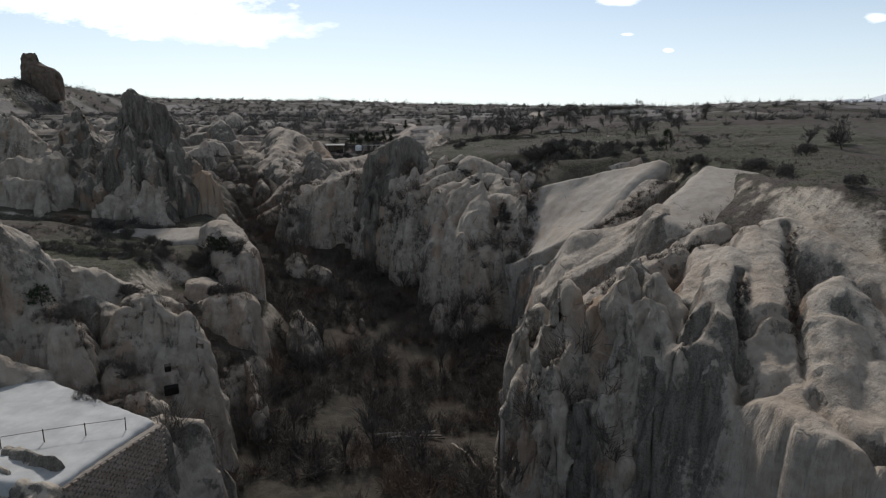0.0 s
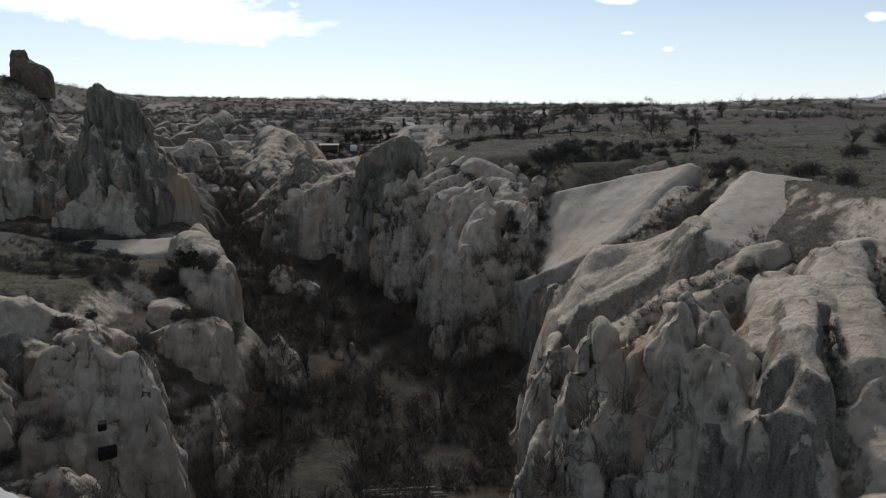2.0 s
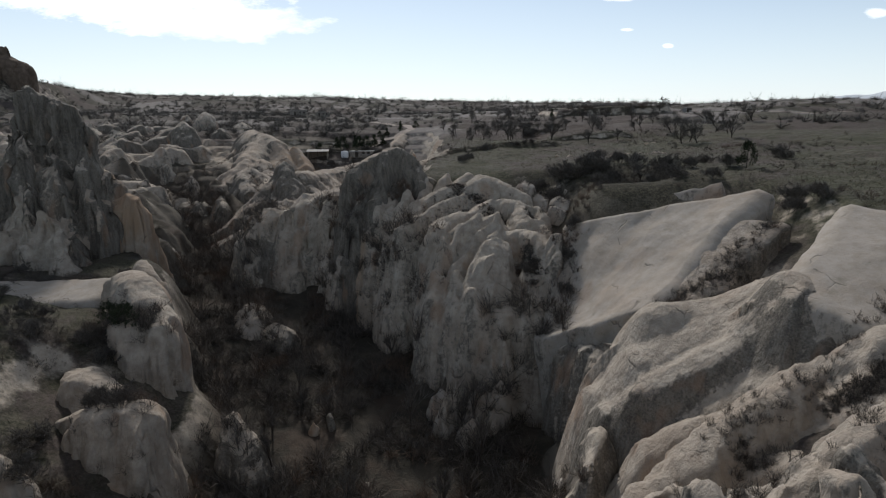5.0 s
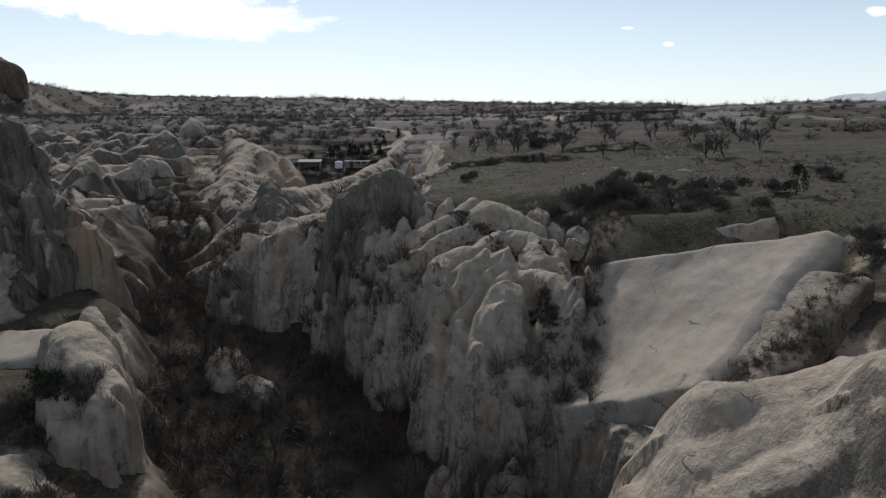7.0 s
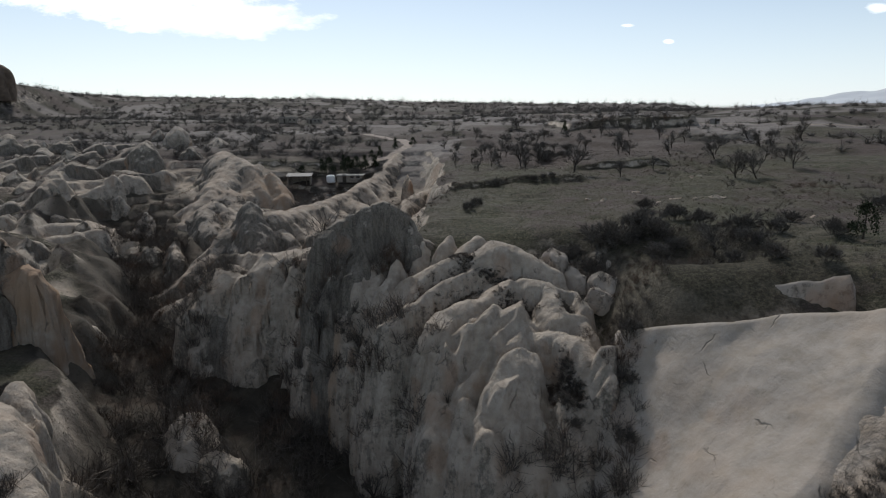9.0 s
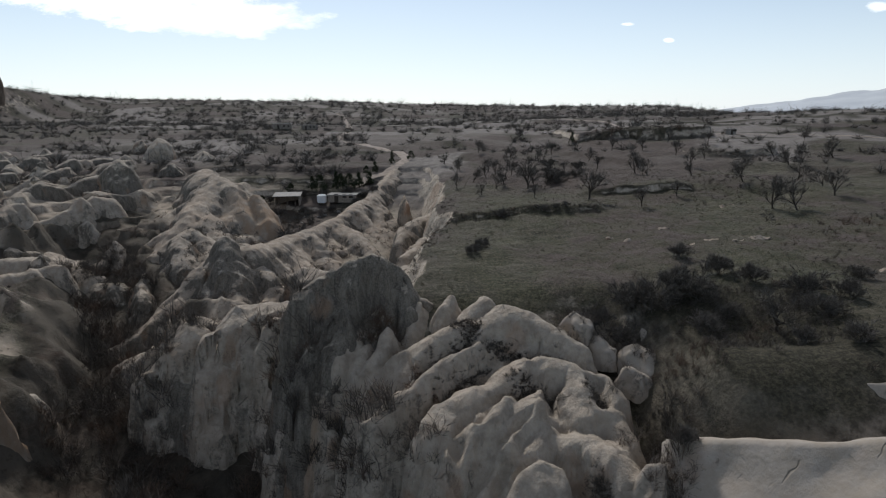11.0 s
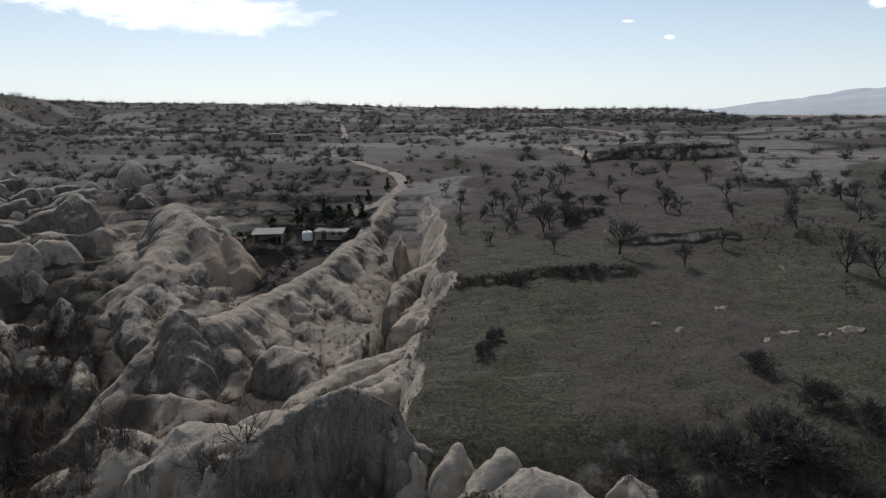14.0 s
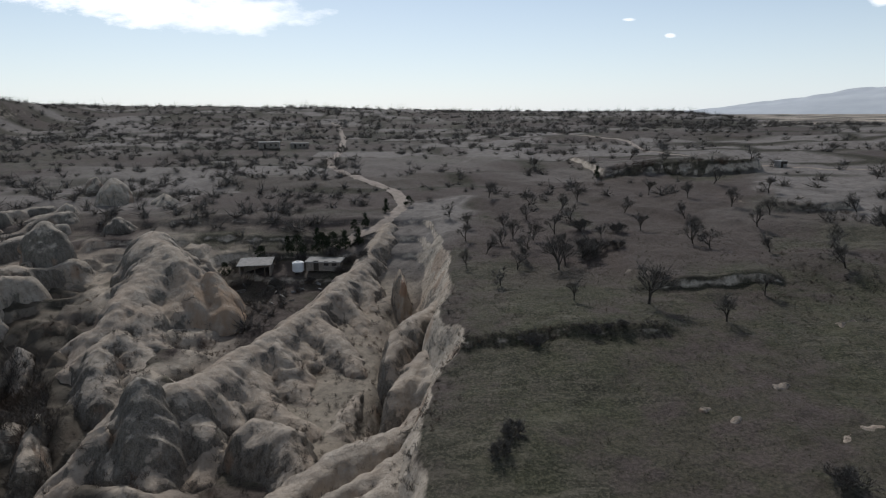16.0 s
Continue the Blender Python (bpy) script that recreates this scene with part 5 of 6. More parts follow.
SPIRE = [(0.88, T_DARK, [(-63.6, 119.0, 46.3), (-62.2, 119.0, 46.7), (-60.2, 119.6, 45.3)]), (1.23, T_DARK, [(-60.0, 120.0, 45.1), (-56.9, 121.0, 43.6), (-55.4, 121.6, 42.0)]), (1.14, T_SPIRE, [(-62.0, 118.6, 44.7), (-64.6, 118.0, 41.4), (-66.3, 117.0, 36.5), (-66.7, 114.6, 31.2)]), (1.14, T_SPIRE, [(-59.2, 119.0, 44.2), (-58.2, 117.4, 38.7), (-55.3, 114.0, 32.3), (-52.1, 110.6, 26.7)]), (1.14, T_SPIRE, [(-61.2, 117.0, 40.3), (-60.5, 114.4, 34.4), (-58.6, 111.0, 28.2)]), (1.32, T_SPIRE, [(-55.3, 121.0, 41.8), (-54.5, 119.4, 36.5), (-52.3, 117.0, 31.0)])]
SPIRE2 = [(1.94, T_PALE, [(-62.0, 113.0, 31.3), (-62.7, 110.4, 27.2), (-64.1, 108.6, 24.8)]), (1.41, T_PALE, [(-56.1, 111.0, 29.3), (-52.3, 108.6, 25.3)]), (1.32, T_PALE, [(-59.0, 110.0, 27.3), (-57.6, 108.4, 24.8)]), (2.11, T_SPIRE, [(-76.5, 124.0, 43.2), (-76.8, 121.0, 39.8), (-74.4, 117.0, 34.3)]), (2.29, T_TUFF, [(-81.0, 122.0, 34.6), (-86.9, 126.0, 37.4), (-94.1, 130.0, 40.4)]), (2.29, T_SPIRE, [(-74.3, 124.0, 41.5), (-71.4, 120.0, 36.4), (-70.3, 115.0, 31.1)])]
SPIRE3 = [(2.29, T_PALE, [(-83.7, 114.0, 32.8), (-78.5, 113.0, 33.7), (-75.2, 114.0, 34.5)]), (1.76, T_PALE, [(-85.4, 110.0, 30.5), (-78.4, 109.0, 30.0), (-73.6, 108.0, 29.8)]), (2.64, T_TUFF, [(-89.6, 127.0, 39.8), (-99.0, 132.0, 42.2), (-108.2, 136.0, 43.5)]), (1.32, T_SPIRE, [(-52.6, 121.0, 34.1), (-52.6, 118.6, 29.7)])]
ribs("rock_spire", "tall dark tuff spire with a leaning beak on ribbed flanks", SPIRE + SPIRE2 + SPIRE3, 13, steep=2.2, bulge=0.3, edge=0.8, groove=1.1, pitch=1.7, warp=1.0, lumps=0.7, res=0.28, rough=1.3)
rock("rock_pinnacle", "dark beak of rock that leans from the spire", (-62.8, 118.6, 46.0), (-61.1, 119.0, 46.1), 38, 1.3, M_DARK, p=2.4, q=0.6, flute=0.4, crease=1.3, rough=0.2, lean=(-1.0, 0), res=0.26)
rock("rock_butte", "bare brown rock butte on a far hill", (-330.5, 486.0, 91.1), (-314.4, 486.0, 84.2), 58, 9, M_BROWN, p=3.4, q=0.5, flute=2.6, crease=6.5, rough=0.2, res=0.8)
rock("rock_butte", "bare brown rock horn of the butte", (-332.3, 484.0, 93.9), (-323.2, 484.0, 94.7), 70, 4.2, M_BROWN, p=2.4, q=0.55, flute=1.4, crease=4, rough=0.2, res=0.7)
# field of small cones behind the spires
rnd = random.Random(4)
for i in range(46):
    x, y = rnd.uniform(-150, -60), rnd.uniform(132, 262)
    if inside_distance(np.array([x]), np.array([y]), VALLEY)[0] < 3 or x > -56 - 0.25 * (y - 132) + 22 or (x > -62 and y > 182):
        continue
    w_ = rnd.uniform(2.2, 5.2)
    t = height(x, y) + w_ * rnd.uniform(0.5, 1.3)
    cone("rock_cone", "small weathered tuff cone in the badlands", x, y, t, t - w_ * 2.2, w_ * 1.25, rnd.choice((M_TUFF, M_TUFF, M_CREAM, M_DARK)), q=0.75, p=1.6, flute=0.5, rough=0.28, res=0.6)
# parallel lichened ribs on the slopes behind them, with grass between
for i in range(9):
    crests = []
    x0, y0 = -70 - 17 * (i % 3) + rnd.uniform(-3, 3) - 5.0 * (i // 3), 160 + 27 * (i // 3) + 4.0 * (i % 3)
    for k in range(4):
        x, y = x0 + rnd.uniform(-6, 6), y0 + 5.4 * k + rnd.uniform(-1, 1)
        L, line = rnd.uniform(8, 14), []
        for f in (0.0, 0.35, 0.7, 1.0):
            px, py = x - 0.62 * L * f + rnd.uniform(-0.5, 0.5), y - 0.78 * L * f
            line.append((px, py, height(px, py) + (2.6 - 2.6 * f) * rnd.uniform(0.7, 1.2)))
        crests.append((rnd.uniform(1.0, 1.7), rnd.choice((T_TUFF, T_DARK, T_LOBE, T_DARK)), line))
    ribs("rock_ridge", "grey lichened tuff ribs on a grassy slope", crests, min(p[2] for c in crests for p in c[2]) - 5, steep=1.0, bulge=0.25, groove=0.5, pitch=1.8, warp=0.6, lumps=0.25, res=0.42, margin=2)
# boulders on the valley floor
rock("boulder", "rounded pale boulder in the brush", (-29.8, 115.5, 14.3), (-28.2, 113.2, 13.4), 7.5, 3.6, M_PALE, p=2.4, flute=0.1, rough=0.07, res=0.26)
rock("boulder", "grey boulder in the brush", (-24.6, 110.2, 13.1), (-22.9, 109.4, 12.6), 7, 2.5, M_TUFF, p=2.8, flute=0.1, rough=0.08, res=0.26)
rock("boulder", "tall pointed grey boulder in the brush", (-22.6, 86.5, 11.6), (-20.4, 84.6, 9.6), 2, 2.5, M_TUFF, p=2.2, q=0.6, flute=0.5, rough=0.28, res=0.28)
rock("boulder", "small pale stone on the valley floor", (-8.3, 84.0, 5.0), (-7.6, 83.6, 4.8), 2.5, 0.8, M_PALE, p=2.2, res=0.2)
rock("boulder", "slender brown stone in the brush", (-15.3, 91.5, 7.6), (-15.0, 91.4, 7.2), 3, 0.9, M_RUSTY, p=3, res=0.25)
rock("boulder", "slender grey stone in the brush", (-13.6, 92.4, 8.2), (-13.4, 92.2, 8.0), 3, 0.7, M_TUFF, p=3, res=0.25)
for x, y, t, w_ in ((-0.2, 91.2, 10.6, 1.5), (1.2, 93.2, 12.0, 1.9), (3.4, 92.2, 11.0, 1.7), (5.6, 92.8, 11.4, 1.8), (-1.6, 94.0, 9.6, 1.4), (2.2, 89.6, 8.4, 1.5)):
    rock("rock_bank", "pale broken tuff bank below the buttress", (x, y, t), (x + 0.9, y + 1.0, t + 0.4), 3, w_, M_PALE, p=2.2, q=0.6, flute=0.5, rough=0.32, res=0.28)
rock("rock_bank", "pale broken tuff bank at the cliff foot", (9.2, 73.5, 8.4), (10.4, 76.5, 10.4), 2, 1.5, M_PALE, p=2, flute=0.5, rough=0.3, res=0.3)
rock("rock_bank", "grey tuff knob at the cliff foot", (11.6, 72.0, 15.0), (13.0, 75.0, 16.5), 3, 2.4, M_TUFF, p=2.6, flute=0.5, res=0.34)

# ---- far mountain ----
r_ = np.linspace(0, 1, 24)
th = np.radians(np.linspace(18, 75, 160))
T, RR = np.meshgrid(th, r_)
tanT = np.tan(T)
dist = 3000 + 900 * RR
peak = np.interp(tanT, (0.30, 0.39, 0.485, 0.58, 0.67, 0.73, 0.85, 1.2, 3.0), (20, 52, 80, 122, 158, 184, 205, 150, 60))
hz = 10 + (peak - 10 + 9 * fbm(T * 26, RR * 3, 0, 4, 77)) * np.sin(RR * math.pi / 2)
me = grid_mesh("far_mountain", np.stack([np.sin(T) * dist, np.cos(T) * dist, hz], -1).reshape(-1, 3), len(r_), len(th))
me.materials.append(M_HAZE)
tagged(new("backdrop", me), "far mountain with haze painted in as pale blue", "mountain", kind="structure")

# ---- growth ----
bpy.context.view_layer.update()
BARE = bpy.context.evaluated_depsgraph_get()


def drop(x, y):
    """The height of the bare land, rock included, at one place."""
    hit, p, *_ = scene.ray_cast(BARE, Vector((x, y, 140.0)), Vector((0, 0, -1)))
    return p.z if hit else height(x, y)


def ribbons(name, p0, p1, w0, w1, seed=0):
    """Thin flat blades or twigs from p0 to p1."""
    r = np.random.RandomState(seed)
    p0, p1 = np.asarray(p0, float), np.asarray(p1, float)
    side = np.cross(p1 - p0, r.normal(size=p0.shape))
    side /= np.maximum(np.linalg.norm(side, axis=1), 1e-9)[:, None]
    w0, w1 = (np.broadcast_to(np.asarray(w, float), (len(p0),))[:, None] for w in (w0, w1))
    v = np.stack([p0 - side * w0, p0 + side * w0, p1 + side * w1, p1 - side * w1], 1).reshape(-1, 3)
    return quad_mesh(name, v, np.arange(len(v)).reshape(-1, 4), False)


def tubes(name, p0, p1, r0, r1, sides=5):
    """Tapered limbs from p0 to p1."""
    p0, p1 = np.asarray(p0, float), np.asarray(p1, float)
    d = (p1 - p0) / np.linalg.norm(p1 - p0, axis=1)[:, None]
    a = np.cross(d, np.where(np.abs(d[:, :1]) < 0.8, [[1.0, 0, 0]], [[0, 1.0, 0]]))
    a /= np.linalg.norm(a, axis=1)[:, None]
    b = np.cross(d, a)
    v, q, n = [], [], len(p0)
    ang = np.arange(sides) / sides * 2 * math.pi
    for p, r in ((p0, r0), (p1, r1)):
        r = np.asarray(r, float)[:, None, None]
        v.append(p[:, None, :] + r * (a[:, None, :] * np.cos(ang)[None, :, None] + b[:, None, :] * np.sin(ang)[None, :, None]))
    v = np.concatenate(v, 1).reshape(-1, 3)
    k = np.arange(n)[:, None] * 2 * sides
    i = np.arange(sides)[None, :]
    j = (i + 1) % sides
    q = np.stack([k + i, k + j, k + sides + j, k + sides + i], -1).reshape(-1, 4)
    return quad_mesh(name, v, q)


def skeleton(h, seed, stems=1, lean=0.35, spread=0.8, limbs=5, fine=4):
    """Limbs and twigs of a leafless tree or shrub of height h."""
    rnd = random.Random(seed)
    thick, twigs = [], []

    def bend(d, amount):
        return (d + Vector((rnd.uniform(-1, 1), rnd.uniform(-1, 1), rnd.uniform(-0.6, 0.9))) * amount).normalized()

    def grow(p, d, length, radius, level):
        q = p + d * length
        (thick if level < 2 else twigs).append((p, q, radius, radius * 0.62))
        if level == 4:
            return
        for _ in range((limbs, 5, fine + 2, 6)[level]):
            t = rnd.uniform(0.45, 1.0)
            grow(p.lerp(q, t), bend(d, spread * rnd.uniform(0.7, 1.3)), length * (0.95, 0.78, 0.66, 0.55)[level] * rnd.uniform(0.7, 1.15), radius * 0.52, level + 1)

    for s in range(stems):
        d = Vector((rnd.uniform(-1, 1) * lean, rnd.uniform(-1, 1) * lean, 1)).normalized() if stems == 1 else Vector((rnd.gauss(0, 0.55), rnd.gauss(0, 0.55), 1)).normalized()
        p = Vector((0, 0, -0.3)) if stems == 1 else Vector((rnd.gauss(0, 0.16) * h, rnd.gauss(0, 0.16) * h, -0.2))
        if stems == 1:
            grow(p, d, h * 0.34, h * 0.030, 0)
        else:
            grow(p, d, h * 0.42 * rnd.uniform(0.7, 1.2), h * 0.012, 1)
    return thick, twigs


M_BARK = plain("grey_bark", (0.045, 0.037, 0.031), (0.085, 0.072, 0.062), 6, 0.95, 0.03)


def blade_material(name, a, b, c=None):
    m = Mat(name, 0.95)
    r = m.math("FRACT", m.math("ADD", m.island(), m.math("MULTIPLY", m.random(), 3.7)))
    col = m.mix(r, a, b)
    if c:
        col = m.mix(m.step(m.noise(0.12, 3), 0.5, 0.68), col, c)
    return m.done(col)


M_TWIG = blade_material("bare_twigs", (0.065, 0.059, 0.053), (0.175, 0.158, 0.142))
M_BRUSH = blade_material("valley_brush", (0.052, 0.045, 0.040), (0.150, 0.132, 0.116), (0.135, 0.094, 0.070))
M_NEEDLE = blade_material("dark_evergreen", (0.016, 0.022, 0.012), (0.040, 0.052, 0.026))
M_TUFT = blade_material("dry_grass", (0.042, 0.042, 0.027), (0.130, 0.118, 0.082), (0.100, 0.089, 0.062))


def part(name, me, mat, parent, label=""):
    """One mesh as a part of a thing."""
    if not me.materials:
        me.materials.append(mat)
    ob = new(name, me)
    ob.parent = parent
    return tagged(ob, label)


def bare_tree(h, seed, label, **kw):
    root = tagged(new("tree"), label, "tree", "bare orchard trees")
    thick, twigs = skeleton(h, seed, **kw)
    part("trunk", tubes("trunk", *zip(*thick)), M_BARK, root)
    p0, p1, r0, r1 = zip(*twigs)
    part("crown", ribbons("crown", p0, p1, np.maximum(np.array(r0), 0.014), np.maximum(np.array(r1), 0.010), seed), M_TWIG, root)
    return root


def bush(h, seed, label, mat=None):
    root = tagged(new("bush"), label, "bush", "leafless bushes")
    thick, twigs = skeleton(h, seed, stems=20, spread=0.8, fine=4)
    p0, p1, r0, r1 = zip(*thick, *twigs)
    part("crown", ribbons("crown", p0, p1, np.maximum(np.array(r0), 0.013), np.maximum(np.array(r1), 0.009), seed), mat or M_TWIG, root)
    return root


def evergreen(h, seed, label, slim=0.35):
    """A dark conifer or juniper: a stem and many short leaf sprays in clumps."""
    rnd = np.random.RandomState(seed)
    root = tagged(new("evergreen"), label, "tree", "evergreens")
    part("trunk", tubes("trunk", [(0, 0, -0.3)], [(0, 0, h * 0.9)], [h * 0.03], [h * 0.008]), M_BARK, root)
    n = 46
    t = rnd.uniform(0.08, 1, n)
    rad = h * slim * (1 - t) ** 0.7 * rnd.uniform(0.4, 1.0, n)
    ang = rnd.uniform(0, 2 * math.pi, n)
    c = np.stack([rad * np.cos(ang), rad * np.sin(ang), t * h * 0.95], -1)
    p0 = np.repeat(c, 26, 0) + rnd.normal(size=(n * 26, 3)) * h * 0.045
    d = rnd.normal(size=p0.shape) * 0.5 + np.array([0, 0, 0.45])
    part("foliage", ribbons("foliage", p0, p0 + d * h * 0.07, h * 0.016, h * 0.005, seed), M_NEEDLE, root)
    return root


def put(kinds, x, y, scale, rnd):
    """A copy of one of some kinds, set on the land."""
    src = rnd.choice(kinds)
    return copy_thing(src, pose(x, y, drop(x, y), 0, 0, rnd.uniform(0, 360)) @ Matrix.Diagonal((scale * rnd.uniform(0.9, 1.2), scale * rnd.uniform(0.9, 1.2), scale, 1)))


rnd = random.Random(11)
TREES = [bare_tree(1.0 * 4, 30 + i, lab, lean=0.3 + 0.1 * (i % 3), limbs=5 + i % 2) for i, lab in enumerate(
    ("leafless dark orchard tree with a low round crown", "leafless orchard tree with spreading limbs", "leafless orchard tree with a leaning trunk", "leafless orchard tree with a thin crown", "leafless tree with a dense twiggy crown"))]
BUSHES = [bush(2.0, 50 + i, lab) for i, lab in enumerate(("dark leafless bush on dry grass", "dense dark thorn bush", "low leafless thorn bush", "rounded leafless bush at the rock edge"))]
GREENS = [evergreen(3.0, 70, "small dark conifer beside the farm yard", 0.32), evergreen(3.0, 71, "dark green juniper bush on the slope", 0.62), evergreen(3.0, 72, "dark evergreen bush with uneven top", 0.75)]
ORCHARD = ((25, 168, 5.4), (32.3, 162.3, 3.4), (15.7, 169, 2.8), (17, 185.5, 5.6), (18.4, 187.5, 4.6), (21.6, 190, 4.4), (7, 178, 3.0), (13.6, 196, 3.6), (6.2, 195.6, 3.4), (44.4, 201.7, 4.2), (42.9, 191, 3.8), (58, 205, 4.0))
ORCHARD2 = ((24.6, 213, 4), (18, 228, 4.2), (9.8, 237, 4), (53.7, 155, 5.2), (51.5, 158, 4.6), (56.7, 167, 4.6), (65.4, 164.6, 4.5), (75.6, 196, 4.5), (77.5, 195, 4), (90, 203, 4.5), (46.5, 150.7, 1.9), (41.3, 170.7, 3), (41.4, 194, 4.2), (59.7, 219, 4.2), (50.6, 187, 3.4), (56.7, 178, 4.5))
ORCHARD4 = ((9.5, 199, 3.4), (15.5, 203, 3.6), (19.5, 197, 3.2), (11, 213, 3.6), (16.5, 219, 3.8), (24, 222, 3.6), (3.8, 214, 3.2), (36, 205, 3.6), (48, 214, 3.8), (64, 212, 3.6), (70, 224, 4), (54, 228, 3.8), (38, 222, 3.4), (80, 210, 4), (62, 190, 3.8), (68, 172, 3.8), (12.5, 191, 3.0), (27, 199, 2.6))
ORCHARD3 = ((12, 205, 3.8), (3, 204, 3.6), (20, 206, 4), (30, 232, 4), (48, 236, 4.2), (65, 240, 4), (28, 285, 4.5), (60, 290, 4.5), (85, 262, 4.2), (105, 240, 4.5), (70, 183, 4.2), (28.5, 115.2, 4.0), (69.7, 103, 5.0), (66, 107, 4.2), (2.5, 187, 3.0), (10.5, 186, 3.4), (0, 222, 3.6))
for x, y, h in (*ORCHARD, *ORCHARD2, *ORCHARD3, *ORCHARD4):
    put(TREES, x, y, h / 4 * 1.15, rnd)
SHRUBS = ((26.8, 133, 2.3), (4.5, 141, 2.0), (3.2, 138.4, 1.8), (16.9, 120.2, 3.2), (20, 121.6, 4.2), (18.2, 123, 3.6), (22.6, 122.6, 3.8), (24.4, 120.6, 3.2), (15.2, 122.6, 2.6), (13.6, 122.4, 2.0), (30.2, 123.7, 2.6), (28.3, 126.8, 2.8), (34, 120.5, 3.2), (22.9, 115.9, 2.2), (25.4, 117.6, 2.2))
SHRUBS2 = ((41.5, 124, 2.2), (41, 115, 2.6), (55, 125, 2.2), (40, 96.7, 2.4), (40.5, 92.4, 2.6), (45.4, 84.5, 2.4), (56, 129, 2.4), (44.3, 75.7, 2.2), (38.6, 93.6, 2.4), (43.4, 83, 2.4), (42.8, 60.8, 2), (60, 98, 3), (72, 108, 3.5), (37, 99, 1.8), (17.4, 108, 2.0))
SHRUBS3 = ((16.6, 104.5, 1.7), (15.6, 101.5, 1.8), (14.6, 98, 1.7), (9, 158.6, 2.6), (28.2, 193.7, 2.2), (23, 191, 3.6), (24.4, 194.5, 3.8), (24.6, 205, 3.0), (31, 203, 2.6), (-36.5, 88.5, 2.6), (-39, 89.5, 2.4), (-43, 87, 2.4), (-48, 86.5, 2.2), (-53, 96, 2.4), (-34, 71, 2.6), (-36, 76, 2.6), (-31.5, 63.5, 2.2), (-30, 66.5, 2.4), (-27, 66, 2.0), (-35, 62, 2.0), (-25.5, 60, 2.2), (-26.5, 70, 2.4), (-29, 47.8, 2.2), (15.9, 159.5, 1.5), (17.6, 159.8, 1.3), (19.3, 160, 1.1), (-45, 91.9, 2), (-41, 76, 1.6), (-47.5, 92.6, 2.4), (-55, 90.7, 2), (-60, 102, 2.8), (-66, 89, 2), (-33.8, 51.4, 2.2), (-36, 53, 2))
SHRUBS4 = ((-30.5, 52.8, 1.8), (-28, 49, 1.6), (-38, 73, 1.8), (-32.5, 79.5, 2.4), (-30.4, 80.4, 2.6), (-44, 83, 1.6), (-50, 84, 1.6), (-52, 104, 1.8), (-48, 105, 2), (10.2, 101, 1.6), (10.8, 99.6, 1.4), (-57, 106, 1.8), (-44, 108, 1.8), (36, 108, 2.2), (32, 110, 2.4), (29, 112, 2.0), (33, 116, 2.6), (37, 119, 2.4))
YARD = ((-33, 204, 2.2), (-21, 206, 2.4), (-27, 204.6, 1.8), (-40.5, 203, 2.6), (-30, 211, 3), (-24, 212, 3.2), (-20, 210, 2.6), (-35, 210.5, 3), (-42, 209, 2.6), (-17, 207, 2.0))
for x, y, h in (*SHRUBS, *SHRUBS2, *SHRUBS3, *SHRUBS4, *YARD):
    put(BUSHES, x, y, h / 2 * 0.86, rnd)
for x, y, h, k in ((42.4, 263, 3.6, 0), (43, 113.6, 3.8, 1), (-34.6, 89.6, 3.0, 2), (-36.8, 90.6, 2.8, 2), (-38.5, 53.5, 2.2, 2), (-33, 213, 3.4, 0), (-24, 214, 3.8, 1), (-18.5, 224, 3.0, 0), (-20.5, 221, 2.6, 1), (-14.5, 231, 3.2, 0), (-9.5, 236, 2.6, 1), (-28, 218, 3.2, 0), (-26.6, 216, 3.0, 1),
                   (-44, 207, 2.8, 1), (-31, 212.5, 4.2, 1), (-38, 211, 3.6, 1), (-21.5, 214, 3.8, 0), (-26, 213.6, 4.0, 1), (-19, 216, 3.4, 0)):
    put(GREENS[k:k + 1], x, y, h / 3, rnd)
for src in (*TREES, *BUSHES, *GREENS):
    for o in (*src.children, src):
        bpy.data.objects.remove(o)


def scatter(name, label, spots, heights, per, mat, seed, width=0.02, flare=0.55, curl=0.5):
    """Uncountable growth in one mesh: at each spot a fan of blades or twigs."""
    r = np.random.RandomState(seed)
    n = len(spots)
    base = np.repeat(np.asarray(spots, float), per, 0)
    h = np.repeat(np.asarray(heights, float), per)
    d = r.normal(size=(n * per, 3)) * flare
    d[:, 2] = np.abs(r.normal(0.8, 0.25, n * per))
    d /= np.linalg.norm(d, axis=1)[:, None]
    start = base + r.normal(size=base.shape) * np.array([0.12, 0.12, 0]) * h[:, None] - np.array([0, 0, 0.08])
    mid = start + d * (h * r.uniform(0.35, 0.6, n * per))[:, None]
    tip = mid + (d + r.normal(size=d.shape) * curl) * (h * r.uniform(0.25, 0.5, n * per))[:, None]
    tip2 = mid + (d + r.normal(size=d.shape) * curl) * (h * r.uniform(0.25, 0.5, n * per))[:, None]
    w = width * np.clip(h / 1.2, 0.6, 2)
    me = ribbons(name, np.concatenate([start, mid, mid]), np.concatenate([mid, tip, tip2]), np.concatenate([w, w * 0.7, w * 0.7]), np.concatenate([w * 0.7, w * 0.35, w * 0.35]), seed)
    me.materials.append(mat)
    return tagged(new(name, me), label, "plants", kind="stuff")


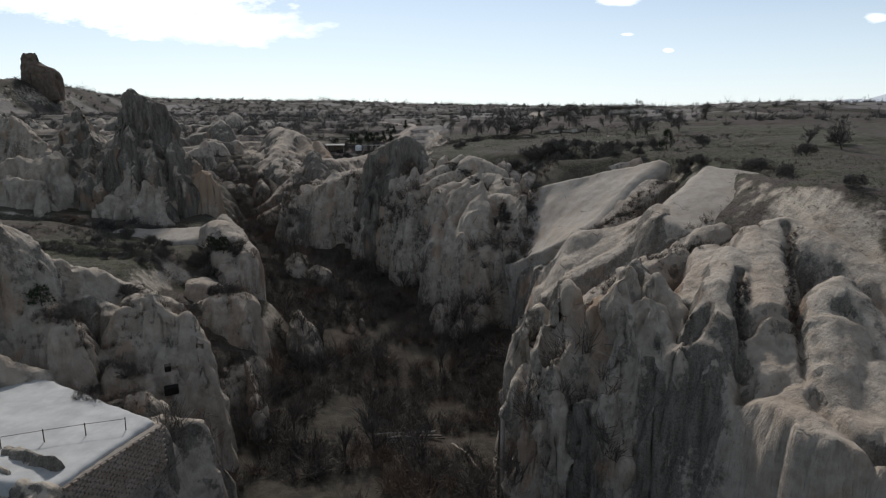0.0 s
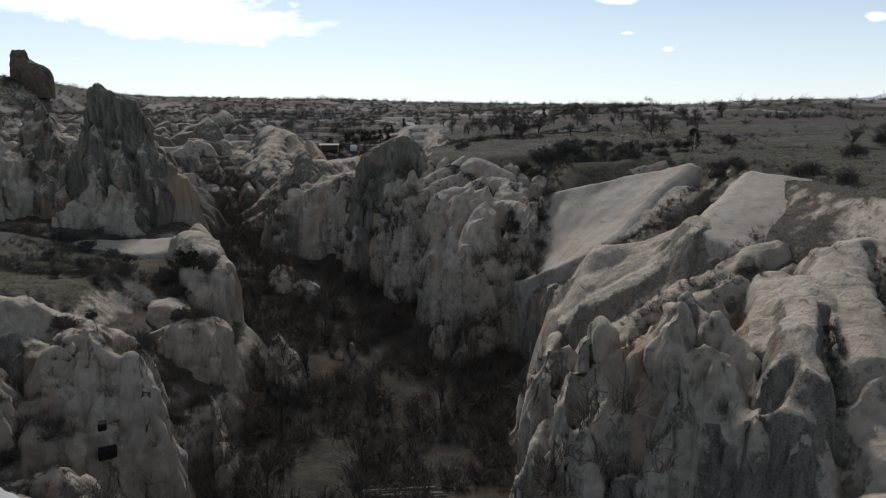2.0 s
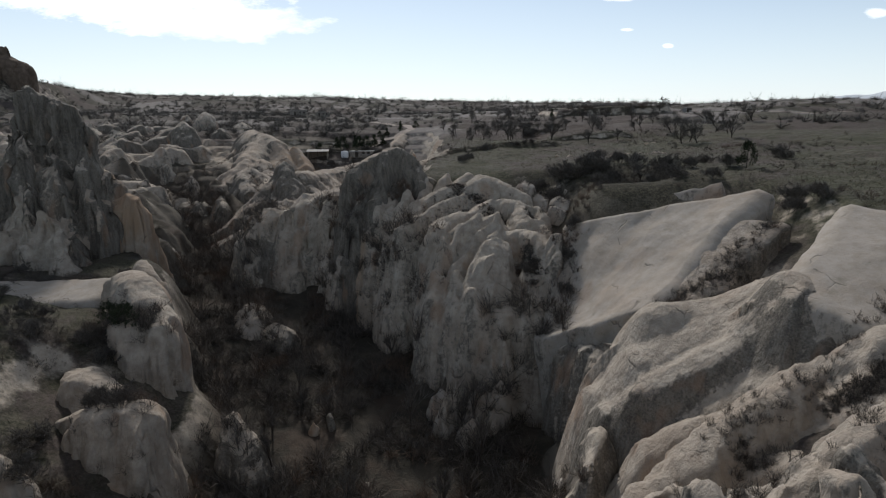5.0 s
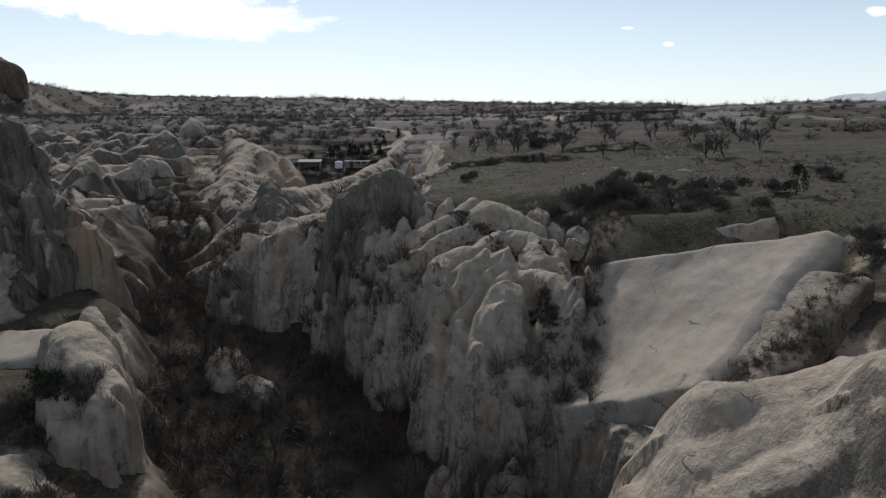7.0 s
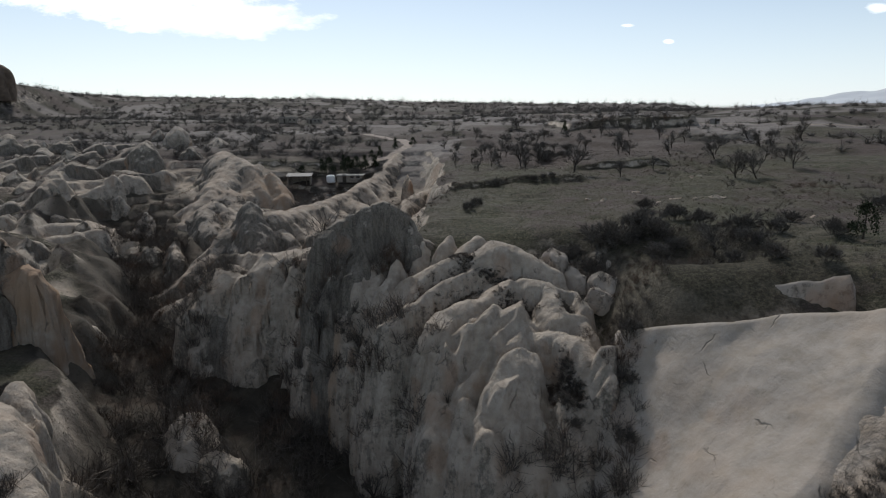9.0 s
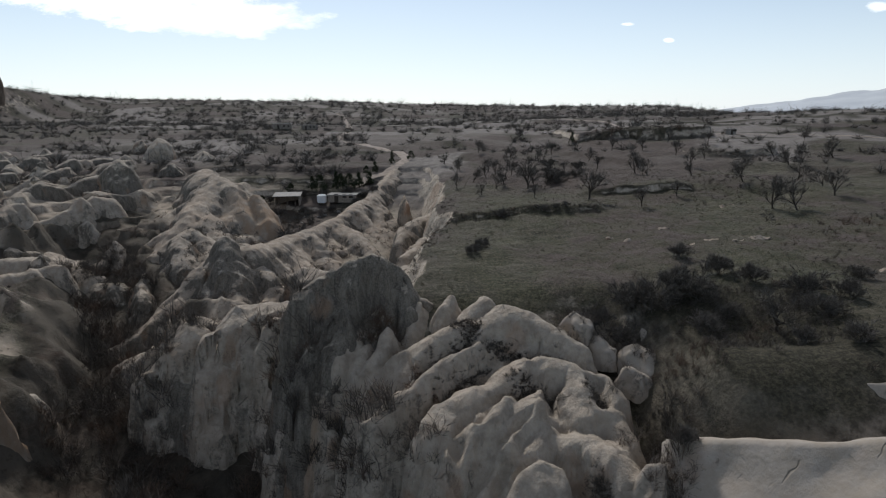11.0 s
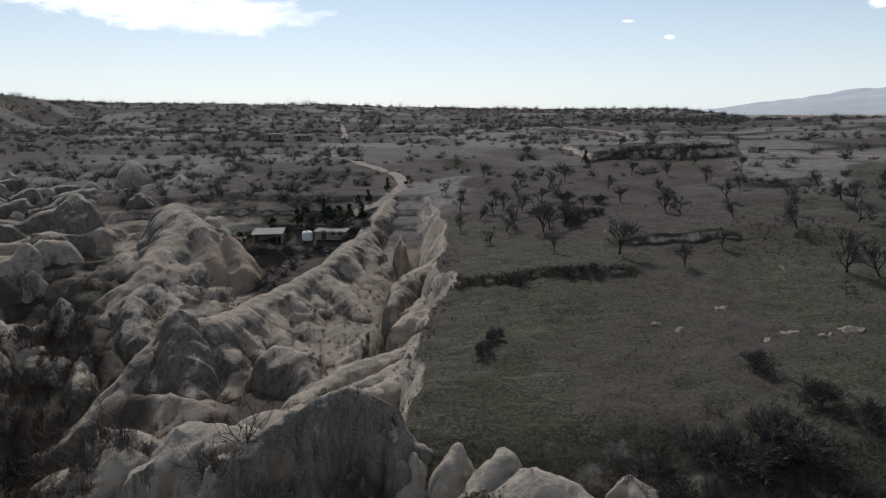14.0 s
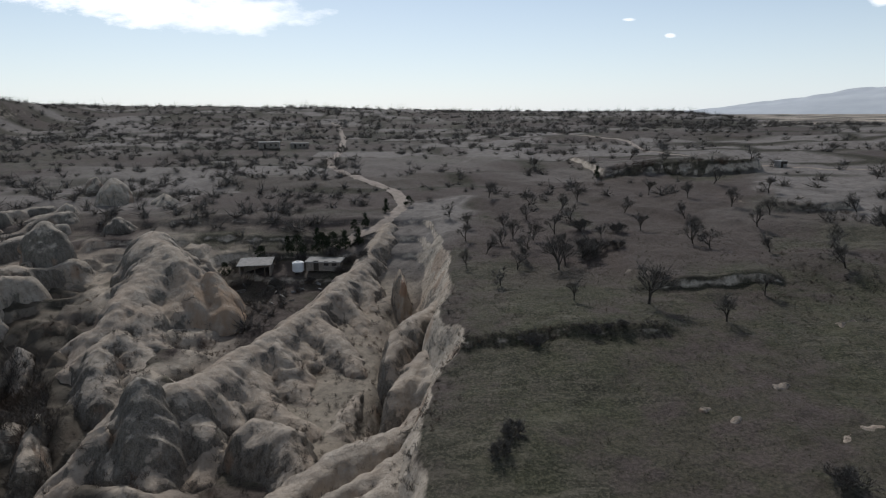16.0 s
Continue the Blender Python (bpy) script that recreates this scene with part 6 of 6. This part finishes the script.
# brush that fills the valley floor
r = np.random.RandomState(3)
x, y = r.uniform(-66, 15, 12000), r.uniform(36, 176, 12000)
ok = (inside_distance(x, y, VALLEY) < 1.5) & (vnoise(x / 6, y / 6, 0, 88) > -0.45) & ((y > 80) | (vnoise(x / 9, y / 9, 0, 89) > -0.62))
spots = [(a, b, drop(a, b)) for a, b in zip(x[ok][:4300], y[ok][:4300])]
heights = r.uniform(0.9, 1.9, len(spots)) * np.where(r.rand(len(spots)) < 0.12, 1.9, 1)
scatter("valley_brush", "dense dark leafless brush on the valley floor", spots, heights, 22, M_BRUSH, 5, 0.022)
# slim bare saplings that stand above the brush
for i in range(34):
    x, y = rnd.uniform(-34, 8), rnd.uniform(58, 128)
    if inside_distance(np.array([x]), np.array([y]), VALLEY)[0] > -2:
        continue
    put_tree = bare_tree(rnd.uniform(4, 6.5), 200 + i, "slim leafless sapling in the valley brush", lean=0.12, spread=0.42, limbs=5, fine=3)
    put_tree.matrix_basis = pose(x, y, drop(x, y))
    put_tree["group"] = "valley saplings"
# brush in the furrows between the ribs and in the clefts
spots, heights = [], []
FURROWS = [([(2.1, 118.0), (-1.1, 116.6), (-4.1, 113.6)], 70, 0.3, 0.4),
           ([(3.5, 116.2), (0.2, 114.2), (-2.3, 112.0)], 70, 0.3, 0.4),
           ([(7.1, 113.2), (4.2, 111.0)], 50, 0.3, 0.35),
           ([(1.2, 119.4), (2.6, 118.6)], 60, 0.6, 0.35),
           ([(12.1, 112.4), (12.2, 110.4)], 40, 0.4, 0.4),
           ([(3.9, 117.4), (6.2, 116.6), (10.4, 115.4)], 70, 0.35, 0.4),
           ([(5.3, 113.4), (8.2, 112.6), (8.8, 111.8)], 40, 0.35, 0.4),
           ([(-7.7, 121.0), (-5.3, 122.0)], 60, 0.6, 0.9),
           ([(9.9, 104.4), (10.9, 102.4), (11.2, 101.4)], 150, 0.45, 0.5),
           ([(34.1, 56.0), (29.0, 46.4), (27.8, 43.6)], 90, 0.22, 0.4),
           ([(25.9, 49.0), (23.5, 43.6)], 60, 0.25, 0.4),
           ([(25.8, 66.2), (30.0, 65.6), (32.9, 64.8)], 160, 0.5, 0.5),
           ([(19.5, 65.6), (21.2, 64.4)], 50, 0.6, 0.6),
           ([(31.0, 86.0), (27.6, 85.0), (23.4, 85.0)], 110, 0.6, 0.55),
           ([(-36.9, 56.0), (-37.5, 51.6)], 110, 1.3, 0.7),
           ([(-29.6, 45.0), (-26.3, 46.0)], 130, 0.8, 0.6),
           ([(-32.2, 91.0), (-36.8, 91.6), (-39.4, 91.0)], 120, 0.9, 1.3),
           ([(-32.5, 73.0), (-30.4, 68.0)], 70, 1.2, 1.0)]
for pts, n, wide, h in (*FURROWS, ([(18, 66.5), (25, 67.5), (34, 72)], 90, 0.7, 0.6), ([(21, 57.5), (28, 58.5), (37, 62)], 90, 0.8, 0.6), ([(21, 83.4), (27, 86.2), (35, 90.4)], 130, 0.6, 0.6), ([(30, 128), (45, 132), (62, 128)], 50, 3.0, 0.5), ([(38, 108), (50, 112), (66, 110)], 60, 3.0, 0.6), ([(48, 140), (62, 146), (78, 150)], 120, 4.0, 0.7), (SLIT, 60, 0.7, 0.7),
                                                ([(13.5, 96), (16, 105), (18, 111)], 120, 1.0, 1.0), ([(19, 121), (26, 120), (34, 117)], 150, 2.4, 0.9),
                        ([(36, 105), (42, 98), (46, 86), (44, 72)], 110, 2.2, 0.7), ([(44, 172), (54, 176), (66, 182)], 110, 4.5, 0.55), ([(44, 261), (60, 263), (85, 262)], 120, 1.2, 1.2), ([(66, 216), (73, 212), (80, 203)], 70, 0.8, 0.9), ([(0, 159.5), (25, 160)], 60, 0.6, 0.4), ([(-70, 88.2), (-40, 88.2)], 130, 0.8, 0.8), ([(-72, 103.6), (-46, 103.6)], 130, 0.9, 0.9), ([(-64, 73.6), (-40, 73.6)], 90, 0.8, 0.7), ([(-70, 95), (-58, 97)], 60, 2.0, 0.7), ([(15, 108), (20, 112), (26, 114), (34, 114)], 190, 2.0, 0.7), ([(10, 122), (16, 119), (20, 114)], 140, 1.5, 0.7), ([(-40, 86), (-48, 88), (-56, 92)], 90, 2.0, 0.8), ([(-28, 58), (-26, 66), (-28, 74)], 110, 1.6, 0.9), ([(-6, 132), (-3, 146), (0, 160), (-1, 176)], 130, 1.2, 0.5), ([(-31, 57), (-34, 64), (-37, 72)], 60, 1.2, 0.7), ([(-36, 53), (-31, 54)], 70, 1.2, 0.8), ([(-32, 78), (-29, 82)], 60, 1.2, 1.1), ([(-58, 104), (-46, 107)], 60, 1.6, 0.8),
                        ([(-36, 143), (-25, 141), (-14, 136)], 90, 1.3, 0.7), ([(-46, 168), (-44, 182), (-34, 176)], 80, 2.0, 0.7), ([(13.5, 60), (18, 57.5)], 40, 0.6, 0.7), ([(-60, 166), (-64, 190)], 110, 3.0, 0.7)):
    mat = wide <= 0.6 and h <= 0.5
    for _ in range(n * 3 if mat else n):
        k = r.randint(len(pts) - 1)
        f = r.rand()
        x = pts[k][0] + (pts[k + 1][0] - pts[k][0]) * f + r.normal() * wide
        y = pts[k][1] + (pts[k + 1][1] - pts[k][1]) * f + r.normal() * wide
        spots.append((x, y, drop(x, y)))
        heights.append(h * r.uniform(0.6, 1.4) * (0.8 if mat else 1))
for _ in range(900):
    x, y = r.uniform(-52, -8), r.uniform(146, 208)
    z = drop(x, y)
    if z < 27.5:
        spots.append((x, y, z))
        heights.append(r.uniform(0.4, 1.1))
scatter("bank_brush", "low dark brush in the furrows of the rock", spots, heights, 20, M_BRUSH, 6, 0.02)
# dry grass on the plateau, the banks and the terrace
x = np.concatenate([r.uniform(-6, 62, 13000), r.uniform(34, 66, 4500), r.uniform(-68, -30, 5000)])
y = np.concatenate([r.uniform(112, 205, 13000), r.uniform(52, 112, 4500), r.uniform(58, 114, 5000)])
g, d, b = ground_height(x, y)
ok = (d > 3) & (b < 0.3)
spots = [(p, q, drop(p, q), k) for p, q, k in zip(x[ok], y[ok], g[ok])]
spots = [v[:3] for v in spots if v[2] < v[3] + 0.4]
heights = r.uniform(0.14, 0.36, len(spots))
scatter("dry_grass", "short dry tufts of grass on the plateau", spots, heights, 4, M_TUFT, 8, 0.03, 0.8, 0.6)
# bushes, hedges and orchards of the far plateau
y = 185 + 620 * r.rand(16000) ** 1.25
x = r.uniform(-0.85, 0.85, 16000) * y
g, d, b = ground_height(x, y)
h = g / 2.2 + 0.6 * vnoise(x / 60, y / 60, 0, 21)
fv_ = y / 30 + 0.9 * vnoise(x / 160, y / 220, 0, 81) + x * 0.004
hedge = np.abs(fv_ - np.round(fv_)) < 0.05
wood = vnoise(x / 45, y / 30, 0, 91) + 0.5 * (x < -0.1 * y) > 0.35
ok = (hedge | wood | (r.rand(16000) < 0.10)) & ~((np.abs(x + 12) < 16) & (y < 240)) & (b < 0.5) & ~((x > -8) & (x < 66) & (y < 232))
spots = np.stack([x, y, g], -1)[ok][:4600]
y2 = r.uniform(430, 700, 1100)
x2 = r.uniform(-0.72, 0.42, 1100) * y2
spots = np.concatenate([spots, np.stack([x2, y2, ground_height(x2, y2)[0]], -1)])
heights = r.uniform(0.9, 2.0, len(spots)) * np.where(r.rand(len(spots)) < 0.15, 1.7, 1) * np.where(np.arange(len(spots)) > len(spots) - 1100, 1.6, 1)
scatter("far_scrub", "scattered leafless scrub and hedges on the far plateau", spots, heights, 24, M_TWIG, 9, 0.055, 1.0, 1.0)

# ---- road, buildings and small things ----
def curve(pts, step):
    """Points along a smooth line through pts."""
    pts = [Vector(p) for p in pts]
    pts = [2 * pts[0] - pts[1], *pts, 2 * pts[-1] - pts[-2]]
    out = []
    for a, b, c, d in zip(pts, pts[1:], pts[2:], pts[3:]):
        n = max(2, int((c - b).length / step))
        for i in range(n):
            t = i / n
            out.append(0.5 * (2 * b + (c - a) * t + (2 * a - 5 * b + 4 * c - d) * t * t + (3 * b - a - 3 * c + d) * t ** 3))
    return out + [pts[-2]]


def strip(name, label, pts, half, mat, rise=0.12, step=1.5, kind="structure"):
    """A track laid over the land."""
    line = curve(pts, step)
    rows = []
    for i, p in enumerate(line):
        d = (line[min(i + 1, len(line) - 1)] - line[max(i - 1, 0)]).normalized()
        n = Vector((-d.y, d.x))
        q = [p + n * half * k * (1 + 0.12 * math.sin(i * 0.7 + k)) for k in (-1, -0.5, 0, 0.5, 1)]
        z = [drop(v.x, v.y) for v in q]
        top = max(z[1:4]) + rise
        rows += [(v.x, v.y, top - (0.25 if abs(k) == 2 else 0)) for v, k in zip(q, (-2, -1, 0, 1, 2))]
    me = grid_mesh(name, np.array(rows), len(line), 5)
    me.materials.append(mat)
    return tagged(new(name, me), label, "road", kind=kind)


strip("road", "pale winding dirt road over the plateau", [(-24, 215), (-17.7, 221), (-13.3, 227), (-11.2, 240), (-16.5, 263), (-26.8, 280), (-38.7, 307), (-45.5, 328), (-51, 386), (-64, 470), (-80, 545), (-88, 566)], 2.0, M_ROAD)
strip("farm_track", "faint pale farm track across the fields", [(60, 430), (80, 372), (77, 330), (76, 306), (87, 283), (104, 262), (122, 250), (150, 238)], 1.2, M_ROAD)
strip("path", "narrow trodden path on the valley floor", [(1.0, 63), (2.5, 61), (3.6, 58), (5.2, 55), (6.2, 50)], 0.22, M_ROAD, 0.02, 0.4)


def box(sx, sy, sz, bevel=0.02):
    """A bevelled box that stands on z 0, as a mesh."""
    bm = bmesh.new()
    bmesh.ops.create_cube(bm, size=1)
    bmesh.ops.scale(bm, vec=(sx, sy, sz), verts=bm.verts)
    bmesh.ops.translate(bm, vec=(0, 0, sz / 2), verts=bm.verts)
    bmesh.ops.bevel(bm, geom=bm.edges, offset=bevel, segments=1, affect="EDGES")
    me = bpy.data.meshes.new("box")
    bm.to_mesh(me)
    bm.free()
    return me


def at(ob, x, y, z, rz=0, rx=0, ry=0):
    ob.matrix_basis = pose(x, y, z, rx, ry, rz)
    return ob


M_STONE = plain("rubble_stone", (0.20, 0.175, 0.15), (0.33, 0.29, 0.25), 2.5, 0.95, 0.08)
M_CONCRETE = plain("old_concrete", (0.26, 0.25, 0.24), (0.36, 0.35, 0.33), 1.6, 0.9, 0.02)
M_SHEET = plain("roof_sheet", (0.17, 0.165, 0.16), (0.27, 0.26, 0.25), 1.2, 0.7, 0.01)
M_TARP = plain("white_tarpaulin", (0.66, 0.68, 0.70), (0.76, 0.77, 0.78), 1.0, 0.6, 0.04)
M_WOOD = plain("grey_timber", (0.12, 0.10, 0.085), (0.21, 0.18, 0.155), 5, 0.9, 0.02)
M_DARKWOOD = plain("dark_timber", (0.04, 0.034, 0.03), (0.07, 0.06, 0.05), 5, 0.9, 0.02)
M_BRICK = plain("tuff_brick", (0.26, 0.20, 0.155), (0.40, 0.33, 0.27), 1.1, 0.95, 0.05)
M_IRON = plain("rusty_iron", (0.05, 0.042, 0.036), (0.10, 0.07, 0.05), 8, 0.7, 0.01)


def shed(x, y, rz, w, d, h, label):
    """An open-fronted shelter: three stone walls, posts, a sloping sheet roof."""
    z = drop(x, y)
    root = at(tagged(new("shed"), label, "shed"), x, y, z - 0.1, rz)
    at(part("back_wall", box(w, 0.3, h), M_STONE, root), 0, d / 2, 0)
    at(part("side_wall", box(0.3, d, h), M_STONE, root), -w / 2, 0, 0)
    at(part("side_wall", box(0.3, d, h), M_STONE, root), w / 2, 0, 0)
    for k in (-0.33, 0, 0.33):
        at(part("post", box(0.14, 0.14, h), M_WOOD, root), k * w, -d / 2, 0)
    roof = at(part("roof", box(w + 0.9, d + 1.2, 0.12), M_SHEET, root, "pale sheet roof"), 0, -0.1, h + 0.02, 0, 4)
    for k in range(7):
        at(part("roof_rib", box(0.06, d + 1.15, 0.05), M_SHEET, roof), (k - 3) * (w + 0.7) / 6.4, 0, 0.124)
    return root


def house(x, y, rz, w, d, h, label, mat):
    """A low flat-roofed farm building with door and windows."""
    z = drop(x, y)
    root = at(tagged(new("farm_building"), label, "building"), x, y, z - 0.2, rz)
    at(part("wall", box(w, d, h), mat, root), 0, 0, 0)
    at(part("roof", box(w + 0.5, d + 0.5, 0.22), M_CONCRETE, root, "flat grey roof slab"), 0, 0, h + 0.004)
    at(part("door", box(1.0, 0.1, 2.0), M_DARKWOOD, root), -w * 0.2, -d / 2 - 0.02, 0.1)
    for k in (0.1, 0.34):
        win = at(part("window", box(0.9, 0.1, 0.9), M_DARKWOOD, root), k * w, -d / 2 - 0.02, 1.1)
        at(part("sill", box(1.1, 0.2, 0.08), M_CONCRETE, win), 0, -0.04, -0.1)
    return root


shed(-37.6, 206.5, 8, 5.6, 4.0, 2.4, "open stone shelter with a pale sheet roof")
house(-24.6, 208.5, -4, 6.6, 3.6, 1.7, "low stone farm building with a flat grey roof", M_STONE)
house(-84.5, 380, 12, 9.5, 6.0, 2.8, "small white-roofed farmhouse among trees", M_STONE)
house(-72, 388, 4, 8.0, 5.0, 2.4, "long low farm outbuilding", M_STONE)
house(97, 268, 20, 2.6, 2.0, 1.8, "tiny field hut beside a track", M_CONCRETE)


def tank(x, y):
    """A water tank wrapped in pale sheet on a timber frame."""
    z = drop(x, y)
    root = at(tagged(new("water_tank"), "pale blue-white water tank on timber bearers", "tank"), x, y, z - 0.05)
    for k in (-0.6, 0.6):
        at(part("bearer", box(0.2, 2.2, 0.3), M_WOOD, root), k, 0, 0)
    bm = bmesh.new()
    bmesh.ops.create_cone(bm, cap_ends=True, segments=28, radius1=1.15, radius2=1.12, depth=1.9)
    bmesh.ops.translate(bm, vec=(0, 0, 1.25), verts=bm.verts)
    bmesh.ops.bevel(bm, geom=[e for e in bm.edges if len(e.link_faces) == 2 and e.calc_face_angle() > 1], offset=0.18, segments=3, affect="EDGES")
    me = bpy.data.meshes.new("body")
    bm.to_mesh(me)
    bm.free()
    body = part("body", me, M_TARP, root)
    bm = bmesh.new()
    bmesh.ops.create_cone(bm, cap_ends=True, segments=20, radius1=0.35, radius2=0.3, depth=0.2)
    me = bpy.data.meshes.new("lid")
    bm.to_mesh(me)
    bm.free()
    at(part("lid", me, M_TARP, body), 0, 0, 2.28)


tank(-29.6, 207.0)
for i in range(16):
    x, y = -37 + rnd.uniform(-3, 16), 201 + rnd.uniform(-4.5, 4.5)
    w_ = rnd.uniform(0.4, 1.3)
    pile = at(tagged(new("timber_pile"), "stacked boards and scrap beside the shelter", "clutter", "yard clutter"), x, y, drop(x, y), rnd.uniform(0, 180))
    for k in range(3):
        at(part("board", box(w_ * 1.6, 0.22, 0.12), rnd.choice((M_WOOD, M_SHEET, M_CONCRETE)), pile), rnd.uniform(-0.1, 0.1), rnd.uniform(-0.2, 0.2), 0.122 * k, rnd.uniform(-9, 9))

# log pile on the valley floor
pile = at(tagged(new("log_pile"), "grey poles stacked on the valley grass", "logs"), -4.3, 64.2, drop(-4.3, 64.2) - 0.1, 3)
for k in range(16):
    lay, col = divmod(k, 6)
    x0, ln = rnd.uniform(-0.8, 0.8), rnd.uniform(5.0, 7.8)
    part("log", tubes("log", [(x0 - ln / 2, col * 0.3 + lay * 0.14 - 0.8, 0.18 + lay * 0.26)], [(x0 + ln / 2, col * 0.3 + lay * 0.14 - 0.8 + rnd.uniform(-0.35, 0.35), 0.18 + lay * 0.26)], [0.15], [0.11], 7), M_WOOD if k % 3 else M_CONCRETE, pile)

# carved openings in the soft rock: solid boxes painted as dark as the shade inside
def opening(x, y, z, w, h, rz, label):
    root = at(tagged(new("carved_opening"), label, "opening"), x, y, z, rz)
    at(part("recess", box(w, 0.9, h, 0.08), plain("opening_shade", (0.010, 0.009, 0.008), (0.022, 0.019, 0.017), 3, 1.0), root), 0, 0.3, 0)


# yard edge: a stepped brick wall, and a low rail on posts
wall = tagged(new("retaining_wall"), "rough brick retaining wall below the white yard", "wall")
WA, WB = Vector((-24.6, 31.4, 0)), Vector((-21.6, 40.6, 0))
wd = (WB - WA).normalized()
wn_ = Vector((wd.y, -wd.x, 0))
core = part("core", box((WB - WA).length, 0.5, 14.0), M_STONE, wall)
mid_ = (WA + WB) / 2
at(core, mid_.x, mid_.y, 3.6, math.degrees(math.atan2(wd.y, wd.x)))
bricks = [box(l_, 0.24, 0.2, 0.03) for l_ in (0.42, 0.5, 0.36)]
for b_ in bricks:
    b_.materials.append(M_BRICK)
n_b = 0
for row in range(17):
    s = 0.25 * (row % 2)
    while s < (WB - WA).length and n_b < 300:
        me = rnd.choice(bricks)
        p = WA + wd * s + wn_ * (0.24 + rnd.uniform(-0.03, 0.04))
        ob = part("brick", me, M_BRICK, wall)
        at(ob, p.x, p.y, 17.36 - row * 0.225 + rnd.uniform(-0.01, 0.01), math.degrees(math.atan2(wd.y, wd.x)) + rnd.uniform(-2, 2))
        s += 0.545
        n_b += 1
rail = tagged(new("rail"), "thin rope rail on leaning iron posts", "rail")
posts = []
for k in range(5):
    x, y = -33.0 + k * 2.4, 35.6 + k * 0.9
    z = drop(x, y)
    posts.append((x, y, z + 0.9))
    part("post", tubes("post", [(x, y, z - 0.1)], [(x + rnd.uniform(-0.08, 0.08), y, z + 1.0)], [0.04], [0.035], 6), M_IRON, rail)
part("rope", tubes("rope", posts[:-1], posts[1:], [0.02] * 4, [0.02] * 4, 5), M_IRON, rail)

# carved holes in the rock, each a block in the colour of its shade
opening(-26.7, 53.1, 13.8, 1.3, 0.8, 26.7, "dark block painted as the shade of a small square opening in the tuff outcrop")
opening(-26.9, 53.2, 16.2, 0.6, 0.6, 26.7, "dark block painted as the shade of a small square hole high in the tuff outcrop")
